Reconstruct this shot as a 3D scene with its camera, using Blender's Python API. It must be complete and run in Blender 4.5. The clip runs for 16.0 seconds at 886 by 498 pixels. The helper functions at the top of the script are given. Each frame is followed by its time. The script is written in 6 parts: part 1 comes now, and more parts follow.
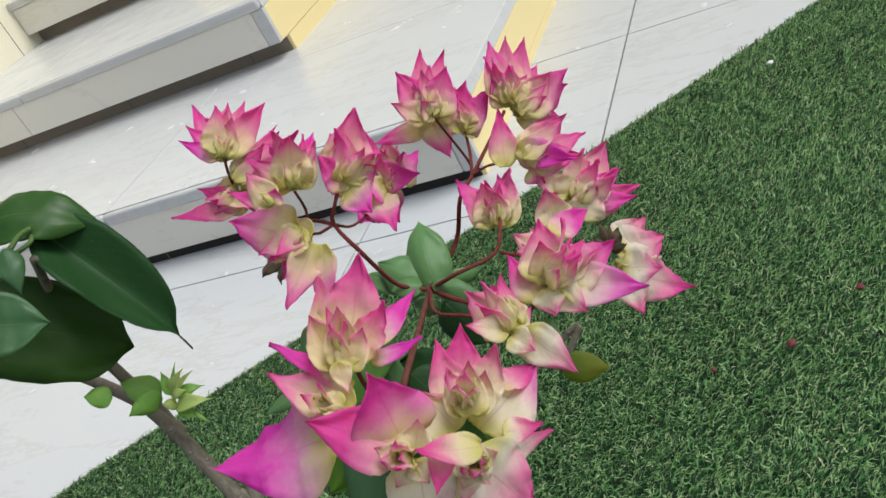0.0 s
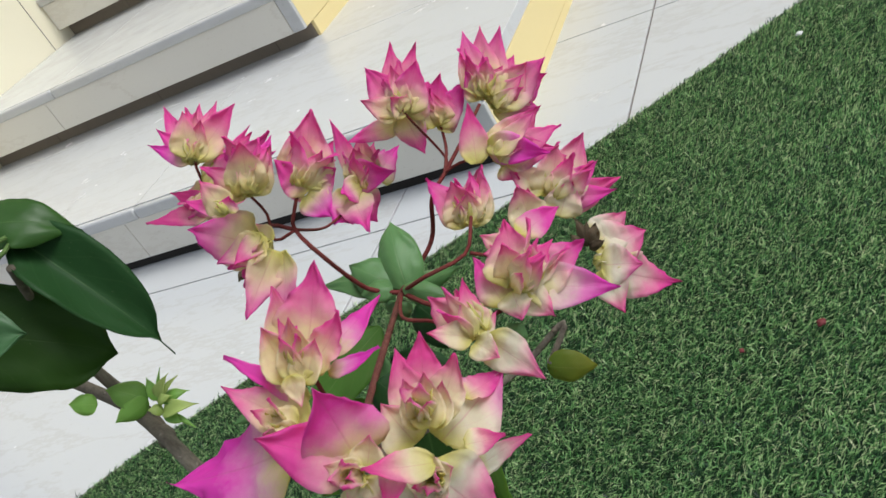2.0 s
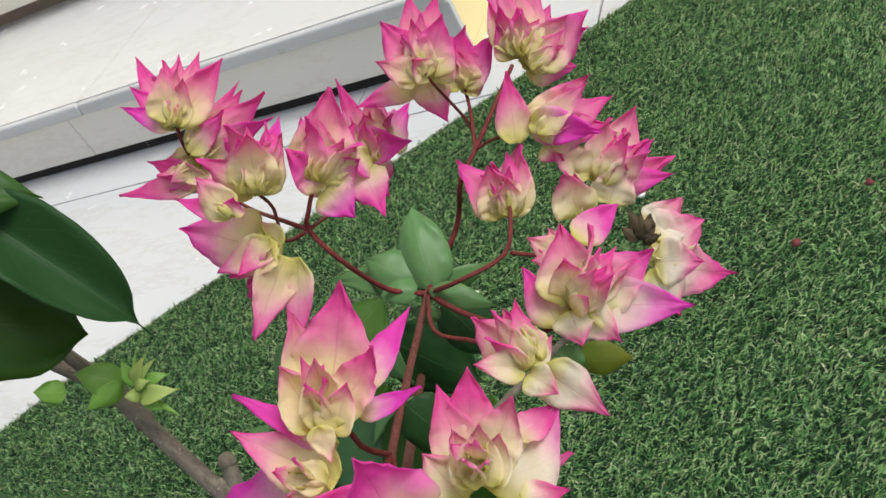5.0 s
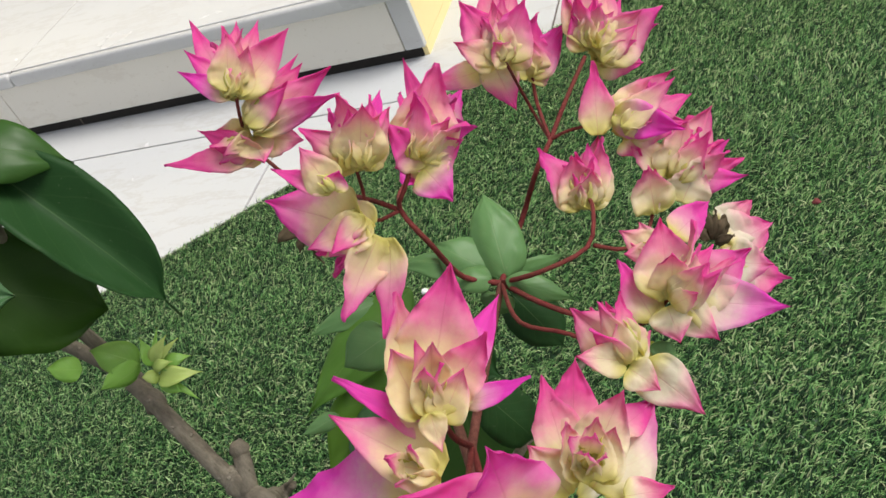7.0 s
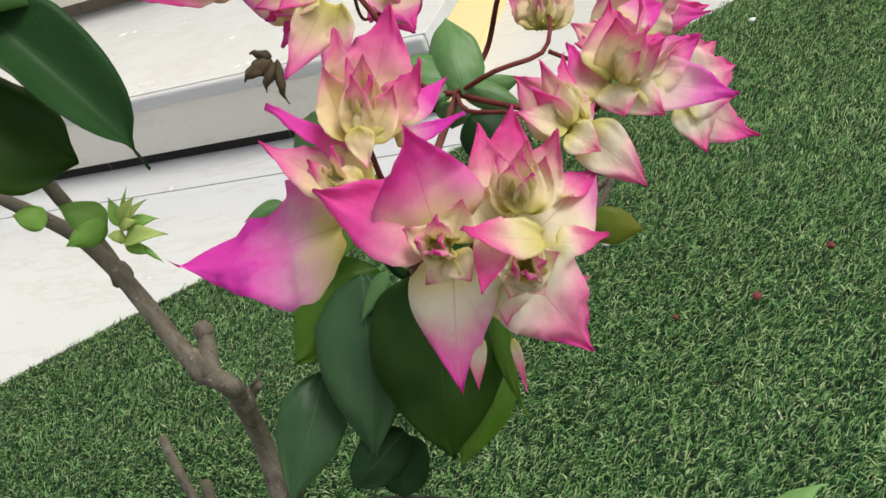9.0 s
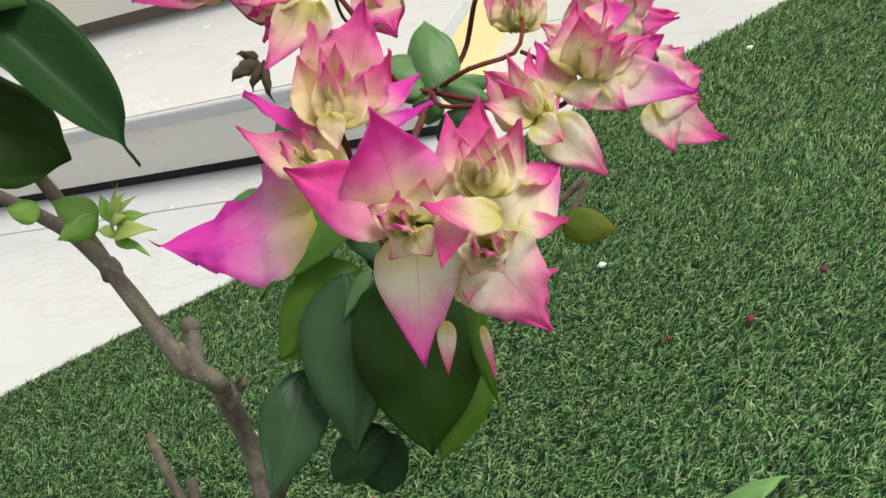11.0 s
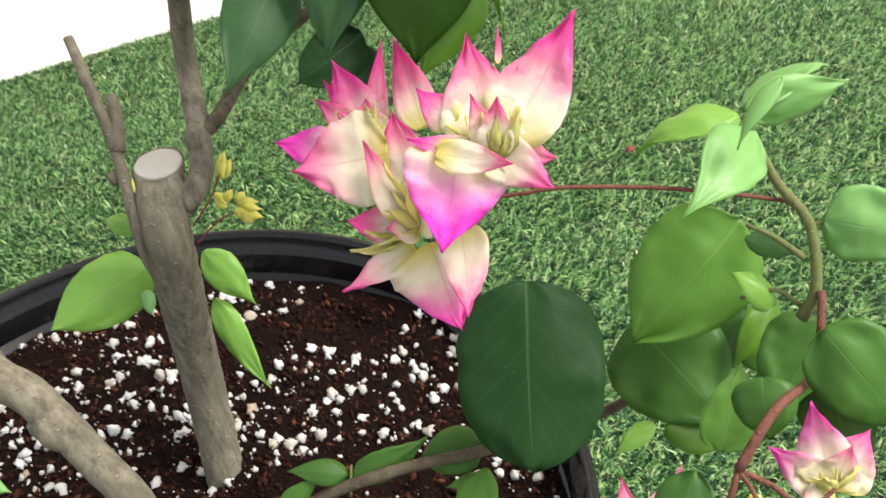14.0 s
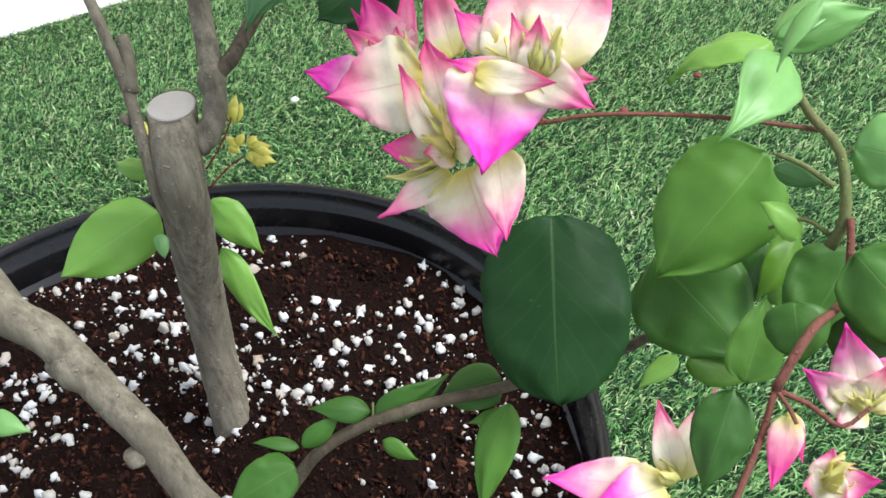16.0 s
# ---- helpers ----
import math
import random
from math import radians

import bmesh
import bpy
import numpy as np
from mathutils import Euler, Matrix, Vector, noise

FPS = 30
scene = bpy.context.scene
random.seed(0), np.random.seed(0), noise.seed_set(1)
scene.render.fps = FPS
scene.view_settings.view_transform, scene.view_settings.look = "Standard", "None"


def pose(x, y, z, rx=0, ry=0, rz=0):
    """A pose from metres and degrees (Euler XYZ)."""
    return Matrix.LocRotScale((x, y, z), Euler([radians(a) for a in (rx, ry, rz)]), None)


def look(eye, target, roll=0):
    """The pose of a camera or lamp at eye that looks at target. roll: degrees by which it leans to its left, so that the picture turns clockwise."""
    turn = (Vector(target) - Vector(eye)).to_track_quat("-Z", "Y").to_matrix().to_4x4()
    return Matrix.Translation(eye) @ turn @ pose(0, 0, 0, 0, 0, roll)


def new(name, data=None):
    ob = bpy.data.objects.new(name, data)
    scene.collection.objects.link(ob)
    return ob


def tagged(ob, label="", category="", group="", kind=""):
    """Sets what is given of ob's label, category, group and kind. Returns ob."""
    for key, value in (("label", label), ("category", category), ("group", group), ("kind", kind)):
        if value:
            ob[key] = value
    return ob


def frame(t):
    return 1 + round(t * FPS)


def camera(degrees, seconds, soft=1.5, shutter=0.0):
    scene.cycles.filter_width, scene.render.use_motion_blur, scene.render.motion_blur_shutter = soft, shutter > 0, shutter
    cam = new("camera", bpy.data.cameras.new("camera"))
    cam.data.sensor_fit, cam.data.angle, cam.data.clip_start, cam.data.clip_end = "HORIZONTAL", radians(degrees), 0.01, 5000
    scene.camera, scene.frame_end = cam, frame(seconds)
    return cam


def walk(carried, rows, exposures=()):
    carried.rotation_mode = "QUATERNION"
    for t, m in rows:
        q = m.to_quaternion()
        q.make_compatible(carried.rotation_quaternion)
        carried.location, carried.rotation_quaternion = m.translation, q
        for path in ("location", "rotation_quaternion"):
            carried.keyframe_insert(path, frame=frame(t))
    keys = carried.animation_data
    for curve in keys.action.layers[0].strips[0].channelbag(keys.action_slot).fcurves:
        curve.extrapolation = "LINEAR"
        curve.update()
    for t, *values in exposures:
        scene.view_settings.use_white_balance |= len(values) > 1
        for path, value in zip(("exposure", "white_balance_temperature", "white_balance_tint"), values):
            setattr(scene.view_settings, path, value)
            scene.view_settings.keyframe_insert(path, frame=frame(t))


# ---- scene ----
EXPOSURES = [(0, 0.10, 6100, 10), (3.5, 0.08, 6100, 10), (6, 0.36, 6450, 12), (9, 0.32, 6550, 11), (11.5, 0.36, 6550, 10), (12, 0.34, 6650, 10), (12.5, 0.55, 6800, 10), (13, 0.74, 6850, 10), (13.5, 1.05, 6950, 9), (14.5, 1.27, 6450, 8), (16, 1.16, 6050, 8)]
cam = camera(50.14, 16.0, soft=1.5, shutter=0.35)
PATH = [
    (0, (0.3201, -0.2119, 0.7795), (-0.0367, 0.3965, 0.4020), -28.56),
    (0.5, (0.3223, -0.2174, 0.7724), (-0.0456, 0.3894, 0.4031), -28.61),
    (1, (0.3242, -0.2165, 0.7718), (-0.0476, 0.3867, 0.4005), -29.01),
    (1.5, (0.3232, -0.2131, 0.7712), (-0.0516, 0.3872, 0.3981), -29.72),
    (2, (0.3352, -0.1956, 0.7707), (-0.0528, 0.3946, 0.3950), -31.41),
    (2.5, (0.3460, -0.1834, 0.7714), (-0.0832, 0.3757, 0.3930), -35.55),
    (3, (0.3421, -0.1689, 0.7621), (-0.1176, 0.3597, 0.3756), -38.75),
    (3.5, (0.3431, -0.1625, 0.7670), (-0.1266, 0.3572, 0.3806), -39.28),
    (6, (0.2699, -0.1505, 0.7903), (-0.0327, 0.3969, 0.2915), -26.00),
    (6.5, (0.2650, -0.1547, 0.7938), (-0.0373, 0.3952, 0.2976), -25.53),
    (7, (0.2617, -0.1597, 0.7913), (-0.0456, 0.3942, 0.3026), -25.30),
    (7.5, (0.2683, -0.1698, 0.7881), (-0.0459, 0.3987, 0.3211), -25.24),
    (8, (0.2704, -0.1762, 0.7686), (-0.0441, 0.4112, 0.3258), -24.55),
    (8.5, (0.2702, -0.1889, 0.7520), (-0.0482, 0.4060, 0.3222), -23.56),
    (9, (0.2706, -0.2013, 0.7292), (-0.0487, 0.3977, 0.3058), -22.33),
    (11.5, (0.2810, -0.2186, 0.7209), (-0.0382, 0.3932, 0.3163), -20.94),
    (12, (0.2699, -0.2419, 0.6848), (-0.0514, 0.3571, 0.2629), -19.24),
    (12.5, (0.2591, -0.2557, 0.6671), (-0.0588, 0.3402, 0.2383), -17.94),
    (13, (0.2543, -0.2652, 0.6532), (-0.0365, 0.3395, 0.2177), -15.08),
    (13.5, (0.2372, -0.2645, 0.6405), (-0.0082, 0.3410, 0.1788), -11.17),
    (14, (0.2198, -0.2604, 0.6462), (0.0307, 0.3229, 0.1323), -7.75),
    (14.5, (0.2028, -0.2530, 0.6585), (0.0701, 0.3146, 0.1106), -4.42),
    (15, (0.1926, -0.2486, 0.6604), (0.0665, 0.3149, 0.1067), -3.74),
    (15.5, (0.1946, -0.2547, 0.6490), (0.0518, 0.3043, 0.0948), -5.13),
    (16, (0.2082, -0.2702, 0.6392), (0.0351, 0.3001, 0.1055), -7.11),
]
walk(cam, [(t, look(eye, target, roll)) for t, eye, target, roll in PATH], EXPOSURES)

# ---- light ----
world = bpy.data.worlds.new("sky")
scene.world = world
world.use_nodes = True
wn = world.node_tree.nodes
sky = wn.new("ShaderNodeTexSky")
sky.sky_type, sky.sun_disc = "NISHITA", False
sky.sun_elevation, sky.sun_rotation = radians(56), radians(80)
sky.air_density, sky.dust_density = 1.0, 2.5
wn["Background"].inputs["Strength"].default_value = 0.125
haze = wn.new("ShaderNodeHueSaturation")
haze.inputs["Saturation"].default_value = 0.30
world.node_tree.links.new(sky.outputs["Color"], haze.inputs["Color"])
world.node_tree.links.new(haze.outputs["Color"], wn["Background"].inputs["Color"])
sun = new("sun", bpy.data.lights.new("sun", "SUN"))
sun.data.energy, sun.data.angle, sun.data.color = 2.1, radians(30), (1.0, 0.96, 0.90)
sun.matrix_world = look((2.0, 0.35, 3.0), (0, 0, 0))


# ---- materials ----
class Nodes:
    """A few short words for building a node material."""

    def __init__(self, name):
        self.mat = bpy.data.materials.new(name)
        self.mat.use_nodes = True
        self.tree = self.mat.node_tree
        self.bsdf = self.tree.nodes["Principled BSDF"]

    def add(self, kind, operation="", blend_type=""):
        node = self.tree.nodes.new("ShaderNode" + kind)
        if operation:
            node.operation = operation
        if blend_type:
            node.data_type, node.blend_type = "RGBA", blend_type
        return node

    def link(self, a, b):
        self.tree.links.new(a, b)

    def noise(self, scale, detail=4.0, rough=0.55, vector=None, stretch=None):
        n = self.add("TexNoise")
        n.inputs["Scale"].default_value, n.inputs["Detail"].default_value, n.inputs["Roughness"].default_value = scale, detail, rough
        if vector is None:
            vector = self.add("TexCoord").outputs["Object"]
        if stretch:
            m = self.add("Mapping")
            m.inputs["Scale"].default_value = stretch
            self.link(vector, m.inputs["Vector"])
            vector = m.outputs["Vector"]
        self.link(vector, n.inputs["Vector"])
        return n.outputs["Fac"]

    def ramp(self, fac, stops):
        r = self.add("ValToRGB")
        e = r.color_ramp.elements
        while len(e) < len(stops):
            e.new(0.5)
        for slot, (at, col) in zip(e, stops):
            slot.position, slot.color = at, (*col, 1) if len(col) == 3 else col
        self.link(fac, r.inputs["Fac"])
        return r.outputs["Color"]

    def math(self, op, a, b=None, c=None, clamp=False):
        m = self.add("Math", operation=op)
        m.use_clamp = clamp
        for slot, v in zip(m.inputs, (a, b, c)):
            if v is None:
                continue
            if isinstance(v, (int, float)):
                slot.default_value = v
            else:
                self.link(v, slot)
        return m.outputs[0]

    def mix(self, fac, a, b, blend="MIX"):
        m = self.add("Mix", blend_type=blend)
        for slot, v in ((m.inputs[0], fac), (m.inputs[6], a), (m.inputs[7], b)):
            if isinstance(v, (int, float)):
                slot.default_value = v
            elif isinstance(v, tuple):
                slot.default_value = (*v, 1)
            else:
                self.link(v, slot)
        return m.outputs[2]

    def bump(self, height, strength, distance):
        b = self.add("Bump")
        b.inputs["Strength"].default_value, b.inputs["Distance"].default_value = strength, distance
        self.link(height, b.inputs["Height"])
        self.link(b.outputs["Normal"], self.bsdf.inputs["Normal"])

    def surface(self, color, rough=0.5, spec=0.5, metal=0.0):
        for key, v in (("Base Color", color), ("Roughness", rough)):
            if isinstance(v, (int, float)):
                self.bsdf.inputs[key].default_value = v
            elif isinstance(v, tuple):
                self.bsdf.inputs[key].default_value = (*v, 1)
            else:
                self.link(v, self.bsdf.inputs[key])
        self.bsdf.inputs["Specular IOR Level"].default_value = spec
        self.bsdf.inputs["Metallic"].default_value = metal
        return self.mat

    def thin(self, color, share):
        """Lets light through a thin leaf or petal."""
        t = self.add("BsdfTranslucent")
        self.link(color, t.inputs["Color"])
        m = self.add("MixShader")
        m.inputs[0].default_value = share
        self.link(self.bsdf.outputs[0], m.inputs[1])
        self.link(t.outputs[0], m.inputs[2])
        self.link(m.outputs[0], self.tree.nodes["Material Output"].inputs["Surface"])
        return self.mat

    def uv(self):
        s = self.add("SeparateXYZ")
        self.link(self.add("TexCoord").outputs["UV"], s.inputs[0])
        return s.outputs[0], s.outputs[1]

    def random(self):
        return self.add("ObjectInfo").outputs["Random"]


def marble(name, light, vein, rough, warm=0.0):
    n = Nodes(name)
    cloud = n.noise(2.2, 6, 0.6)
    streak = n.noise(1.6, 8, 0.7, stretch=(1, 3.2, 2.5))
    band = n.ramp(streak, [(0.0, (0, 0, 0)), (0.49, (0, 0, 0)), (0.515, (1, 1, 1)), (0.54, (0, 0, 0)), (1.0, (0, 0, 0))])
    base = n.mix(n.math("MULTIPLY", cloud, 0.5), light, tuple(0.86 * v for v in light))
    base = n.mix(n.math("MULTIPLY", n.random(), 0.10), base, (0.62, 0.57, 0.48))
    speck = n.ramp(n.noise(140, 3, 0.7), [(0.0, (1, 1, 1)), (0.64, (1, 1, 1)), (0.72, (0.86, 0.84, 0.80))])
    color = n.mix(1.0, n.mix(n.math("MULTIPLY", band, 0.45), base, vein), speck, "MULTIPLY")
    r = n.math("ADD", n.math("MULTIPLY", n.noise(9, 4), 0.18), rough - 0.09)
    n.bump(n.noise(25, 3), 0.03, 0.001)
    return n.surface(color, r, 0.5)


def painted(name, color, dirt):
    n = Nodes(name)
    cloud = n.noise(3.0, 6, 0.6)
    fine = n.noise(90, 4, 0.6)
    c = n.mix(n.math("MULTIPLY", cloud, 0.35), color, dirt)
    n.bump(fine, 0.15, 0.0015)
    return n.surface(n.mix(n.math("MULTIPLY", fine, 0.12), c, (0.9, 0.82, 0.6)), 0.55, 0.35)


def leafy(name, base, tip, rib, rough=0.42, share=0.22, spec=0.28):
    """Leaf skin: paler midrib that thins towards the point, faint side veins, a puckered, waxy face."""
    n = Nodes(name)
    u, v = n.uv()
    side = n.math("ABSOLUTE", n.math("SUBTRACT", u, 0.5))
    taper = n.math("ADD", n.math("MULTIPLY", n.math("SUBTRACT", 1.0, v), 0.016), 0.004)
    ribs = n.ramp(n.math("DIVIDE", side, taper), [(0.0, (1, 1, 1)), (0.45, (0.7, 0.7, 0.7)), (1.0, (0, 0, 0))])
    drift = n.noise(45, 3)
    way = n.math("ADD", n.math("SUBTRACT", v, n.math("MULTIPLY", n.math("POWER", side, 0.8), 0.75)), n.math("MULTIPLY", drift, 0.16))
    wave = n.math("SINE", n.math("MULTIPLY", way, 36.0))
    lateral = n.ramp(wave, [(0.0, (0, 0, 0)), (0.93, (0, 0, 0)), (1.0, (1, 1, 1))])
    net = n.add("TexVoronoi")
    net.feature = "DISTANCE_TO_EDGE"
    net.inputs["Scale"].default_value = 420
    n.link(n.add("TexCoord").outputs["Object"], net.inputs["Vector"])
    mesh = n.ramp(net.outputs["Distance"], [(0.0, (1, 1, 1)), (0.16, (0, 0, 0))])
    cloud = n.noise(70, 4, 0.6)
    c = n.mix(v, base, tip)
    c = n.mix(n.math("MULTIPLY", cloud, 0.5), c, tuple(0.55 * x for x in base))
    c = n.mix(n.math("MULTIPLY", n.random(), 0.35), c, tuple(min(1.0, 1.5 * x) for x in tip))
    rim = n.ramp(side, [(0.0, (0, 0, 0)), (0.42, (0, 0, 0)), (0.5, (1, 1, 1))])
    c = n.mix(n.math("MULTIPLY", rim, 0.30), c, tip)
    c = n.mix(n.math("MULTIPLY", mesh, 0.02), c, rib)
    c = n.mix(n.math("MULTIPLY", lateral, 0.10), c, rib)
    c = n.mix(n.math("MULTIPLY", ribs, 0.55), c, rib)
    speck = n.ramp(n.noise(650, 2, 0.6), [(0.0, (0, 0, 0)), (0.70, (0, 0, 0)), (0.78, (1, 1, 1))])
    c = n.mix(n.math("MULTIPLY", speck, 0.12), c, (0.34, 0.36, 0.26))
    pucker = n.math("ADD", n.math("MULTIPLY", wave, -0.045), n.math("MULTIPLY", ribs, -0.5))
    n.bump(n.math("ADD", n.math("ADD", n.math("MULTIPLY", cloud, 0.5), pucker), n.math("MULTIPLY", mesh, -0.015)), 0.22, 0.0008)
    n.surface(c, n.math("ADD", n.math("MULTIPLY", n.noise(120, 3), 0.25), rough - 0.14), spec)
    return n.thin(n.mix(1.0, c, (1.7, 1.5, 0.35), "MULTIPLY"), share)


def petal():
    """Bract skin: green-yellow foot, cream middle, rose to violet point and margins; the object's colour says how far the rose reaches."""
    n = Nodes("bract_skin")
    u, v = n.uv()
    info = n.add("SeparateColor")
    n.link(n.add("ObjectInfo").outputs["Color"], info.inputs[0])
    side = n.math("ABSOLUTE", n.math("SUBTRACT", u, 0.5))
    blot = n.noise(85, 5, 0.6)
    fine = n.noise(520, 3, 0.7)
    reach = n.math("ADD", n.math("MULTIPLY", n.math("SUBTRACT", info.outputs[0], 0.5), 0.62), -0.06)
    margin = n.math("MULTIPLY", n.math("POWER", n.math("MULTIPLY", side, 2.0), 2.2), n.math("MULTIPLY", n.math("ADD", v, 0.25), 0.17))
    mottle = n.math("ADD", n.math("MULTIPLY", n.math("SUBTRACT", blot, 0.5), 0.50), n.math("MULTIPLY", n.math("SUBTRACT", fine, 0.5), 0.14))
    at = n.math("ADD", n.math("ADD", n.math("MULTIPLY", v, 0.94), margin), n.math("ADD", reach, mottle), clamp=True)
    rose = n.mix(info.outputs[1], (0.87, 0.112, 0.44), (0.88, 0.075, 0.68))
    blush = n.mix(info.outputs[1], (0.90, 0.48, 0.56), (0.90, 0.50, 0.76))
    cream = n.mix(info.outputs[2], (0.90, 0.86, 0.73), (0.91, 0.81, 0.52))
    foot = n.ramp(n.math("ADD", v, n.math("MULTIPLY", n.math("SUBTRACT", blot, 0.5), 0.35)), [(0.03, (0, 0, 0)), (0.30, (1, 1, 1))])
    c = n.mix(foot, (0.76, 0.72, 0.24), cream)
    c = n.mix(n.ramp(at, [(0.30, (0, 0, 0)), (0.62, (1, 1, 1))]), c, blush)
    c = n.mix(n.ramp(at, [(0.50, (0, 0, 0)), (0.86, (1, 1, 1))]), c, rose)
    way = n.math("SUBTRACT", v, n.math("MULTIPLY", n.math("POWER", side, 0.8), 0.9))
    wave = n.math("SINE", n.math("ADD", n.math("MULTIPLY", way, 34.0), n.math("MULTIPLY", blot, 5.0)))
    veins = n.ramp(wave, [(0.0, (0, 0, 0)), (0.90, (0, 0, 0)), (1.0, (1, 1, 1))])
    net = n.add("TexVoronoi")
    net.feature = "DISTANCE_TO_EDGE"
    net.inputs["Scale"].default_value = 560
    n.link(n.add("TexCoord").outputs["Object"], net.inputs["Vector"])
    mesh = n.ramp(net.outputs["Distance"], [(0.0, (1, 1, 1)), (0.14, (0, 0, 0))])
    ribs = n.ramp(side, [(0.0, (1, 1, 1)), (0.018, (0, 0, 0))])
    dark = n.mix(0.5, rose, (0.45, 0.30, 0.12))
    c = n.mix(n.math("MULTIPLY", mesh, 0.04), c, dark)
    c = n.mix(n.math("MULTIPLY", veins, 0.06), c, dark)
    c = n.mix(n.math("MULTIPLY", ribs, 0.30), c, dark)
    pucker = n.math("ADD", n.math("MULTIPLY", wave, -0.06), n.math("MULTIPLY", ribs, -0.4))
    n.bump(n.math("ADD", n.math("MULTIPLY", blot, 0.5), pucker), 0.35, 0.0007)
    n.surface(c, 0.60, 0.25)
    return n.thin(c, 0.55)


def bark(name, low, high, mark, scale=1.0):
    """Smooth young bark: long pale streaks, darker patches, pale raised pores."""
    n = Nodes(name)
    grain = n.noise(260 * scale, 7, 0.72, stretch=(1, 1, 0.10))
    patch = n.noise(38 * scale, 5, 0.65, stretch=(1, 1, 0.5))
    fine = n.noise(900 * scale, 3, 0.6)
    spots = n.add("TexVoronoi")
    spots.inputs["Scale"].default_value = 230 * scale
    flat = n.add("Mapping")
    flat.inputs["Scale"].default_value = (1, 1, 1.5)
    n.link(n.add("TexCoord").outputs["Object"], flat.inputs["Vector"])
    n.link(flat.outputs["Vector"], spots.inputs["Vector"])
    pick = n.ramp(n.math("FRACT", n.math("MULTIPLY", spots.outputs["Color"], 1.0)), [(0.42, (0, 0, 0)), (0.46, (1, 1, 1))])
    dot = n.math("MULTIPLY", n.ramp(spots.outputs["Distance"], [(0.0, (1, 1, 1)), (0.13, (1, 1, 1)), (0.24, (0, 0, 0))]), pick)
    c = n.mix(n.ramp(grain, [(0.30, (0, 0, 0)), (0.68, (1, 1, 1))]), low, high)
    c = n.mix(n.ramp(patch, [(0.42, (0, 0, 0)), (0.64, (0.8, 0.8, 0.8))]), c, mark)
    c = n.mix(n.math("MULTIPLY", dot, 0.5), c, tuple(min(1, 1.25 * v) for v in high))
    c = n.mix(n.math("MULTIPLY", fine, 0.35), c, tuple(0.6 * v for v in low))
    n.bump(n.math("ADD", n.math("MULTIPLY", grain, 0.5), n.math("ADD", dot, n.math("MULTIPLY", fine, 0.2))), 0.7, 0.0012)
    return n.surface(c, 0.8, 0.2)


def turf():
    n = Nodes("turf_fibre")
    r = n.add("NewGeometry").outputs["Random Per Island"]
    c = n.ramp(r, [(0.0, (0.005, 0.020, 0.008)), (0.42, (0.022, 0.088, 0.028)), (0.66, (0.155, 0.375, 0.108)), (0.87, (0.400, 0.625, 0.250)), (1.0, (0.63, 0.69, 0.39))])
    patch = n.noise(3.0, 4, 0.6)
    c = n.mix(n.math("MULTIPLY", patch, 0.5), c, n.mix(1.0, c, (0.70, 0.84, 0.78), "MULTIPLY"))
    n.surface(c, 0.44, 0.45)
    return n.thin(c, 0.28)


def plain(name, a, b, rough, scale, bump=0.2, depth=0.002, spec=0.4):
    n = Nodes(name)
    f = n.noise(scale, 6, 0.65)
    g = n.noise(scale * 6, 3, 0.6)
    n.bump(n.math("ADD", f, n.math("MULTIPLY", g, 0.4)), bump, depth)
    return n.surface(n.mix(g, n.mix(f, a, b), a), n.math("ADD", n.math("MULTIPLY", f, 0.2), rough - 0.1), spec)


def islands(name, stops, rough):
    n = Nodes(name)
    c = n.ramp(n.add("NewGeometry").outputs["Random Per Island"], stops)
    f = n.noise(400, 4, 0.6)
    n.bump(f, 0.4, 0.0008)
    return n.surface(n.mix(n.math("MULTIPLY", f, 0.3), c, n.mix(1.0, c, (0.55, 0.5, 0.46), "MULTIPLY")), rough, 0.12)


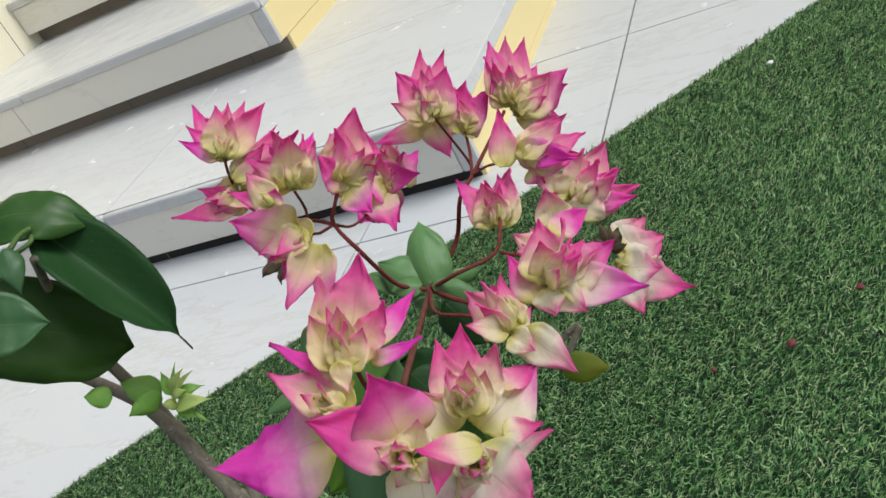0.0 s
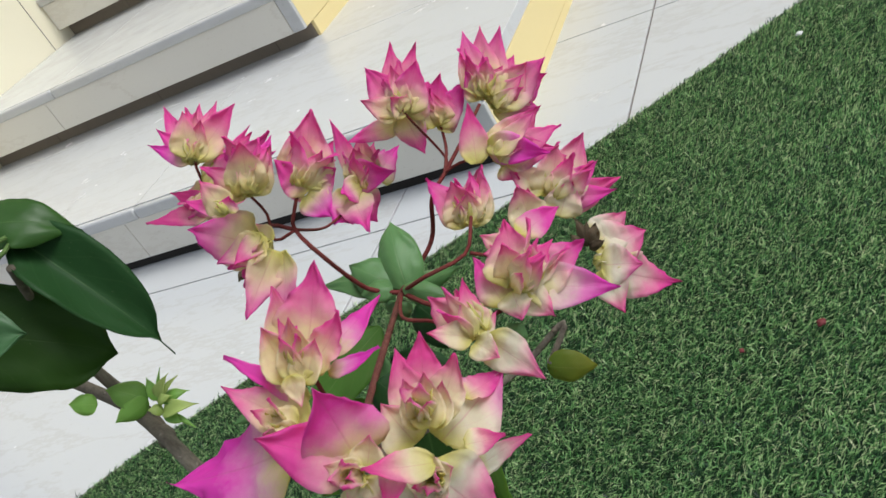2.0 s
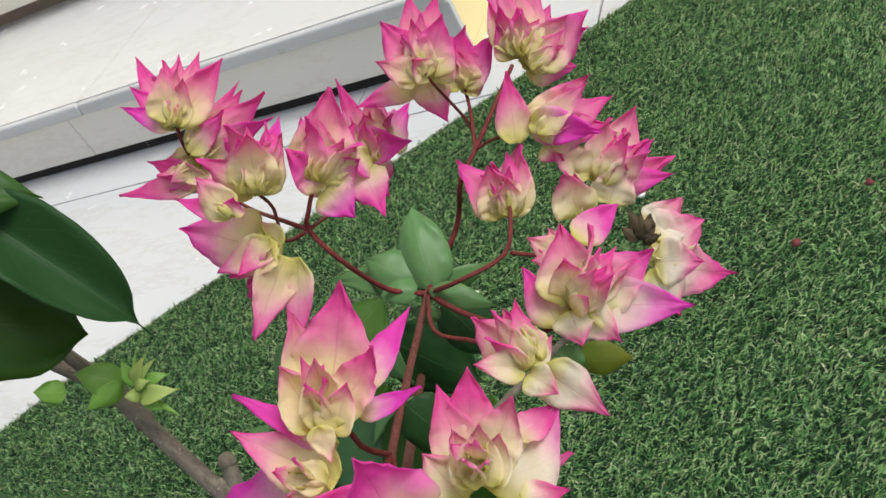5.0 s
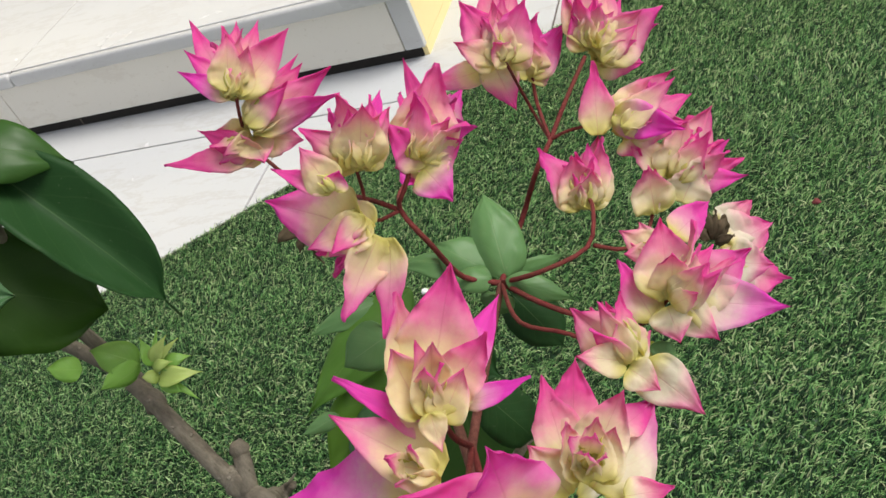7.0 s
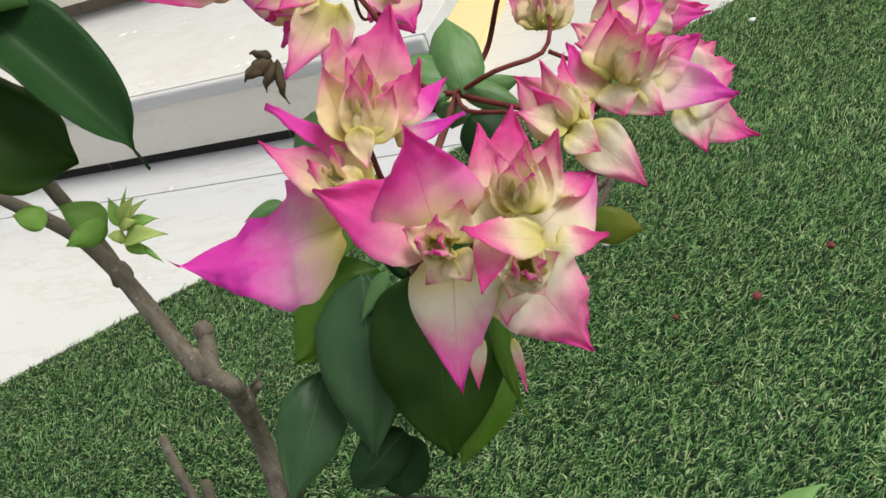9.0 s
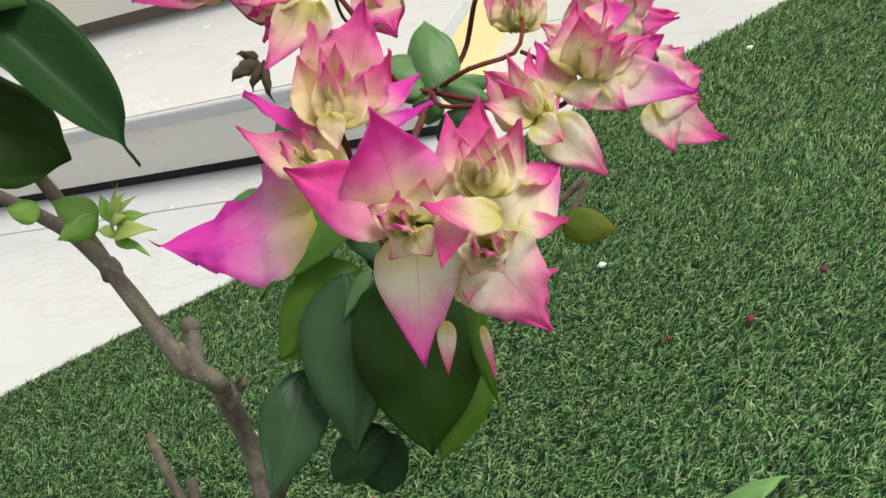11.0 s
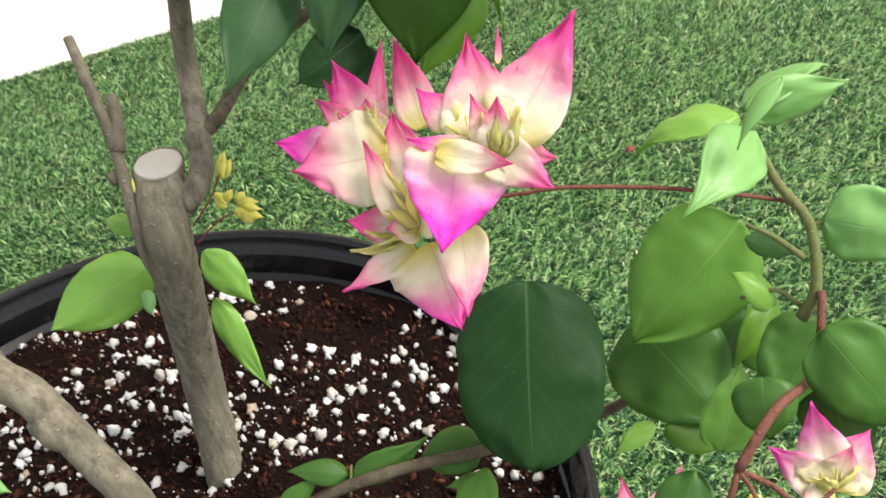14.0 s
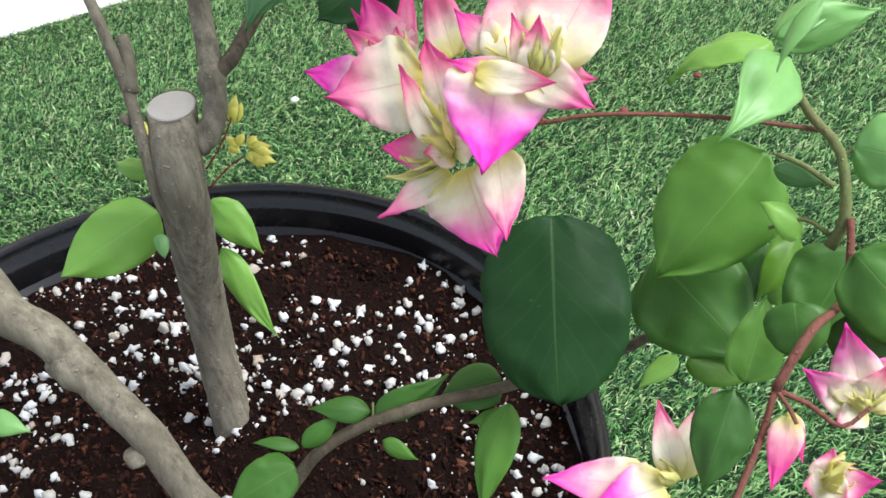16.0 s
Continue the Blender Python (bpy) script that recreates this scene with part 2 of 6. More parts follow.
MAT = {
    "tile": marble("floor_marble", (0.570, 0.588, 0.598), (0.466, 0.450, 0.428), 0.24),
    "stone": marble("step_marble", (0.79, 0.755, 0.67), (0.64, 0.59, 0.50), 0.36),
    "nosing": marble("tread_marble", (0.620, 0.632, 0.634), (0.515, 0.498, 0.482), 0.24),
    "edging": marble("grey_edging", (0.55, 0.556, 0.555), (0.47, 0.47, 0.465), 0.30),
    "plinth": plain("plinth_stone", (0.19, 0.155, 0.115), (0.26, 0.22, 0.17), 0.6, 9),
    # near-black copy of the plinth stone: the recess's shade is in its colour
    "plinth_shaded": plain("plinth_shaded_stone", (0.012, 0.010, 0.008), (0.024, 0.020, 0.016), 0.7, 9),
    "yellow": painted("yellow_paint", (0.82, 0.68, 0.33), (0.78, 0.62, 0.27)),
    "cream": painted("cream_wall_paint", (0.86, 0.81, 0.62), (0.83, 0.77, 0.56)),
    "grout": plain("grout", (0.16, 0.13, 0.105), (0.11, 0.095, 0.08), 0.85, 60),
    "earth": plain("ground_earth", (0.30, 0.27, 0.22), (0.24, 0.21, 0.17), 0.9, 3),
    "backing": plain("turf_backing", (0.005, 0.019, 0.008), (0.009, 0.032, 0.013), 0.9, 40),
    "canvas": plain("turf_canvas", (0.20, 0.20, 0.15), (0.10, 0.13, 0.085), 0.9, 60, 0.6, 0.002),
    "turf": turf(),
    "pot": plain("black_plastic", (0.004, 0.004, 0.005), (0.008, 0.008, 0.009), 0.27, 25, 0.08, 0.001, 0.42),
    "soil": plain("potting_soil", (0.00492, 0.002152, 0.001538), (0.01845, 0.00615, 0.003997), 0.9, 130, 1.0, 0.005, 0.10),
    "perlite": islands("perlite", [(0.0, (0.46, 0.44, 0.40)), (0.5, (0.56, 0.56, 0.56)), (0.85, (0.60, 0.61, 0.62)), (1.0, (0.36, 0.29, 0.22))], 0.85),
    "chips": islands("bark_chips", [(0.0, (0.005437, 0.002718, 0.002266)), (0.5, (0.02175, 0.007249, 0.00453)), (0.88, (0.04984, 0.01631, 0.009061)), (1.0, (0.1087, 0.0435, 0.02265))], 0.85),
    "bark": bark("grey_bark", (0.075, 0.061, 0.044), (0.345, 0.312, 0.238), (0.142, 0.125, 0.092)),
    "cut": plain("cut_wood", (0.46, 0.43, 0.40), (0.34, 0.31, 0.28), 0.8, 160, 0.4, 0.001),
    "red": bark("red_stalk", (0.11, 0.017, 0.018), (0.23, 0.052, 0.045), (0.14, 0.045, 0.030), 2.0),
    "russet": bark("russet_twig", (0.085, 0.028, 0.022), (0.24, 0.095, 0.070), (0.14, 0.060, 0.040), 2.0),
    "brown": bark("brown_bark", (0.040, 0.032, 0.022), (0.21, 0.17, 0.12), (0.085, 0.065, 0.042)),
    "lush": bark("leaf_stalk", (0.07, 0.13, 0.03), (0.13, 0.22, 0.06), (0.10, 0.16, 0.05), 2.0),
    "green": bark("green_stalk", (0.10, 0.12, 0.040), (0.20, 0.25, 0.095), (0.14, 0.135, 0.055), 2.0),
    "bract": petal(),
    "leaf_dark": leafy("leaf_dark", (0.015, 0.053, 0.014), (0.019, 0.063, 0.016), (0.07, 0.14, 0.05), 0.56, 0.16, 0.17),
    # darkened copy of leaf_dark: the backlit leaves' shade and bright rim are coloured in
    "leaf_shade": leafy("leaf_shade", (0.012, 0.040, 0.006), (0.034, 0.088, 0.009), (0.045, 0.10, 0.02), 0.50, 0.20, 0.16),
    "leaf_deep": leafy("leaf_deep", (0.033, 0.100, 0.015), (0.046, 0.128, 0.020), (0.08, 0.16, 0.04), 0.42, 0.25, 0.34),
    "leaf_green": leafy("leaf_green", (0.050, 0.138, 0.021), (0.064, 0.166, 0.026), (0.12, 0.22, 0.06), 0.46, 0.24, 0.28),
    "leaf_dusk": leafy("leaf_dusk", (0.042, 0.112, 0.040), (0.056, 0.138, 0.050), (0.11, 0.20, 0.09), 0.44, 0.20, 0.32),
    "leaf_mid": leafy("leaf_mid", (0.100, 0.215, 0.072), (0.115, 0.245, 0.085), (0.19, 0.31, 0.14)),
    "leaf_lime": leafy("leaf_lime", (0.075, 0.190, 0.020), (0.13, 0.270, 0.025), (0.16, 0.28, 0.06), 0.42, 0.36),
    "leaf_fresh": leafy("leaf_fresh", (0.082, 0.200, 0.028), (0.106, 0.245, 0.034), (0.17, 0.29, 0.08), 0.46, 0.26, 0.30),
    "leaf_young": leafy("leaf_young", (0.185, 0.375, 0.062), (0.240, 0.455, 0.090), (0.32, 0.50, 0.16), 0.42, 0.30, 0.36),
    "leaf_pale": leafy("leaf_pale", (0.160, 0.350, 0.095), (0.205, 0.410, 0.130), (0.27, 0.43, 0.19), 0.44, 0.28, 0.42),
    "leaf_yellow": leafy("leaf_yellow", (0.10, 0.24, 0.025), (0.27, 0.27, 0.028), (0.30, 0.36, 0.08), 0.45, 0.3),
    "leaf_bud": leafy("leaf_bud", (0.56, 0.58, 0.09), (0.74, 0.66, 0.20), (0.4, 0.4, 0.1), 0.5, 0.3),
    "leaf_sprig": leafy("leaf_sprig", (0.30, 0.42, 0.10), (0.40, 0.50, 0.16), (0.40, 0.48, 0.18), 0.5, 0.3),
    "leaf_dry": leafy("leaf_dry", (0.055, 0.040, 0.022), (0.10, 0.075, 0.042), (0.05, 0.03, 0.02), 0.8, 0.05),
    "core": leafy("inner_bract", (0.44, 0.46, 0.11), (0.68, 0.66, 0.30), (0.44, 0.41, 0.10), 0.60, 0.35, 0.2),
    "litter": plain("dry_petal", (0.13, 0.022, 0.025), (0.20, 0.04, 0.04), 0.7, 200),
    "chalk": plain("white_fleck", (0.80, 0.80, 0.78), (0.7, 0.7, 0.68), 0.7, 300),
}
ROOT = {}


def part(name, bm, material, parent=None, label="", smooth=True):
    """One mesh object out of a bmesh, at top level or under a thing or a part."""
    mesh = bpy.data.meshes.new(name)
    bmesh.ops.recalc_face_normals(bm, faces=bm.faces) if len(bm.faces) < 6000 else None
    bm.to_mesh(mesh)
    bm.free()
    return place(name, mesh, material, parent, label, smooth)


def place(name, mesh, material, parent=None, label="", smooth=True):
    ob = new(name, mesh)
    if not mesh.materials:
        mesh.materials.append(MAT[material])
        if smooth:
            mesh.polygons.foreach_set("use_smooth", [True] * len(mesh.polygons))
    if parent is not None:
        ob.parent = parent
        ob.matrix_parent_inverse = ROOT.get(parent.name, Matrix())
    return tagged(ob, label) if label else ob


def base_of(name, at, label, category, kind=""):
    """An Empty at the foot of a thing that carries its parts."""
    ob = new(name)
    ob.location, ob.empty_display_size = at, 0.05
    ROOT[ob.name] = Matrix.Translation(-Vector(at))
    return tagged(ob, label, category, "", kind)


def box(lo, hi, bevel=0.0, segments=2):
    bm = bmesh.new()
    bmesh.ops.create_cube(bm, size=1.0)
    lo, hi = Vector(lo), Vector(hi)
    for v in bm.verts:
        v.co = Vector([lo[i] + (v.co[i] + 0.5) * (hi[i] - lo[i]) for i in range(3)])
    if bevel:
        bmesh.ops.bevel(bm, geom=bm.edges[:], offset=bevel, segments=segments, affect="EDGES", profile=0.5)
    return bm


# ---- setting ----
ground_mesh = bpy.data.meshes.new("ground")
ground_mesh.from_pydata([(-90, -90, -0.05), (90, -90, -0.05), (90, 90, -0.05), (-90, 90, -0.05)], [], [(0, 1, 2, 3)])
tagged(place("ground", ground_mesh, "earth", smooth=False), "pale bare earth round the terrace", "ground", "", "structure")

WALL_X, BACK_Y = -2.44, 4.2
LOW_X, LOW_Y, LOW_Z = -0.381, 1.260, 0.158
MID_X, MID_Y, MID_Z = -1.053, 1.906, 0.335
TOP_X, TOP_Y, TOP_Z = -1.70, 2.560, 0.512

floor = tagged(part("floor", box((-6.0, -4.0, -0.045), (6.0, BACK_Y, -0.004)), "grout", smooth=False), "pale marble-tiled terrace floor with fine joints", "floor", "", "structure")
wall = tagged(part("wall_west", box((WALL_X - 0.25, LOW_Y - 0.02, -0.004), (WALL_X, BACK_Y, 6.4), 0.004, 1), "cream", smooth=False), "unseen pale yellow painted house wall beside the steps", "wall", "", "structure")
# Unseen wall closing the place; both walls stand 6.4 m to block sky light.
tagged(part("wall_north", box((WALL_X - 0.25, BACK_Y, -0.004), (5.0, BACK_Y + 0.25, 6.4)), "cream", smooth=False), "unseen pale yellow painted house wall", "wall", "", "structure")
for y in (1.886, 2.486, 3.086):
    part("joint", box((WALL_X - 0.002, y - 0.0012, 0.0), (WALL_X + 0.0012, y + 0.0012, 6.39)), "grout", wall, smooth=False)


def step(name, x1, y0, z0, z1, depth, label, joints, gap=0.040, under_stone="plinth", back=None, inset=0.055):
    """A marble step on a set-back plinth: slabs with rounded nosing, riser panels, painted end."""
    s = base_of(name, ((WALL_X + x1) / 2, y0, z0), label, "step", "structure")
    under = z0 + gap
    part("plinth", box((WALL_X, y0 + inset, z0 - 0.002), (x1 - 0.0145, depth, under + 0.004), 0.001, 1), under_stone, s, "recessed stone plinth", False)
    for j in np.arange(WALL_X + 0.31, x1 - 0.05, 0.465):
        part("joint", box((j, y0 + inset - 0.0012, z0), (j + 0.002, y0 + inset + 0.001, under)), "grout", s, "", False)
    part("plinth_end", box((x1 - 0.0135, y0 + inset + 0.002, z0 - 0.002), (x1 - 0.003, depth, under - 0.001), 0.001, 1), "yellow", s, "yellow painted plinth end", False)
    part("body", box((WALL_X, y0 + 0.014, under), (x1 - 0.012, depth, z1 - 0.031)), "stone", s, "", False)
    part("side_panel", box((x1 - 0.010, y0 + 0.0135, under), (x1 - 0.001, depth, z1 - 0.031), 0.0012, 1), "yellow", s, "yellow painted end face", False)
    edges = [WALL_X + 0.002] + joints + [x1 - 0.040]
    for a, b in zip(edges, edges[1:]):
        part("riser_panel", box((a + 0.001, y0, under), (b - 0.001, y0 + 0.012, z1 - 0.031), 0.0012, 1), "stone", s, "", False)
    part("riser_end", box((x1 - 0.039, y0 - 0.001, under), (x1, y0 + 0.0125, z1 - 0.031), 0.0015, 1), "edging", s, "grey stone end piece of the riser", False)
    slabs = [WALL_X + 0.002] + [j + 0.062 for j in joints] + [x1]
    rows = [y0 + 0.0065] + ([back] if back else []) + [depth]
    for a, b in zip(slabs, slabs[1:]):
        for c, d in zip(rows, rows[1:]):
            part("tread_slab", box((a + 0.001, c + 0.001, z1 - 0.030), (b - 0.001, d - 0.001, z1), 0.001, 1), "nosing", s, "", False)
        if b < x1 - 0.05:
            part("joint", box((b - 0.0011, y0 + 0.0075, z1 - 0.029), (b + 0.0011, depth, z1 - 0.0007)), "grout", s, "", False)
        part("nosing", box((a + 0.001, y0 - 0.012, z1 - 0.030), (b - 0.001, y0 + 0.006, z1), 0.007, 3), "edging", s, "rounded grey stone nosing")
    if back:
        part("joint", box((WALL_X + 0.004, back - 0.0011, z1 - 0.029), (x1 - 0.002, back + 0.0011, z1 - 0.0008)), "grout", s, "", False)
    return s


# step_1's plinth takes the blackened stone, painting the shade below its riser
step("step_1", LOW_X, LOW_Y, 0.0, LOW_Z, BACK_Y, "lowest white marble step with grey nosing and yellow end", [-1.339], 0.024, "plinth_shaded", 1.868, 0.012)
step("step_2", MID_X, MID_Y, LOW_Z, MID_Z, BACK_Y, "middle white marble step with grey nosing and yellow end", [-2.020], 0.046)
step("step_3", TOP_X, TOP_Y, MID_Z, TOP_Z, BACK_Y, "top white marble step with grey nosing", [], 0.046)

# ---- lawn ----
LAWN_W, LAWN_E, LAWN_S = -2.0, 1.9, -1.6
EDGE_A, EDGE_B = 0.827, 1.389     # the turf ends along y = EDGE_A x + EDGE_B


def edge(x):
    return EDGE_A * x + EDGE_B + 0.006 * math.sin(x * 5.0) - 0.055 * max(0.0, -0.95 - x) * 4


bm = bmesh.new()
row = [bm.verts.new((x, edge(x), 0.006)) for x in np.linspace(LAWN_W, LAWN_E, 60)]
low = [bm.verts.new((x, LAWN_S, 0.006)) for x in np.linspace(LAWN_W, LAWN_E, 60)]
for i in range(59):
    bm.faces.new((low[i], low[i + 1], row[i + 1], row[i]))
slab = bmesh.ops.extrude_face_region(bm, geom=bm.faces[:])
for v in slab["geom"]:
    if isinstance(v, bmesh.types.BMVert):
        v.co.z = -0.001
tagged(part("turf_mat", bm, "backing", smooth=False), "dark backing of the artificial lawn lying on the tiles", "lawn", "", "structure")

bm = bmesh.new()
rim = []
for x in np.linspace(LAWN_W, LAWN_E, 120):
    d = Vector((EDGE_A, -1.0)).normalized() * 0.007
    y = edge(x) + 0.002 * noise.noise((x * 30, 0, 0))
    rim.append([bm.verts.new((x + k * d.x, y + k * d.y, z)) for k, z in ((0, -0.0005), (0, 0.0075), (1, 0.0085), (1, -0.0005))])
for a, b in zip(rim, rim[1:]):
    for k in range(3):
        bm.faces.new((a[k], b[k], b[k + 1], a[k + 1]))
tagged(part("turf_edge", bm, "canvas", smooth=False), "worn grey-green woven edge of the artificial lawn", "trim", "", "structure")


def turf_blades(count, x0, x1, y0, y1, seed, tall, spread, fringe=0.0, broad=1.0, hole=None):
    """Root, bend and point of every fibre."""
    g = np.random.default_rng(seed)
    x, y = g.uniform(x0, x1, count), g.uniform(y0, y1, count)
    lim = EDGE_A * x + EDGE_B + 0.006 * np.sin(x * 5.0) - 0.22 * np.maximum(0.0, -0.95 - x)
    low_end = lim - 9.0 if fringe == 0 else lim - 0.004
    keep = (y < lim - 0.005 + fringe * g.random(count) ** 2) & (y > low_end) & (np.hypot(x + 0.008, y + 0.055) > 0.15)
    if hole:
        keep &= ~((x > hole[0]) & (x < hole[1]) & (y > hole[2]) & (y < hole[3]))
    x, y = x[keep], y[keep]
    n = len(x)
    swirl = 0.30 + 0.22 * np.sin(x * 7.0 + 1.3 * np.sin(y * 6.0)) + 0.16 * np.sin(y * 9.0 - x * 4.0)
    yaw = swirl + g.normal(0, 0.62, n) + np.where(g.random(n) < 0.16, g.uniform(-3.1, 3.1, n), 0.0)
    lean = np.clip(g.normal(spread, 0.30, n), 0.05, 1.42)
    size = g.uniform(0.6, 1.2, n) * tall
    wide = g.uniform(0.0005, 0.00095, n) * broad
    dx, dy = np.cos(yaw), np.sin(yaw)
    sx, sy = -dy * wide, dx * wide
    h1, f1 = size * 0.55 * np.cos(lean * 0.6), size * 0.55 * np.sin(lean * 0.6)
    h2 = h1 + size * 0.45 * np.cos(np.minimum(lean * 1.5, 1.9))
    f2 = f1 + size * 0.45 * np.sin(np.minimum(lean * 1.5, 1.9))
    side = g.normal(0, 0.12, n) * size
    z0 = np.full(n, 0.005)
    v = np.empty((n, 5, 3))
    v[:, 0] = np.c_[x - sx, y - sy, z0]
    v[:, 1] = np.c_[x + sx, y + sy, z0]
    v[:, 2] = np.c_[x + dx * f1 + sx * 0.9, y + dy * f1 + sy * 0.9, z0 + h1]
    v[:, 3] = np.c_[x + dx * f1 - sx * 0.9, y + dy * f1 - sy * 0.9, z0 + h1]
    v[:, 4] = np.c_[x + dx * f2 - dy * side, y + dy * f2 + dx * side, z0 + h2]
    return v


NEAR = (-1.32, 0.66, 0.02, 1.80)
blades = np.concatenate([turf_blades(620000, *NEAR, 3, 0.0165, 1.10, 0.0, 0.95), turf_blades(110000, *NEAR, 4, 0.012, 1.35, 0.0, 0.85), turf_blades(34000, -1.32, 0.5, 0.3, 1.80, 7, 0.018, 1.25, 0.016),
                         turf_blades(420000, LAWN_W, LAWN_E, LAWN_S, 3.0, 6, 0.022, 1.1, 0.0, 4.2, NEAR)])
count = len(blades)
turf_mesh = bpy.data.meshes.new("artificial_grass")
turf_mesh.vertices.add(count * 5)
turf_mesh.vertices.foreach_set("co", blades.reshape(-1))
turf_mesh.loops.add(count * 7)
first = np.arange(count)[:, None] * 5
turf_mesh.loops.foreach_set("vertex_index", (first + np.array([[0, 1, 2, 3, 3, 2, 4]])).reshape(-1).astype(np.int32))
turf_mesh.polygons.add(count * 2)
turf_mesh.polygons.foreach_set("loop_start", (np.arange(count)[:, None] * 7 + np.array([[0, 4]])).reshape(-1).astype(np.int32))
turf_mesh.polygons.foreach_set("loop_total", np.tile([4, 3], count).astype(np.int32))
turf_mesh.update(calc_edges=True)
tagged(place("artificial_grass", turf_mesh, "turf", smooth=False), "dense green artificial grass with curled plastic blades", "grass", "", "stuff")


# ---- pot ----
POT = Vector((-0.008, -0.055, 0.0))
SOIL_Z = 0.252


def lathe(profile, steps, closed=False):
    bm = bmesh.new()
    rings = []
    for r, z in profile:
        rings.append([bm.verts.new((POT.x + r * math.cos(2 * math.pi * k / steps), POT.y + r * math.sin(2 * math.pi * k / steps), z)) for k in range(steps)])
    pairs = list(zip(rings, rings[1:])) + ([(rings[-1], rings[0])] if closed else [])
    for a, b in pairs:
        for k in range(steps):
            bm.faces.new((a[k], a[(k + 1) % steps], b[(k + 1) % steps], b[k]))
    return bm


pot = base_of("plant_pot", (POT.x, POT.y, 0.006), "round black plastic nursery pot standing on the turf", "pot")
part("wall", lathe([(0.160, 0.008), (0.163, 0.007), (0.182, 0.15), (0.2005, 0.262), (0.1975, 0.262), (0.178, 0.15), (0.158, 0.014), (0.010, 0.014), (0.010, 0.008)], 96, True), "pot", pot)
part("rim", lathe([(0.2008, 0.246), (0.2065, 0.247), (0.2075, 0.252), (0.2088, 0.284), (0.2080, 0.2890), (0.2060, 0.2905), (0.2035, 0.2895), (0.2025, 0.286), (0.2018, 0.2785), (0.1996, 0.2772), (0.1990, 0.275), (0.1975, 0.262), (0.1965, 0.240)], 128, True), "pot", pot, "rolled black rim with an inner ledge")
part("grip", box((POT.x + 0.150, POT.y - 0.165, 0.262), (POT.x + 0.172, POT.y - 0.120, 0.2925), 0.003), "pot", pot)

bm = bmesh.new()
bmesh.ops.create_circle(bm, cap_ends=True, radius=0.001, segments=90)
rings = [[v for v in bm.verts]]
for r in np.linspace(0.004, 0.1970, 70):
    ring = []
    for k in range(90):
        a = 2 * math.pi * k / 90
        x, y = POT.x + r * math.cos(a), POT.y + r * math.sin(a)
        z = SOIL_Z + 0.006 * noise.noise((x * 18, y * 18, 0)) + 0.0045 * noise.noise((x * 70, y * 70, 3)) + 0.003 * noise.noise((x * 160, y * 160, 7)) + 0.006 * (r / 0.2) ** 6
        ring.append(bm.verts.new((x, y, z)))
    rings.append(ring)
for v in rings[0]:
    v.co += Vector((POT.x, POT.y, SOIL_Z))
for a, b in zip(rings, rings[1:]):
    for k in range(90):
        bm.faces.new((a[k], a[(k + 1) % 90], b[(k + 1) % 90], b[k]))
tagged(part("potting_soil", bm, "soil"), "dark reddish-brown potting soil filling the black pot", "soil", "", "stuff")


BARE = (0.078, -0.025)     # a damp patch with little perlite


def crumbs(name, material, count, lo, hi, power, seed, sink, flat, wide, label, category):
    """Many small uneven lumps strewn over the soil, as one object."""
    g = random.Random(seed)
    shape = bmesh.new()
    bmesh.ops.create_icosphere(shape, subdivisions=2, radius=1.0)
    small = bmesh.new()
    bmesh.ops.create_icosphere(small, subdivisions=1, radius=1.0)
    forms = []
    for s in (small, shape):
        forms.append(([v.co.copy() for v in s.verts], [[v.index for v in f.verts] for f in s.faces]))
        s.free()
    verts, faces = [], []
    for _ in range(count):
        size = lo + (hi - lo) * g.random() ** power
        r, a = 0.194 * math.sqrt(g.random()), g.random() * 2 * math.pi
        x, y = POT.x + r * math.cos(a), POT.y + r * math.sin(a)
        if material == "perlite" and (noise.noise((x * 14, y * 14, 11)) < -0.33 or (math.hypot(x - BARE[0], y - BARE[1]) < 0.055 and g.random() < 0.7)):
            continue
        z = SOIL_Z + 0.006 * noise.noise((x * 18, y * 18, 0)) + 0.0045 * noise.noise((x * 70, y * 70, 3)) + 0.006 * (r / 0.2) ** 6 + size * sink
        pts, tris = forms[1 if size > 0.0022 else 0]
        turn = Euler((g.random() * 6, g.random() * 6, g.random() * 6)).to_matrix()
        squash = Vector((g.uniform(0.6, wide), g.uniform(0.6, 1.2), g.uniform(*flat)))
        k = len(verts)
        off = g.random() * 50
        for p in pts:
            q = p * (1 + 0.75 * noise.noise(p * 1.5 + Vector((off, 0, 0))) + 0.50 * noise.noise(p * 3.3 + Vector((off, 9, 0))))
            q = turn @ Vector((q.x * squash.x, q.y * squash.y, q.z * squash.z)) * size
            verts.append((x + q.x, y + q.y, z + q.z))
        faces += [[k + i for i in t] for t in tris]
    mesh = bpy.data.meshes.new(name)
    mesh.from_pydata(verts, [], faces)
    tagged(place(name, mesh, material), label, category, "", "stuff")


crumbs("perlite", "perlite", 4200, 0.0005, 0.0034, 2.9, 5, 0.25, (0.6, 1.0), 1.5, "white perlite crumbs strewn over the dark soil", "perlite")
crumbs("bark_chips", "chips", 22000, 0.0005, 0.0020, 2.6, 8, 0.15, (0.25, 0.7), 2.4, "dark red-brown bark and coir bits on the soil", "mulch")


# ---- plant ----
OVATE = [(0, 0.10), (0.05, 0.42), (0.12, 0.72), (0.25, 0.97), (0.36, 1.0), (0.52, 0.89), (0.66, 0.66), (0.78, 0.40), (0.87, 0.17), (0.94, 0.06), (1, 0.012)]
BRACT = [(0, 0.34), (0.07, 0.70), (0.16, 0.94), (0.26, 1.0), (0.38, 0.95), (0.52, 0.79), (0.66, 0.57), (0.79, 0.34), (0.90, 0.14), (1, 0.01)]
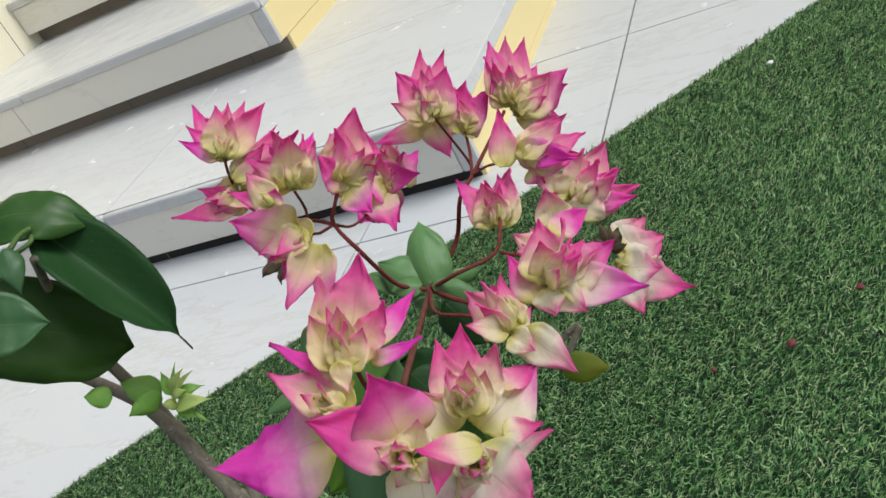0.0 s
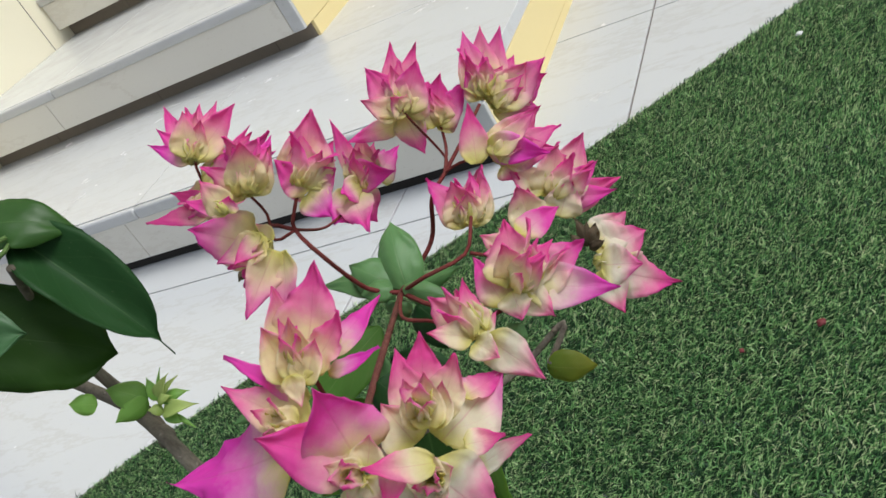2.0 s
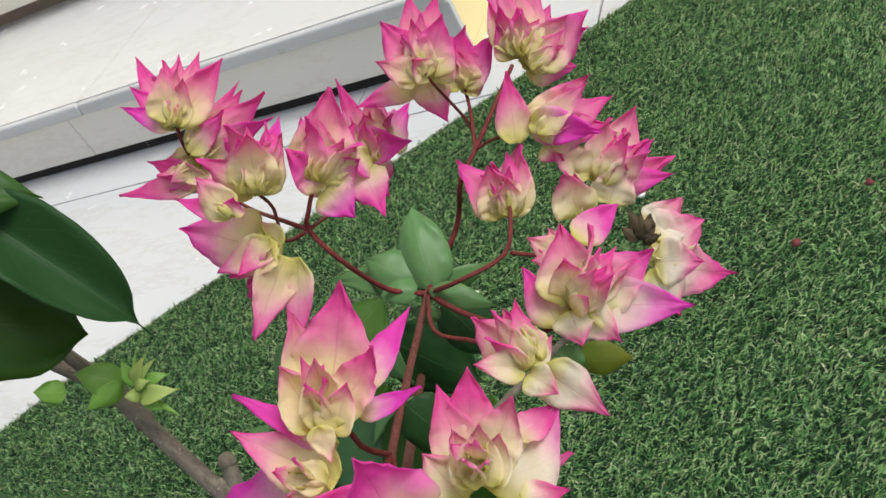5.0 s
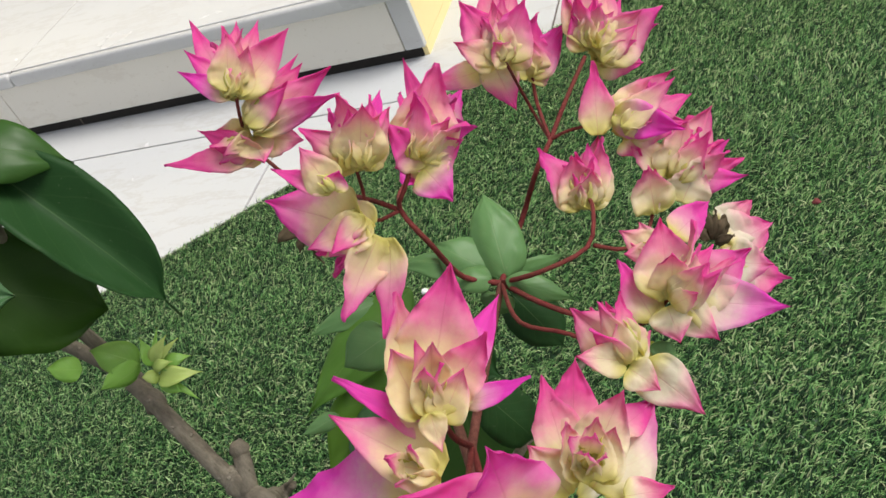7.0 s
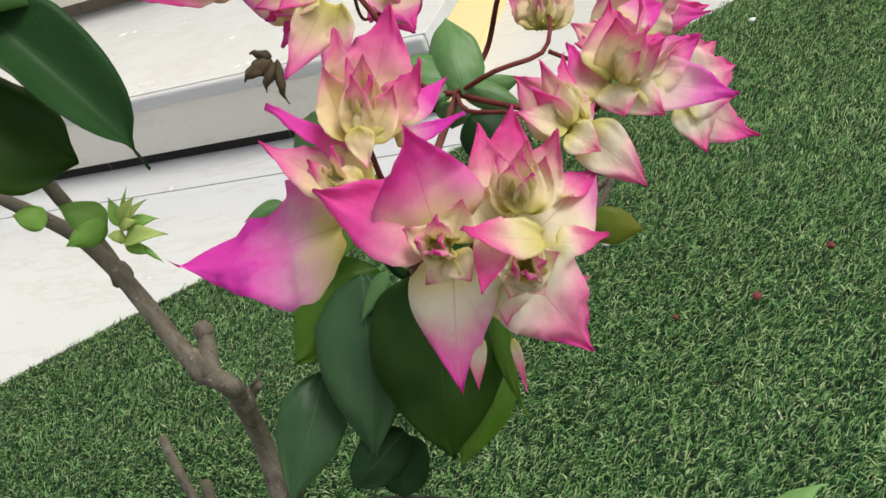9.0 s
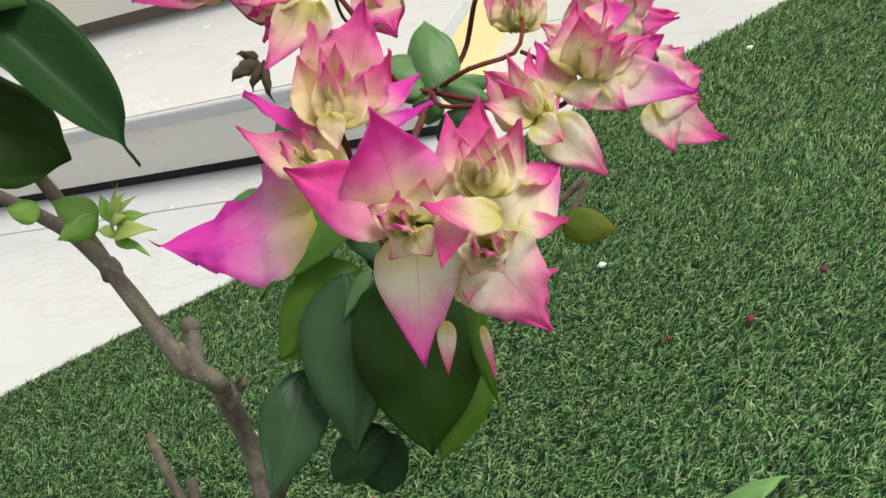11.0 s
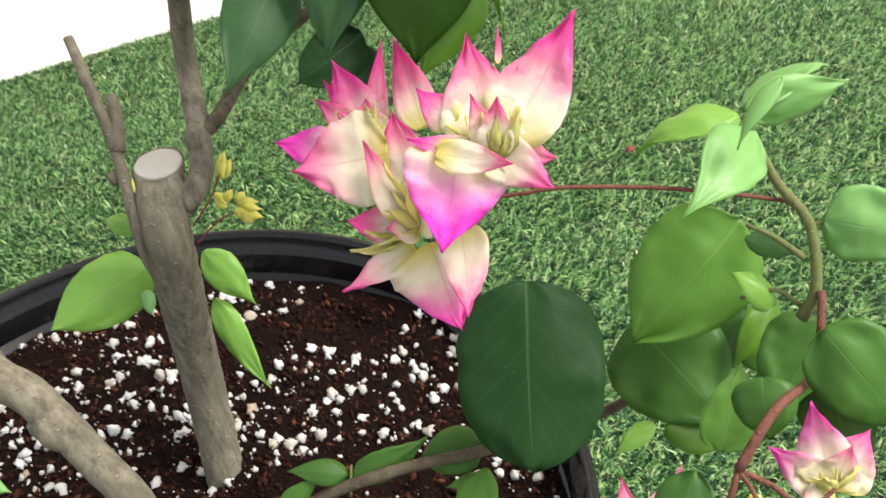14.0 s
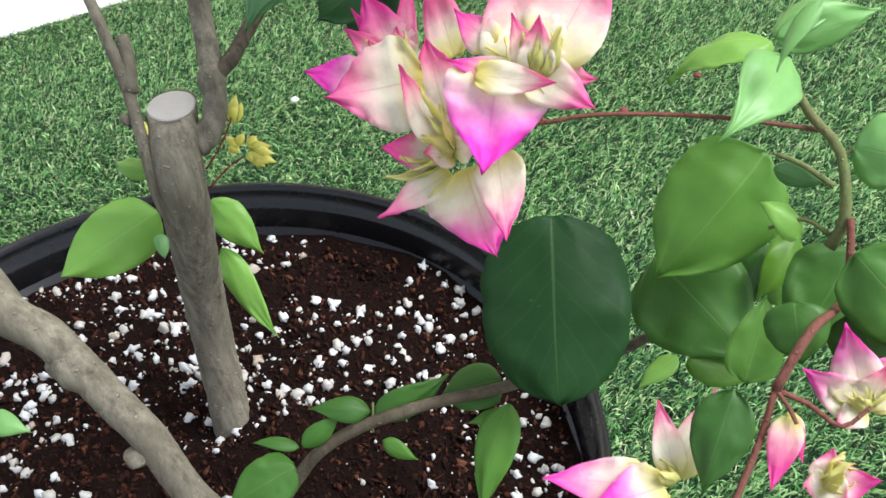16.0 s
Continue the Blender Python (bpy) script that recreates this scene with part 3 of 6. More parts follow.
ROUND = [(0, 0.10), (0.04, 0.50), (0.11, 0.82), (0.26, 1.0), (0.42, 1.0), (0.58, 0.91), (0.72, 0.71), (0.83, 0.45), (0.91, 0.22), (0.96, 0.08), (1, 0.012)]

TAIL = [(0, 0.15), (0.05, 0.52), (0.14, 0.84), (0.28, 1.0), (0.46, 1.0), (0.62, 0.86), (0.74, 0.66), (0.82, 0.42), (0.865, 0.13), (0.89, 0.045), (1, 0.012)]
BLUNT = [(0, 0.15), (0.05, 0.50), (0.14, 0.82), (0.30, 1.0), (0.50, 1.0), (0.68, 0.93), (0.80, 0.80), (0.88, 0.62), (0.93, 0.40), (0.96, 0.16), (0.975, 0.05), (1, 0.012)]
DISC = [(0, 0.20), (0.04, 0.52), (0.13, 0.83), (0.30, 0.98), (0.50, 1.0), (0.68, 0.93), (0.82, 0.76), (0.91, 0.54), (0.965, 0.32), (1, 0.02)]


def outline(form):
    """The half widths of an outline at fine steps, its corners rounded off."""
    xs, ws = zip(*form)
    at = np.linspace(0, 1, 201)
    raw = np.interp(at, xs, ws)
    bell = np.hanning(19)
    soft = np.convolve(np.pad(raw, 9, mode="reflect", reflect_type="odd"), bell / bell.sum(), "valid")
    return at, np.maximum(soft, 0.012)


FORMS = {}


def sheet(bm, base, tip, width, normal, form, bulge, fold, thick, rows=11, cols=6, seed=0.0, wavy=0.10, hook=0.0, twist=0.0, ruffle=0.0):
    """A thin pointed blade from base to tip: bulges along the normal, folds at its midrib, waves at its rims."""
    base, tip, normal = Vector(base), Vector(tip), Vector(normal)
    axis = tip - base
    length = axis.length
    axis.normalize()
    normal = (normal - axis * normal.dot(axis)).normalized()
    side = axis.cross(normal)
    uv = bm.loops.layers.uv.verify()
    if id(form) not in FORMS:
        FORMS[id(form)] = outline(form)
    xs, ws = FORMS[id(form)]
    layers = []
    for sgn in (1, -1):
        grid = []
        for i in range(rows + 1):
            s = i / rows
            s = s ** 1.12
            half = 0.5 * width * float(np.interp(s, xs, ws))
            line = []
            spin = Matrix.Rotation(twist * (s - 0.3), 3, axis)
            across, up = spin @ side, spin @ normal
            for j in range(cols + 1):
                u = 2 * j / cols - 1
                wave = wavy * width * (noise.noise((seed + s * 3.1, u * 1.7, seed * 0.37)) + 0.35 * noise.noise((seed + s * 8.3, u * 3.9, seed))) * (0.25 + abs(u)) + ruffle * width * noise.noise((seed * 1.9 + s * 11, 6 * (u > 0), seed)) * u * u
                jag = 1 + 0.035 * noise.noise((seed * 1.3 + s * 9, 4 * (u > 0), 2))
                h = bulge * length * 4 * s * (1 - s) - fold * half * abs(u) ** 1.2 + wave + hook * length * s ** 4
                p = base + axis * (length * s) + across * (u * half * jag) + up * (h + sgn * thick * (0.5 if 0 < j < cols and 0 < i < rows else 0.25))
                line.append((bm.verts.new(p), (j / cols, s)))
            grid.append(line)
        layers.append(grid)

    def face(corners):
        f = bm.faces.new([c[0] for c in corners])
        f.smooth = True
        for loop, c in zip(f.loops, corners):
            loop[uv].uv = c[1]

    top, low = layers
    for i in range(rows):
        for j in range(cols):
            face((top[i][j], top[i][j + 1], top[i + 1][j + 1], top[i + 1][j]))
            face((low[i][j], low[i + 1][j], low[i + 1][j + 1], low[i][j + 1]))
    for i in range(rows):
        face((top[i][0], top[i + 1][0], low[i + 1][0], low[i][0]))
        face((top[i][cols], low[i][cols], low[i + 1][cols], top[i + 1][cols]))
    for j in range(cols):
        face((top[0][j], low[0][j], low[0][j + 1], top[0][j + 1]))
        face((top[rows][j], top[rows][j + 1], low[rows][j + 1], low[rows][j]))


def tube(bm, points, radii, sides=10, rough=0.0, seed=0.0):
    """A tapered limb along a smooth line through the points."""
    pts = [Vector(p) for p in points]
    fine, rad = [], []
    n = len(pts)
    for i in range(n - 1):
        p0, p1, p2, p3 = pts[max(i - 1, 0)], pts[i], pts[i + 1], pts[min(i + 2, n - 1)]
        steps = max(3, min(60, int((p2 - p1).length / (0.0014 if sides > 20 else max(0.0035, 0.9 * radii[i])))))
        for k in range(steps):
            t = k / steps
            fine.append(0.5 * (2 * p1 + (p2 - p0) * t + (2 * p0 - 5 * p1 + 4 * p2 - p3) * t * t + (3 * p1 - p0 - 3 * p2 + p3) * t ** 3))
            rad.append(radii[i] + (radii[i + 1] - radii[i]) * t)
    fine.append(pts[-1])
    rad.append(radii[-1])
    ref = Vector((0.31, 0.9, 0.2))
    rings = []
    for i, p in enumerate(fine):
        d = (fine[min(i + 1, len(fine) - 1)] - fine[max(i - 1, 0)]).normalized()
        a = (ref - d * ref.dot(d)).normalized()
        ref = a
        b = d.cross(a)
        ring = []
        for k in range(sides):
            w = 2 * math.pi * k / sides
            out = a * math.cos(w) + b * math.sin(w)
            lump = noise.noise(p * 90 + out * 0.9 + Vector((seed, 0, 0))) + 0.6 * noise.noise(p * 260 + out * 1.6)
            wart = max(0.0, noise.noise(p * 330 + out * 3.2 + Vector((0, seed, 0))) - 0.30) if sides > 20 else 0.0
            r = rad[i] * (1 + rough * (lump + 3.0 * wart))
            ring.append(bm.verts.new(p + out * r))
        rings.append(ring)
    for r0, r1 in zip(rings, rings[1:]):
        for k in range(sides):
            bm.faces.new((r0[k], r0[(k + 1) % sides], r1[(k + 1) % sides], r1[k])).smooth = True
    bm.faces.new(rings[0][::-1])
    bm.faces.new(rings[-1])
    return fine[-1], (fine[-1] - fine[-2]).normalized()


def stem(plant, name, skin, points, r0, r1):
    bm = bmesh.new()
    n = len(points)
    radii = [r0 + (r1 - r0) * i / (n - 1) for i in range(n)]
    if name == "trunk":
        radii[0] *= 0.98
    end, way = tube(bm, points, radii, 32 if r0 > 0.0055 else 12, 0.045 if skin == "bark" else 0.07, sum(points[0]) * 40)
    if name == "trunk":
        flat = Vector((0.03, -0.04, 1.0)).normalized()
        last = set(list(bm.verts)[-32:])
        for v in bm.verts:
            over = (v.co - end).dot(flat)
            if over > 0 or v in last:
                v.co -= way * (over / way.dot(flat))
    ob = part(name, bm, skin, plant)
    if name == "trunk":
        top = bmesh.new()
        tube(top, [end - flat * 0.0004, end + flat * 0.0008], [r1 * 1.0, r1 * 0.93], 32, 0.05)
        part("cut_face", top, "cut", plant, "pale grey sawn top of the trunk", False)
    return ob


def knot(plant, at, r, long=1.0, way=(0, 0, 1)):
    """A swollen node in the bark."""
    bm = bmesh.new()
    bmesh.ops.create_icosphere(bm, subdivisions=3, radius=1.0)
    turn = Vector(way).to_track_quat("Z", "Y").to_matrix()
    for v in bm.verts:
        lump = 1 + 0.22 * noise.noise(v.co * 1.5 + Vector(at) * 90) + 0.12 * noise.noise(v.co * 4.0 + Vector(at) * 50)
        v.co = Vector(at) + turn @ Vector((v.co.x, v.co.y, v.co.z * long)) * (r * lump)
    return part("knot", bm, "bark", plant)


def leaf(plant, base, tip, width, normal, kind, bulge, fold, form=None):
    bm = bmesh.new()
    length = (Vector(tip) - Vector(base)).length
    form = form or (DISC if width > 0.72 * length and kind == "dark" else TAIL if kind == "dark" else ROUND if kind == "shade" else ROUND if width > 0.56 * length else OVATE)
    big = length > 0.024
    seed = sum(base) * 60 + width * 900
    wavy = 0.4 if kind == "dry" else 0.10 if kind == "dark" else 0.11
    sheet(bm, base, tip, width, normal, form, bulge, fold, 0.0005, 24 if big else 12, 12 if big else 6, seed, wavy, -0.06 - 0.05 * math.sin(seed), 0.18 * math.sin(sum(tip) * 300))
    return part("leaf", bm, "leaf_" + kind, plant)


def flower_core(plant, at, axis, size):
    """The heart of a bloom: a few small curled green-yellow inner bracts."""
    at, axis = Vector(at), Vector(axis)
    g = random.Random(int(1e5 * (at.x + 3 * at.y + 7 * at.z)))
    a = axis.orthogonal().normalized()
    bm = bmesh.new()
    heart = size * (0.55 if at.z < 0.48 else 1.0)
    for k in range(6):
        out = Matrix.Rotation(k * 1.047 + g.random(), 3, axis) @ a
        tip = at + axis * (0.0095 * heart * g.uniform(0.7, 1.15)) + out * (0.0046 * heart * g.uniform(0.5, 1.2))
        sheet(bm, at + out * 0.0008, tip, 0.0033 * heart * g.uniform(0.8, 1.2), out, BRACT, 0.12, 0.45, 0.0004, 9, 4, g.random() * 50, 0.25, g.uniform(-0.3, 0.2), g.uniform(-1, 1))
    ob = part("flower", bm, "core", plant)
    full = size > 0.8 and at.z > 0.56
    for k in range(7 if full else 4 if size > 0.6 else 2):
        out = Matrix.Rotation(k * (0.898 if full else 1.571) + g.random() * 0.9, 3, axis) @ a
        tip = at + axis * (0.0160 * size * g.uniform(0.65, 1.15)) + out * (0.0048 * size * g.uniform(0.3, 1.9 if full else 1.2))
        if at.z < 0.56:
            bm = bmesh.new()
            small = 0.62 if at.z < 0.48 else 1.0
            for m in range(3 if at.z > 0.48 else 2):
                turn = Matrix.Rotation(g.uniform(-0.5, 0.5), 3, axis)
                far = at + axis * (0.0122 * small * size * g.uniform(0.55, 1.1)) + turn @ out * (0.0078 * small * size * g.uniform(0.3, 1.2))
                sheet(bm, at + out * 0.0016 * size, far, 0.0036 * size * g.uniform(0.7, 1.3), -(turn @ out), BRACT, -0.12, -0.35, 0.0003, 12, 6, g.random() * 50, 0.30, g.uniform(-0.35, 0.1), g.uniform(-0.9, 0.9))
            part("inner_bract", bm, "core", ob)
            continue
        bract(ob, at + out * 0.0022 * size, tip, 0.0076 * size * g.uniform(0.8, 1.1), out, g.uniform(0.35, 0.85) if size > 0.8 else g.uniform(-0.2, 0.2), g.uniform(0, 0.2), 0.30)
    return ob


def bract(bloom, base, tip, width, normal, pink, violet, bulge, cup=0.0):
    bm = bmesh.new()
    seed = sum(tip) * 70 + width * 500
    big = (Vector(tip) - Vector(base)).length > 0.0125
    if not cup:
        cup, width = (0.08, width * 1.14) if tip[2] > 0.60 else (0.10, width * 1.10)
        pink = max(pink, 0.36)
    sheet(bm, base, tip, width * 1.08, normal, BRACT, -cup * 0.6, -1.6 * cup + 0.05 * math.sin(seed), 0.0003, 20, 10, seed, 0.14, 0.10 * math.sin(seed * 3), 0.25 * math.sin(seed * 2.3), 0.12 if big else 0.05)
    ob = part("bract", bm, "bract", bloom)
    ob.color = (pink, violet, min(1.0, max(0.0, (tip[2] - 0.61) / 0.05)), 1)
    return ob


plant = base_of("bougainvillea", (0.0, 0.0, SOIL_Z), "bougainvillea with pink and cream bracts growing in the black pot", "plant")
# wood
stem(plant, "trunk", "bark", [(-0.0040, -0.0040, 0.2317), (0.0000, -0.0000, 0.2517), (-0.0006, 0.0127, 0.3179), (0.0262, -0.0101, 0.4188), (0.0248, 0.0026, 0.4478)], 0.0102, 0.0096)
stem(plant, "shoot", "bark", [(0.0348, -0.0040, 0.4342), (0.0422, 0.0008, 0.4433), (0.0401, 0.0123, 0.4558), (0.0351, 0.0265, 0.4792), (0.0470, 0.0172, 0.5148), (0.0605, 0.0029, 0.5364), (0.0496, 0.0049, 0.5456), (0.0394, 0.0097, 0.5734), (0.0323, 0.0137, 0.5844), (0.0188, 0.0200, 0.5960), (0.0019, 0.0237, 0.6064), (-0.0119, 0.0267, 0.6135), (-0.0292, 0.0314, 0.6256)], 0.0050, 0.0021)
stem(plant, "twig", "bark", [(0.0548, 0.0032, 0.5412), (0.0549, 0.0080, 0.5479), (0.0545, 0.0123, 0.5543)], 0.0040, 0.0030)
stem(plant, "twig", "bark", [(0.0479, 0.0178, 0.5150), (0.0520, 0.0208, 0.5163), (0.0560, 0.0209, 0.5190)], 0.0030, 0.0016)
stem(plant, "thorn", "bark", [(0.0531, 0.0196, 0.5193), (0.0592, 0.0223, 0.5242)], 0.0008, 0.0003)
stem(plant, "branch", "bark", [(0.0337, 0.0118, 0.5807), (0.0251, 0.0206, 0.5883), (0.0259, 0.0153, 0.6210), (0.0122, 0.0235, 0.6423), (0.0363, 0.0105, 0.6770)], 0.0032, 0.0016)
stem(plant, "branch", "brown", [(0.0401, 0.0123, 0.4558), (0.0465, 0.0178, 0.4598), (0.0565, 0.0386, 0.4739), (0.0760, 0.0452, 0.4874), (0.0949, 0.0527, 0.5024), (0.1172, 0.0580, 0.5381)], 0.0034, 0.0018)
stem(plant, "branch", "russet", [(0.1172, 0.0580, 0.5381), (0.1761, -0.0396, 0.6095), (0.1777, -0.0364, 0.6201), (0.1803, 0.0075, 0.6298)], 0.0017, 0.0009)
stem(plant, "stub", "bark", [(0.0193, -0.0118, 0.3963), (0.0189, -0.0165, 0.4163), (0.0177, -0.0121, 0.4416), (0.0097, 0.0009, 0.4565), (0.0024, 0.0093, 0.4788), (-0.0082, 0.0213, 0.4909)], 0.0027, 0.0020)
stem(plant, "stub", "bark", [(0.0115, -0.0002, 0.4548), (0.0089, 0.0089, 0.4635), (0.0052, 0.0154, 0.4696)], 0.0030, 0.0024)
stem(plant, "bud_scar", "bark", [(0.0112, -0.0059, 0.4460), (0.0102, -0.0073, 0.4478), (0.0095, -0.0064, 0.4489)], 0.0026, 0.0016)
stem(plant, "low_branch", "bark", [(0.0615, -0.0976, 0.3120), (0.0466, -0.0983, 0.3430), (0.0356, -0.0936, 0.3696), (0.0228, -0.0898, 0.3868), (0.0067, -0.0850, 0.4091), (-0.0034, -0.0861, 0.4203), (-0.0160, -0.0819, 0.4363)], 0.0060, 0.0072)
stem(plant, "low_branch", "bark", [(-0.0027, -0.0858, 0.4173), (-0.0155, -0.0778, 0.4366), (-0.0320, -0.0714, 0.4483), (-0.0553, -0.0633, 0.4620), (-0.0899, -0.0503, 0.4795)], 0.0060, 0.0036)
stem(plant, "low_branch", "brown", [(0.0891, -0.1034, 0.3587), (0.1029, -0.0982, 0.3792), (0.1187, -0.0921, 0.3897), (0.1408, -0.0848, 0.3963), (0.1611, -0.0786, 0.3993), (0.1848, -0.0671, 0.4009), (0.2074, -0.0539, 0.4032), (0.2336, -0.0430, 0.4266)], 0.0023, 0.0016)
stem(plant, "twig", "russet", [(0.2368, -0.1260, 0.4693), (0.2439, -0.1143, 0.4769), (0.2554, -0.0868, 0.4589), (0.2572, -0.0782, 0.4660), (0.2570, -0.0699, 0.4731)], 0.0012, 0.0010)
stem(plant, "twig", "green", [(0.2533, -0.0710, 0.4641), (0.2559, -0.0681, 0.4724), (0.2530, -0.0591, 0.4861), (0.2450, -0.0538, 0.4935), (0.2402, -0.0500, 0.5002), (0.2360, -0.0525, 0.5088)], 0.0017, 0.0009)
stem(plant, "twig", "green", [(0.2523, -0.0654, 0.4798), (0.2442, -0.0612, 0.4831), (0.2376, -0.0588, 0.4843)], 0.0009, 0.0006)
stem(plant, "twig", "green", [(0.2527, -0.0596, 0.4856), (0.2594, -0.0569, 0.4868), (0.2665, -0.0541, 0.4880)], 0.0006, 0.0005)
stem(plant, "twig", "green", [(0.2531, -0.0689, 0.4663), (0.2464, -0.0656, 0.4685), (0.2378, -0.0673, 0.4659)], 0.0007, 0.0005)
stem(plant, "twig", "russet", [(0.2473, -0.0535, 0.4889), (0.2192, -0.0638, 0.4986), (0.1922, -0.0715, 0.5030), (0.1786, -0.0736, 0.5012), (0.1642, -0.0741, 0.5013), (0.1431, -0.0558, 0.4932)], 0.0006, 0.0005)
stem(plant, "twig", "russet", [(0.2368, -0.1260, 0.4693), (0.2343, -0.1343, 0.4613), (0.2293, -0.1477, 0.4561), (0.2256, -0.1563, 0.4466)], 0.0008, 0.0008)
stem(plant, "twig", "russet", [(0.2368, -0.1260, 0.4693), (0.2441, -0.1266, 0.4663), (0.2518, -0.1284, 0.4619), (0.2576, -0.1242, 0.4646)], 0.0007, 0.0005)
stem(plant, "twig", "russet", [(0.2368, -0.1260, 0.4693), (0.2396, -0.1293, 0.4679), (0.2413, -0.1328, 0.4667)], 0.0006, 0.0005)
stem(plant, "twig", "green", [(0.2860, -0.0757, 0.4686), (0.2748, -0.0787, 0.4682), (0.2660, -0.0784, 0.4649)], 0.0010, 0.0008)
knot(plant, (0.0513, 0.0050, 0.5440), 0.0050, 1.5, (-0.1, 0.2, 1.0))
knot(plant, (0.0478, 0.0168, 0.5148), 0.0046, 1.5, (0.2, -0.2, 1.0))
knot(plant, (0.0545, 0.0122, 0.5548), 0.0034, 1.1)
knot(plant, (0.0405, 0.0100, 0.4545), 0.0052, 1.5)
knot(plant, (0.0345, -0.0015, 0.4360), 0.0058, 1.3, (0.4, 0.2, 1.0))
knot(plant, (0.0335, 0.0142, 0.5830), 0.0036, 1.4, (-0.5, 0.3, 1.0))
knot(plant, (0.0130, -0.0878, 0.3995), 0.0078, 1.3, (-0.4, 0.1, 0.6))
knot(plant, (0.0320, -0.0995, 0.3655), 0.0042, 1.2, (-0.2, -0.4, 0.3))
# flower stalks
stem(plant, "stalk", "red", [(0.1803, 0.0075, 0.6298), (0.1725, 0.0045, 0.6362), (0.1736, -0.0056, 0.6578), (0.1695, -0.0039, 0.6673), (0.1723, -0.0034, 0.6723), (0.1748, -0.0002, 0.6763)], 0.0008, 0.0005)
stem(plant, "stalk", "red", [(0.1695, -0.0039, 0.6673), (0.1570, 0.0033, 0.6669), (0.1221, 0.0337, 0.6507), (0.1148, 0.0338, 0.6620), (0.1057, 0.0431, 0.6642), (0.1114, 0.0396, 0.6778), (0.1129, 0.0450, 0.6863)], 0.0006, 0.0005)
stem(plant, "stalk", "red", [(0.1695, -0.0039, 0.6673), (0.1627, -0.0058, 0.6669), (0.1603, 0.0005, 0.6724), (0.1653, -0.0063, 0.6823)], 0.0005, 0.0004)
stem(plant, "stalk", "red", [(0.1803, 0.0075, 0.6298), (0.1811, 0.0351, 0.6278), (0.1896, 0.0359, 0.6431), (0.1927, 0.0453, 0.6453), (0.1954, 0.0599, 0.6470), (0.2006, 0.0749, 0.6512)], 0.0008, 0.0006)
stem(plant, "stalk", "red", [(0.1927, 0.0453, 0.6453), (0.1846, 0.0688, 0.6429), (0.1847, 0.0736, 0.6516)], 0.0006, 0.0005)
stem(plant, "stalk", "red", [(0.1927, 0.0453, 0.6453), (0.1832, 0.0671, 0.6403), (0.1837, 0.0583, 0.6621), (0.1830, 0.0590, 0.6682)], 0.0005, 0.0004)
stem(plant, "stalk", "red", [(0.1927, 0.0453, 0.6453), (0.1986, 0.0465, 0.6467), (0.2086, 0.0503, 0.6447)], 0.0005, 0.0004)
stem(plant, "stalk", "red", [(0.1803, 0.0075, 0.6298), (0.1936, 0.0042, 0.6357), (0.2037, 0.0129, 0.6342), (0.2053, 0.0215, 0.6381), (0.2028, 0.0295, 0.6373)], 0.0007, 0.0005)
stem(plant, "stalk", "red", [(0.2053, 0.0135, 0.6339), (0.2116, 0.0191, 0.6265), (0.2160, 0.0306, 0.6231), (0.2175, 0.0429, 0.6263)], 0.0006, 0.0005)
stem(plant, "stalk", "red", [(0.1803, 0.0075, 0.6298), (0.1957, -0.0028, 0.6296), (0.2148, -0.0079, 0.6259), (0.2233, -0.0030, 0.6294)], 0.0008, 0.0006)
stem(plant, "stalk", "red", [(0.1803, 0.0075, 0.6298), (0.1893, -0.0103, 0.6334), (0.2025, -0.0154, 0.6333), (0.2154, -0.0215, 0.6297)], 0.0006, 0.0005)
stem(plant, "stalk", "red", [(0.1777, -0.0364, 0.6201), (0.1792, -0.0434, 0.6342), (0.1781, -0.0413, 0.6470), (0.1798, -0.0455, 0.6527)], 0.0008, 0.0005)
stem(plant, "stalk", "red", [(0.1777, -0.0364, 0.6201), (0.1865, -0.0521, 0.6199), (0.1992, -0.0510, 0.6234)], 0.0009, 0.0005)
stem(plant, "stalk", "red", [(0.1777, -0.0364, 0.6201), (0.1873, -0.0655, 0.6376), (0.1866, -0.0685, 0.6453)], 0.0008, 0.0005)
# blooms
bloom = flower_core(plant, (0.1120, 0.0393, 0.6804), (-0.1445, 0.7768, 0.6129), 1.00)
bract(bloom, (0.1115, 0.0400, 0.6809), (0.0954, 0.0614, 0.6959), 0.0085, (0.4269, -0.2807, 0.8596), 0.80, 0.10, 0.12)
bract(bloom, (0.1119, 0.0399, 0.6808), (0.1074, 0.0572, 0.6937), 0.0095, (0.1954, -0.5534, 0.8097), 0.55, 0.00, 0.12)
bract(bloom, (0.1119, 0.0401, 0.6808), (0.1087, 0.0640, 0.6925), 0.0074, (0.5754, -0.2950, 0.7628), 0.50, 0.00, 0.12)
bract(bloom, (0.1121, 0.0402, 0.6807), (0.1145, 0.0664, 0.6899), 0.0072, (0.8015, -0.2612, 0.5379), 0.60, 0.00, 0.12)
bract(bloom, (0.1125, 0.0399, 0.6807), (0.1273, 0.0567, 0.6889), 0.0101, (0.4125, -0.6653, 0.6223), 0.65, 0.00, 0.12)
bract(bloom, (0.1117, 0.0389, 0.6828), (0.1152, 0.0462, 0.6960), 0.0094, (0.6635, -0.7149, 0.2205), 0.40, 0.00, 0.12)
bract(bloom, (0.1117, 0.0396, 0.6809), (0.0985, 0.0407, 0.6905), 0.0060, (0.3540, -0.7379, 0.5746), 0.95, 0.70, 0.12)
bract(bloom, (0.1104, 0.0417, 0.6819), (0.0974, 0.0494, 0.6928), 0.0061, (0.4765, -0.3452, 0.8086), 0.90, 0.30, 0.12)
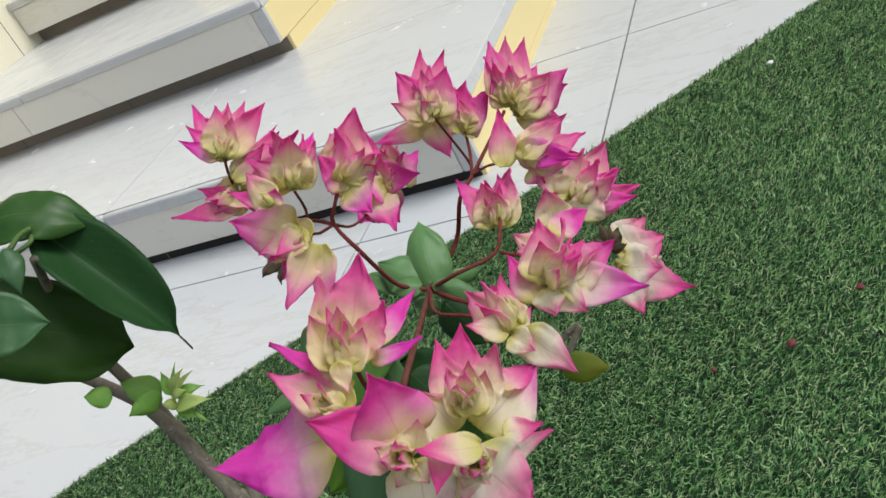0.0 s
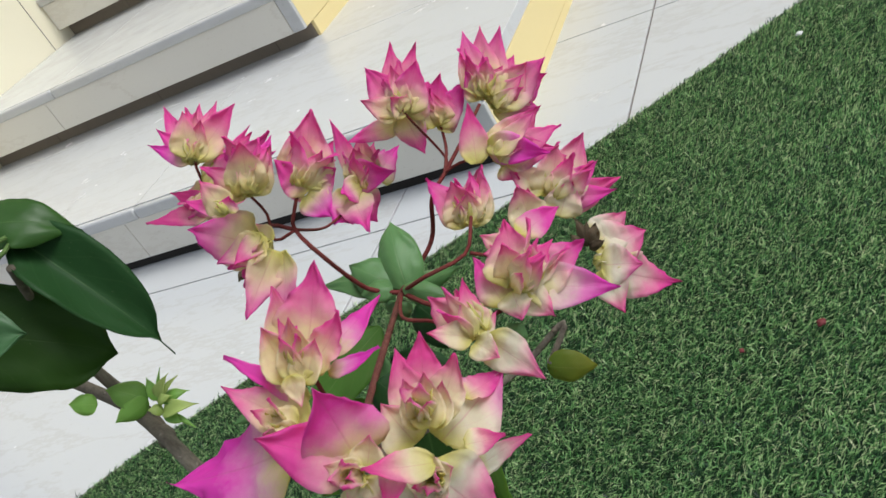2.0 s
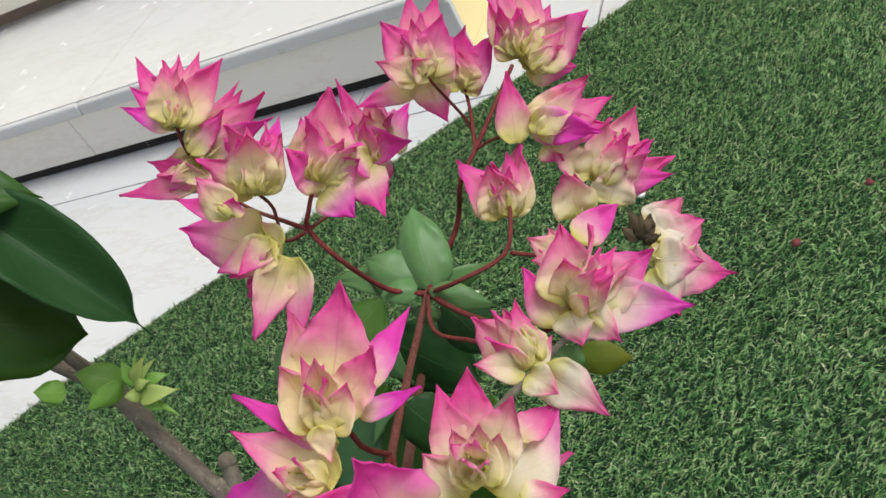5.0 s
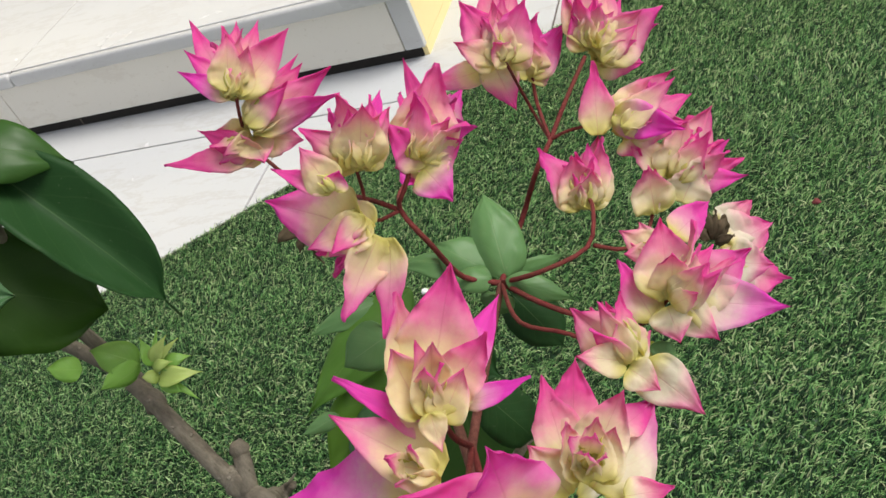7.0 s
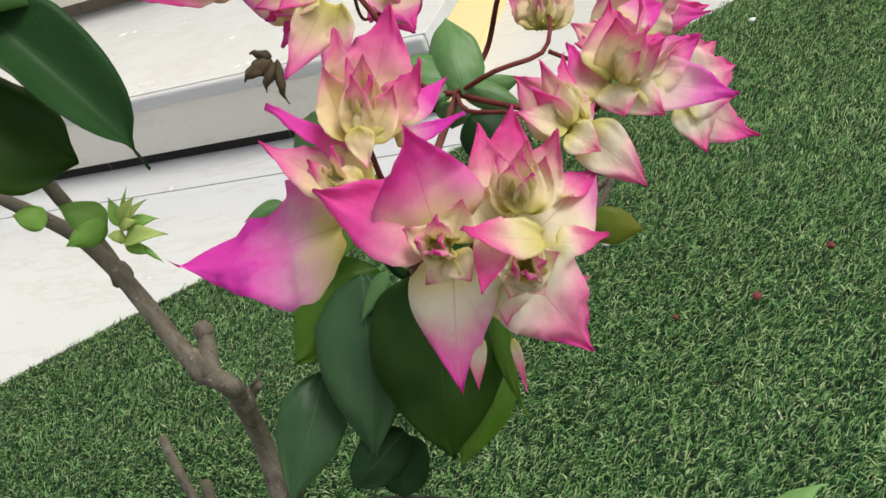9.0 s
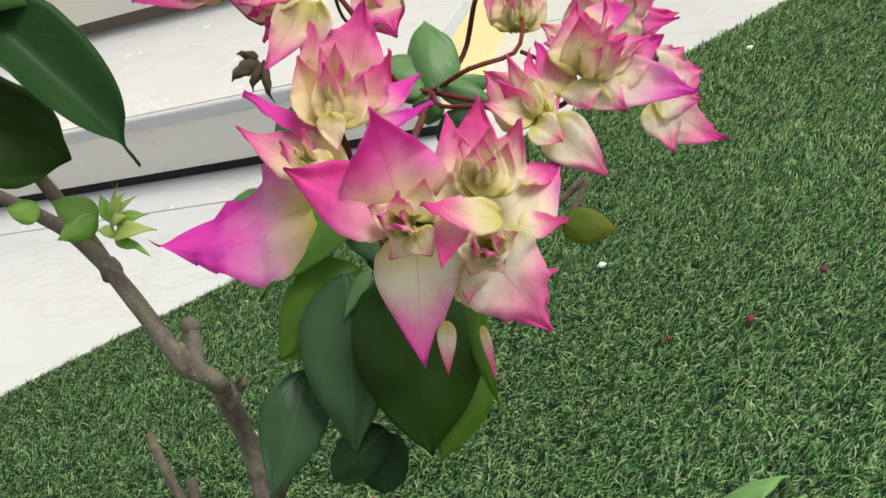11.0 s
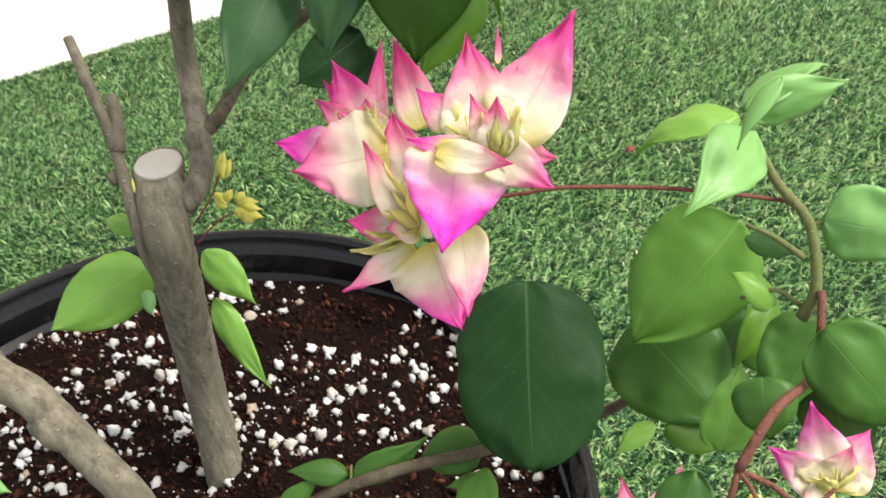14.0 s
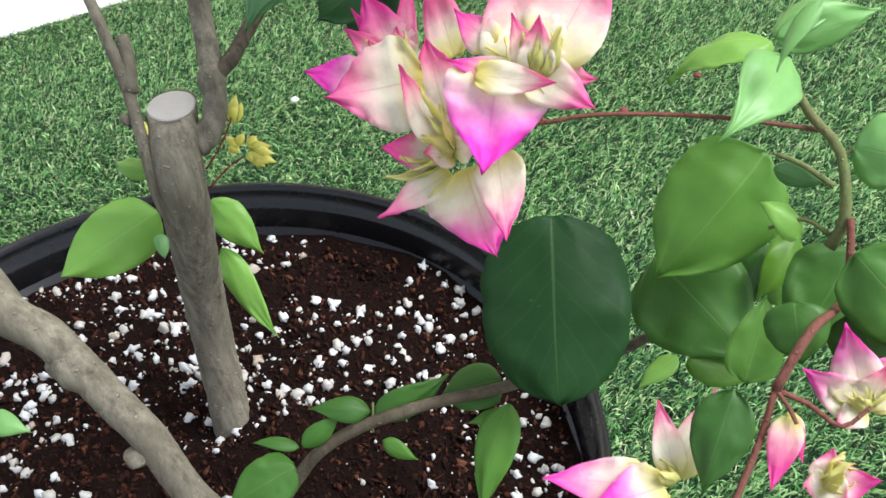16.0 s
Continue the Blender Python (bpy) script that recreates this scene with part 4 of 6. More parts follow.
bract(bloom, (0.1122, 0.0396, 0.6807), (0.1188, 0.0477, 0.6906), 0.0073, (0.3639, -0.8226, 0.4369), 0.25, 0.00, 0.12)
bloom = flower_core(plant, (0.1114, 0.0389, 0.6704), (0.7307, 0.6534, 0.1978), 1.00)
bract(bloom, (0.1121, 0.0393, 0.6706), (0.1349, 0.0553, 0.6742), 0.0098, (0.4033, -0.7117, 0.5752), 0.75, 0.10, 0.12)
bract(bloom, (0.1118, 0.0395, 0.6706), (0.1243, 0.0594, 0.6758), 0.0094, (0.6721, -0.5509, 0.4948), 0.55, 0.00, 0.12)
bract(bloom, (0.1142, 0.0378, 0.6697), (0.1386, 0.0473, 0.6711), 0.0076, (0.3452, -0.9174, 0.1979), 0.90, 0.30, 0.12)
bract(bloom, (0.1107, 0.0428, 0.6713), (0.1220, 0.0635, 0.6769), 0.0049, (0.6899, -0.5148, 0.5089), 0.70, 0.10, 0.12)
bract(bloom, (0.1123, 0.0384, 0.6711), (0.1233, 0.0460, 0.6776), 0.0086, (0.3882, -0.8535, 0.3476), 0.35, 0.00, 0.12)
bloom = flower_core(plant, (0.1091, 0.0410, 0.6662), (-0.7328, -0.6693, 0.1226), 0.80)
bract(bloom, (0.1092, 0.0372, 0.6618), (0.0846, 0.0301, 0.6692), 0.0070, (0.3810, -0.5169, 0.7666), 0.95, 0.00, 0.12)
bract(bloom, (0.1121, 0.0368, 0.6609), (0.0965, 0.0363, 0.6737), 0.0082, (0.1806, -0.9666, 0.1817), 1.00, 0.00, 0.12)
bract(bloom, (0.1096, 0.0410, 0.6660), (0.1247, 0.0411, 0.6614), 0.0102, (0.2255, -0.6542, 0.7219), 0.12, 0.00, 0.12)
bract(bloom, (0.1093, 0.0407, 0.6660), (0.1152, 0.0317, 0.6616), 0.0097, (0.2747, -0.2718, 0.9223), 0.08, 0.00, 0.12)
bract(bloom, (0.1087, 0.0410, 0.6663), (0.0959, 0.0397, 0.6697), 0.0082, (0.2302, -0.7921, 0.5653), 0.10, 0.00, 0.12)
bloom = flower_core(plant, (0.1687, -0.0105, 0.6851), (0.0116, 0.7451, 0.6668), 1.00)
bract(bloom, (0.1687, -0.0103, 0.6856), (0.1690, -0.0037, 0.7008), 0.0093, (0.0395, -0.9172, 0.3964), 0.50, 0.00, 0.12)
bract(bloom, (0.1689, -0.0104, 0.6856), (0.1747, -0.0072, 0.6998), 0.0100, (0.3106, -0.9467, 0.0852), 0.08, 0.00, 0.12)
bract(bloom, (0.1688, -0.0099, 0.6854), (0.1719, 0.0093, 0.6926), 0.0064, (0.7605, -0.3310, 0.5587), 0.90, 0.50, 0.12)
bract(bloom, (0.1684, -0.0104, 0.6855), (0.1581, -0.0069, 0.6959), 0.0078, (0.1362, -0.8907, 0.4337), 0.60, 0.10, 0.12)
bract(bloom, (0.1689, -0.0102, 0.6853), (0.1747, 0.0015, 0.6917), 0.0089, (0.7965, -0.5436, 0.2647), 0.30, 0.00, 0.12)
bract(bloom, (0.1688, -0.0100, 0.6854), (0.1704, 0.0057, 0.6926), 0.0074, (0.5352, -0.4007, 0.7436), 0.45, 0.00, 0.12)
bract(bloom, (0.1676, -0.0080, 0.6847), (0.1633, 0.0063, 0.6929), 0.0070, (0.3765, -0.3743, 0.8474), 0.30, 0.00, 0.12)
bloom = flower_core(plant, (0.1641, -0.0163, 0.6848), (-0.5526, 0.2389, 0.7985), 0.50)
bract(bloom, (0.1639, -0.0162, 0.6851), (0.1596, -0.0138, 0.6953), 0.0073, (0.3981, -0.8403, 0.3681), 0.30, 0.00, 0.12)
bract(bloom, (0.1637, -0.0163, 0.6850), (0.1509, -0.0143, 0.6921), 0.0044, (0.3342, -0.5598, 0.7582), 0.95, 0.20, 0.12)
bract(bloom, (0.1641, -0.0163, 0.6849), (0.1666, -0.0144, 0.6887), 0.0048, (0.3149, -0.9145, 0.2541), 0.90, 0.20, 0.12)
bloom = flower_core(plant, (0.1762, 0.0011, 0.6766), (0.3124, 0.7181, 0.6219), 1.00)
bract(bloom, (0.1765, 0.0015, 0.6771), (0.1844, 0.0138, 0.6930), 0.0132, (0.5992, -0.7499, 0.2803), 0.55, 0.00, 0.12)
bract(bloom, (0.1762, 0.0015, 0.6770), (0.1747, 0.0124, 0.6886), 0.0102, (0.8095, -0.3737, 0.4529), 0.60, 0.10, 0.12)
bract(bloom, (0.1765, 0.0015, 0.6767), (0.1843, 0.0150, 0.6816), 0.0102, (0.5641, -0.5501, 0.6157), 0.60, 0.10, 0.12)
bract(bloom, (0.1763, 0.0017, 0.6769), (0.1789, 0.0201, 0.6867), 0.0099, (0.7257, -0.4017, 0.5586), 0.40, 0.00, 0.12)
bract(bloom, (0.1764, 0.0014, 0.6770), (0.1808, 0.0090, 0.6894), 0.0094, (0.6013, -0.7580, 0.2526), 0.25, 0.00, 0.12)
bract(bloom, (0.1781, 0.0005, 0.6758), (0.1735, 0.0009, 0.6878), 0.0085, (0.6631, -0.6950, 0.2781), 1.10, 0.20, 0.12)
bract(bloom, (0.1772, 0.0009, 0.6757), (0.1857, 0.0071, 0.6768), 0.0095, (0.5250, -0.7773, 0.3465), 0.50, 0.20, 0.12)
bract(bloom, (0.1773, 0.0005, 0.6750), (0.1822, -0.0023, 0.6668), 0.0088, (0.5391, -0.6429, 0.5442), 0.80, 0.60, 0.12)
bract(bloom, (0.1756, 0.0016, 0.6763), (0.1703, 0.0004, 0.6760), 0.0064, (0.1790, -0.9098, 0.3744), 0.70, 0.20, 0.12)
bloom = flower_core(plant, (0.1555, 0.0545, 0.6439), (0.3753, 0.3637, 0.8526), 0.90)
bract(bloom, (0.1553, 0.0556, 0.6480), (0.1527, 0.0635, 0.6688), 0.0058, (0.5814, -0.7338, 0.3515), 0.90, 0.10, 0.12)
bract(bloom, (0.1556, 0.0548, 0.6443), (0.1584, 0.0667, 0.6585), 0.0114, (0.5893, -0.6756, 0.4431), 0.35, 0.00, 0.12)
bract(bloom, (0.1556, 0.0550, 0.6441), (0.1582, 0.0733, 0.6517), 0.0091, (0.7052, -0.3564, 0.6130), 0.40, 0.00, 0.12)
bract(bloom, (0.1586, 0.0584, 0.6443), (0.1552, 0.0896, 0.6394), 0.0102, (0.8694, 0.1683, 0.4647), 0.60, 0.50, 0.12)
bract(bloom, (0.1525, 0.0533, 0.6501), (0.1696, 0.0555, 0.6462), 0.0104, (0.2197, -0.8387, 0.4983), 1.05, 0.40, 0.12)
bract(bloom, (0.1518, 0.0516, 0.6452), (0.1659, 0.0304, 0.6427), 0.0110, (0.2176, 0.0297, 0.9756), 0.80, 0.20, 0.12)
bract(bloom, (0.1523, 0.0531, 0.6431), (0.1551, 0.0514, 0.6313), 0.0123, (0.6235, -0.7401, 0.2521), 0.70, 0.20, 0.12)
bract(bloom, (0.1569, 0.0557, 0.6475), (0.1584, 0.0581, 0.6586), 0.0085, (0.5604, -0.8216, 0.1045), 0.20, 0.00, 0.12)
bract(bloom, (0.1567, 0.0521, 0.6460), (0.1550, 0.0414, 0.6505), 0.0084, (0.9833, -0.0914, 0.1577), 0.80, 0.50, 0.12)
bract(bloom, (0.1538, 0.0503, 0.6443), (0.1489, 0.0368, 0.6422), 0.0112, (0.7929, -0.3617, 0.4904), 0.70, 0.60, 0.12)
stem(plant, "stalk", "red", [(0.1695, -0.0039, 0.6673), (0.1514, 0.0314, 0.6461), (0.1533, 0.0518, 0.6424)], 0.0005, 0.0004)
bloom = flower_core(plant, (0.1643, -0.0099, 0.6712), (-0.6640, -0.6882, -0.2925), 0.90)
bract(bloom, (0.1623, -0.0119, 0.6701), (0.1433, -0.0123, 0.6817), 0.0143, (0.2816, -0.8541, 0.4372), 0.60, 0.40, 0.12)
bract(bloom, (0.1644, -0.0123, 0.6706), (0.1538, -0.0209, 0.6735), 0.0081, (0.6164, -0.5792, 0.5335), 0.35, 0.20, 0.12)
bract(bloom, (0.1632, -0.0118, 0.6711), (0.1572, -0.0200, 0.6690), 0.0094, (0.3330, -0.4446, 0.8315), 0.00, 0.00, 0.12)
bract(bloom, (0.1667, -0.0129, 0.6680), (0.1588, -0.0298, 0.6586), 0.0089, (0.7335, -0.5585, 0.3873), 0.55, 0.20, 0.12)
bract(bloom, (0.1688, -0.0123, 0.6665), (0.1661, -0.0292, 0.6514), 0.0070, (0.0264, -0.6682, 0.7435), 0.75, 0.20, 0.12)
bract(bloom, (0.1652, -0.0098, 0.6690), (0.1559, -0.0048, 0.6756), 0.0053, (0.3341, -0.4713, 0.8163), 0.40, 0.00, 0.12)
bract(bloom, (0.1627, -0.0129, 0.6660), (0.1530, -0.0164, 0.6611), 0.0029, (0.0995, -0.8956, 0.4337), 0.85, 0.10, 0.12)
bloom = flower_core(plant, (0.1822, 0.0593, 0.6630), (-0.0180, 0.6215, 0.7832), 1.00)
bract(bloom, (0.1820, 0.0595, 0.6636), (0.1745, 0.0657, 0.6813), 0.0123, (0.6113, -0.6292, 0.4800), 0.80, 0.10, 0.12)
bract(bloom, (0.1821, 0.0599, 0.6635), (0.1787, 0.0797, 0.6802), 0.0116, (0.5207, -0.4961, 0.6948), 0.65, 0.00, 0.12)
bract(bloom, (0.1823, 0.0600, 0.6634), (0.1846, 0.0839, 0.6756), 0.0109, (0.6488, -0.3947, 0.6506), 0.60, 0.00, 0.12)
bract(bloom, (0.1824, 0.0596, 0.6631), (0.1899, 0.0710, 0.6673), 0.0111, (0.6723, -0.6023, 0.4305), 0.70, 0.10, 0.12)
bract(bloom, (0.1813, 0.0585, 0.6641), (0.1721, 0.0563, 0.6742), 0.0077, (0.5477, -0.7716, 0.3233), 0.45, 0.00, 0.12)
bract(bloom, (0.1825, 0.0596, 0.6634), (0.1910, 0.0691, 0.6760), 0.0113, (0.4879, -0.8228, 0.2916), 0.70, 0.20, 0.12)
bract(bloom, (0.1842, 0.0589, 0.6637), (0.1825, 0.0569, 0.6717), 0.0073, (0.6608, -0.7485, -0.0557), 0.00, 0.00, 0.12)
bloom = flower_core(plant, (0.1824, 0.0723, 0.6498), (-0.0335, 0.3201, 0.9468), 1.00)
bract(bloom, (0.1825, 0.0727, 0.6502), (0.1875, 0.0849, 0.6626), 0.0120, (0.5424, -0.6971, 0.4688), 0.85, 0.20, 0.12)
bract(bloom, (0.1827, 0.0727, 0.6500), (0.1946, 0.0866, 0.6570), 0.0103, (0.3536, -0.6451, 0.6773), 0.85, 0.40, 0.12)
bract(bloom, (0.1822, 0.0724, 0.6502), (0.1761, 0.0771, 0.6640), 0.0120, (0.6554, -0.5794, 0.4845), 0.70, 0.10, 0.12)
bract(bloom, (0.1825, 0.0724, 0.6501), (0.1861, 0.0758, 0.6614), 0.0123, (0.4373, -0.8896, 0.1320), 0.50, 0.00, 0.12)
bract(bloom, (0.1826, 0.0726, 0.6498), (0.1909, 0.0834, 0.6503), 0.0097, (0.7200, -0.5664, 0.4009), 0.60, 0.30, 0.12)
bract(bloom, (0.1753, 0.0705, 0.6586), (0.1809, 0.0605, 0.6467), 0.0096, (0.4239, -0.5857, 0.6908), 0.65, 0.10, 0.12)
bract(bloom, (0.1733, 0.0687, 0.6571), (0.1585, 0.0563, 0.6617), 0.0069, (0.6119, -0.5023, 0.6109), 0.75, 0.20, 0.12)
bloom = flower_core(plant, (0.2014, 0.0784, 0.6512), (0.1497, 0.6874, 0.7107), 1.00)
bract(bloom, (0.2013, 0.0788, 0.6518), (0.1987, 0.0944, 0.6716), 0.0104, (0.5847, -0.5985, 0.5476), 0.60, 0.20, 0.12)
bract(bloom, (0.2015, 0.0790, 0.6517), (0.2027, 0.0990, 0.6676), 0.0115, (0.5056, -0.5555, 0.6601), 0.40, 0.00, 0.12)
bract(bloom, (0.2016, 0.0790, 0.6516), (0.2084, 0.1010, 0.6640), 0.0109, (0.4542, -0.5416, 0.7073), 0.50, 0.10, 0.12)
bract(bloom, (0.2016, 0.0785, 0.6515), (0.2072, 0.0823, 0.6632), 0.0094, (0.3468, -0.9273, 0.1407), 0.45, 0.10, 0.12)
bract(bloom, (0.2013, 0.0784, 0.6515), (0.1987, 0.0807, 0.6620), 0.0087, (0.4685, -0.8310, 0.2999), 0.60, 0.20, 0.12)
bract(bloom, (0.2017, 0.0786, 0.6513), (0.2092, 0.0879, 0.6565), 0.0087, (0.5558, -0.7005, 0.4478), 0.30, 0.00, 0.12)
bloom = flower_core(plant, (0.2024, 0.0791, 0.6470), (0.7040, 0.7040, 0.0936), 1.00)
bract(bloom, (0.2030, 0.0795, 0.6471), (0.2216, 0.0942, 0.6517), 0.0130, (0.3854, -0.6851, 0.6182), 0.65, 0.20, 0.12)
bract(bloom, (0.2026, 0.0796, 0.6472), (0.2109, 0.0973, 0.6558), 0.0107, (0.6143, -0.5574, 0.5585), 0.50, 0.10, 0.12)
bract(bloom, (0.2028, 0.0794, 0.6471), (0.2161, 0.0911, 0.6533), 0.0125, (0.4875, -0.7735, 0.4050), 0.25, 0.00, 0.12)
bract(bloom, (0.2053, 0.0821, 0.6458), (0.2187, 0.0961, 0.6451), 0.0123, (0.7210, -0.6908, 0.0542), 0.75, 0.30, 0.12)
bract(bloom, (0.2028, 0.0793, 0.6467), (0.2149, 0.0871, 0.6382), 0.0096, (0.6432, -0.7178, 0.2666), 0.70, 0.20, 0.12)
bloom = flower_core(plant, (0.2114, 0.0450, 0.6455), (0.7290, 0.6829, 0.0469), 1.00)
bract(bloom, (0.2066, 0.0416, 0.6471), (0.2088, 0.0521, 0.6631), 0.0080, (0.4778, -0.7644, 0.4328), 0.85, 0.00, 0.12)
bract(bloom, (0.2118, 0.0455, 0.6456), (0.2246, 0.0633, 0.6491), 0.0116, (0.6544, -0.5705, 0.4962), 0.50, 0.00, 0.12)
bract(bloom, (0.2119, 0.0454, 0.6454), (0.2302, 0.0608, 0.6433), 0.0104, (0.5031, -0.5015, 0.7038), 0.75, 0.10, 0.12)
bract(bloom, (0.2109, 0.0455, 0.6502), (0.2282, 0.0462, 0.6410), 0.0087, (0.2405, -0.8949, 0.3759), 1.00, 0.75, 0.12)
bract(bloom, (0.2115, 0.0454, 0.6456), (0.2160, 0.0599, 0.6497), 0.0098, (0.6751, -0.3842, 0.6297), 0.55, 0.10, 0.12)
bract(bloom, (0.2132, 0.0467, 0.6448), (0.2271, 0.0548, 0.6379), 0.0101, (0.5971, -0.7128, 0.3680), 0.70, 0.20, 0.12)
bract(bloom, (0.2117, 0.0452, 0.6456), (0.2208, 0.0518, 0.6492), 0.0104, (0.4234, -0.8050, 0.4156), 0.20, 0.00, 0.12)
bract(bloom, (0.2120, 0.0443, 0.6422), (0.2150, 0.0455, 0.6357), 0.0059, (0.6224, -0.7652, 0.1647), 0.70, 0.10, 0.12)
bloom = flower_core(plant, (0.2226, 0.0451, 0.6251), (0.6419, 0.6839, 0.3468), 1.00)
bract(bloom, (0.2230, 0.0457, 0.6254), (0.2332, 0.0650, 0.6342), 0.0137, (0.4169, -0.5492, 0.7243), 0.18, 0.00, 0.12)
bract(bloom, (0.2231, 0.0454, 0.6252), (0.2366, 0.0573, 0.6274), 0.0097, (0.3443, -0.5347, 0.7717), 0.60, 0.40, 0.12)
bract(bloom, (0.2210, 0.0457, 0.6290), (0.2124, 0.0461, 0.6424), 0.0082, (0.6201, -0.6645, 0.4171), 0.50, 0.10, 0.12)
bract(bloom, (0.2237, 0.0458, 0.6222), (0.2408, 0.0610, 0.6176), 0.0085, (0.6561, -0.5980, 0.4604), 0.80, 0.00, 0.12)
bract(bloom, (0.2232, 0.0453, 0.6249), (0.2403, 0.0515, 0.6189), 0.0077, (0.4460, -0.7555, 0.4798), 0.85, 0.40, 0.12)
bract(bloom, (0.2228, 0.0454, 0.6256), (0.2276, 0.0556, 0.6393), 0.0138, (0.6134, -0.7214, 0.3213), 0.12, 0.00, 0.12)
bract(bloom, (0.2236, 0.0409, 0.6212), (0.2309, 0.0464, 0.6304), 0.0104, (0.2726, -0.9038, 0.3298), 0.25, 0.00, 0.12)
bloom = flower_core(plant, (0.2179, 0.0329, 0.6253), (0.0990, 0.2864, 0.9530), 0.30)
bract(bloom, (0.2179, 0.0330, 0.6257), (0.2186, 0.0349, 0.6400), 0.0106, (0.4626, -0.8817, 0.0925), 0.02, 0.00, 0.12)
bract(bloom, (0.2179, 0.0331, 0.6256), (0.2197, 0.0385, 0.6357), 0.0086, (0.4214, -0.8276, 0.3708), 0.08, 0.00, 0.12)
bloom = flower_core(plant, (0.2014, 0.0273, 0.6345), (0.0742, 0.5974, 0.7985), 1.00)
bract(bloom, (0.2012, 0.0275, 0.6350), (0.1936, 0.0332, 0.6522), 0.0104, (0.6840, -0.5434, 0.4867), 0.80, 0.20, 0.12)
bract(bloom, (0.2016, 0.0278, 0.6348), (0.2060, 0.0449, 0.6447), 0.0110, (0.4350, -0.5349, 0.7244), 0.30, 0.10, 0.12)
bract(bloom, (0.2014, 0.0274, 0.6349), (0.2013, 0.0316, 0.6495), 0.0113, (0.5177, -0.8210, 0.2407), 0.30, 0.00, 0.12)
bract(bloom, (0.2016, 0.0277, 0.6346), (0.2056, 0.0408, 0.6370), 0.0085, (0.3726, -0.2791, 0.8850), 0.35, 0.10, 0.12)
bract(bloom, (0.2016, 0.0273, 0.6349), (0.2060, 0.0289, 0.6465), 0.0085, (0.3675, -0.9299, -0.0122), 0.05, 0.00, 0.12)
bloom = flower_core(plant, (0.2252, -0.0075, 0.6329), (0.7494, 0.5149, 0.4163), 1.00)
bract(bloom, (0.2252, -0.0070, 0.6333), (0.2245, 0.0069, 0.6463), 0.0132, (0.3321, -0.6356, 0.6969), 0.65, 0.00, 0.12)
bract(bloom, (0.2267, 0.0059, 0.6410), (0.2348, 0.0219, 0.6372), 0.0073, (0.6598, -0.1647, 0.7331), 1.00, 0.40, 0.12)
bract(bloom, (0.2277, -0.0052, 0.6326), (0.2430, 0.0071, 0.6334), 0.0125, (0.3911, -0.5326, 0.7506), 0.60, 0.30, 0.12)
bract(bloom, (0.2274, -0.0066, 0.6326), (0.2508, -0.0023, 0.6227), 0.0110, (0.4097, -0.5290, 0.7431), 0.68, 0.70, 0.12)
bract(bloom, (0.2210, -0.0105, 0.6307), (0.2146, -0.0010, 0.6421), 0.0083, (0.4912, -0.5071, 0.7082), 0.90, 0.30, 0.12)
bract(bloom, (0.2244, -0.0089, 0.6332), (0.2267, -0.0155, 0.6278), 0.0084, (0.1389, -0.5969, 0.7902), 0.05, 0.00, 0.12)
bract(bloom, (0.2263, -0.0082, 0.6323), (0.2348, -0.0123, 0.6247), 0.0082, (0.2361, -0.7212, 0.6513), 0.20, 0.10, 0.12)
bract(bloom, (0.2262, -0.0095, 0.6354), (0.2344, -0.0090, 0.6451), 0.0066, (-0.4198, -0.8148, 0.3999), 0.40, 0.00, 0.12)
bract(bloom, (0.2253, -0.0074, 0.6334), (0.2282, -0.0057, 0.6479), 0.0088, (0.0502, -0.9926, 0.1108), 0.10, 0.00, 0.12)
bract(bloom, (0.2261, -0.0105, 0.6352), (0.2326, -0.0150, 0.6427), 0.0049, (-0.7216, -0.6530, 0.2298), 0.05, 0.00, 0.12)
bloom = flower_core(plant, (0.2310, 0.0321, 0.6074), (0.6698, 0.4988, -0.5500), 0.60)
bract(bloom, (0.2357, 0.0326, 0.6017), (0.2462, 0.0502, 0.5789), 0.0132, (0.8874, -0.4575, 0.0567), 0.70, 0.10, 0.12)
bract(bloom, (0.2322, 0.0346, 0.6076), (0.2459, 0.0473, 0.6046), 0.0161, (0.6340, -0.5611, 0.5322), 0.45, 0.10, 0.12)
bract(bloom, (0.2326, 0.0373, 0.6099), (0.2403, 0.0503, 0.6111), 0.0117, (0.7307, -0.4806, 0.4849), 0.30, 0.00, 0.12)
bract(bloom, (0.2331, 0.0311, 0.6047), (0.2367, 0.0233, 0.5922), 0.0103, (0.3845, -0.7305, 0.5644), 0.05, 0.00, 0.12)
bract(bloom, (0.2330, 0.0313, 0.6063), (0.2451, 0.0334, 0.6018), 0.0110, (0.3424, -0.7398, 0.5792), 0.30, 0.20, 0.12)
bloom = flower_core(plant, (0.2219, 0.0068, 0.6349), (-0.7378, 0.2121, 0.6408), 0.50)
bract(bloom, (0.2216, 0.0069, 0.6351), (0.2139, 0.0088, 0.6421), 0.0070, (0.3176, -0.7668, 0.5578), 0.00, 0.00, 0.12)
bract(bloom, (0.2217, 0.0070, 0.6350), (0.2178, 0.0135, 0.6401), 0.0062, (0.0826, -0.5820, 0.8090), 0.00, 0.00, 0.12)
bract(bloom, (0.2216, 0.0067, 0.6350), (0.2148, 0.0037, 0.6390), 0.0054, (0.5850, -0.6219, 0.5206), 0.02, 0.00, 0.12)
bloom = flower_core(plant, (0.2169, -0.0233, 0.6316), (-0.2810, 0.6539, 0.7025), 0.90)
bract(bloom, (0.2166, -0.0231, 0.6320), (0.2053, -0.0175, 0.6438), 0.0119, (0.1350, -0.8407, 0.5243), 0.45, 0.00, 0.12)
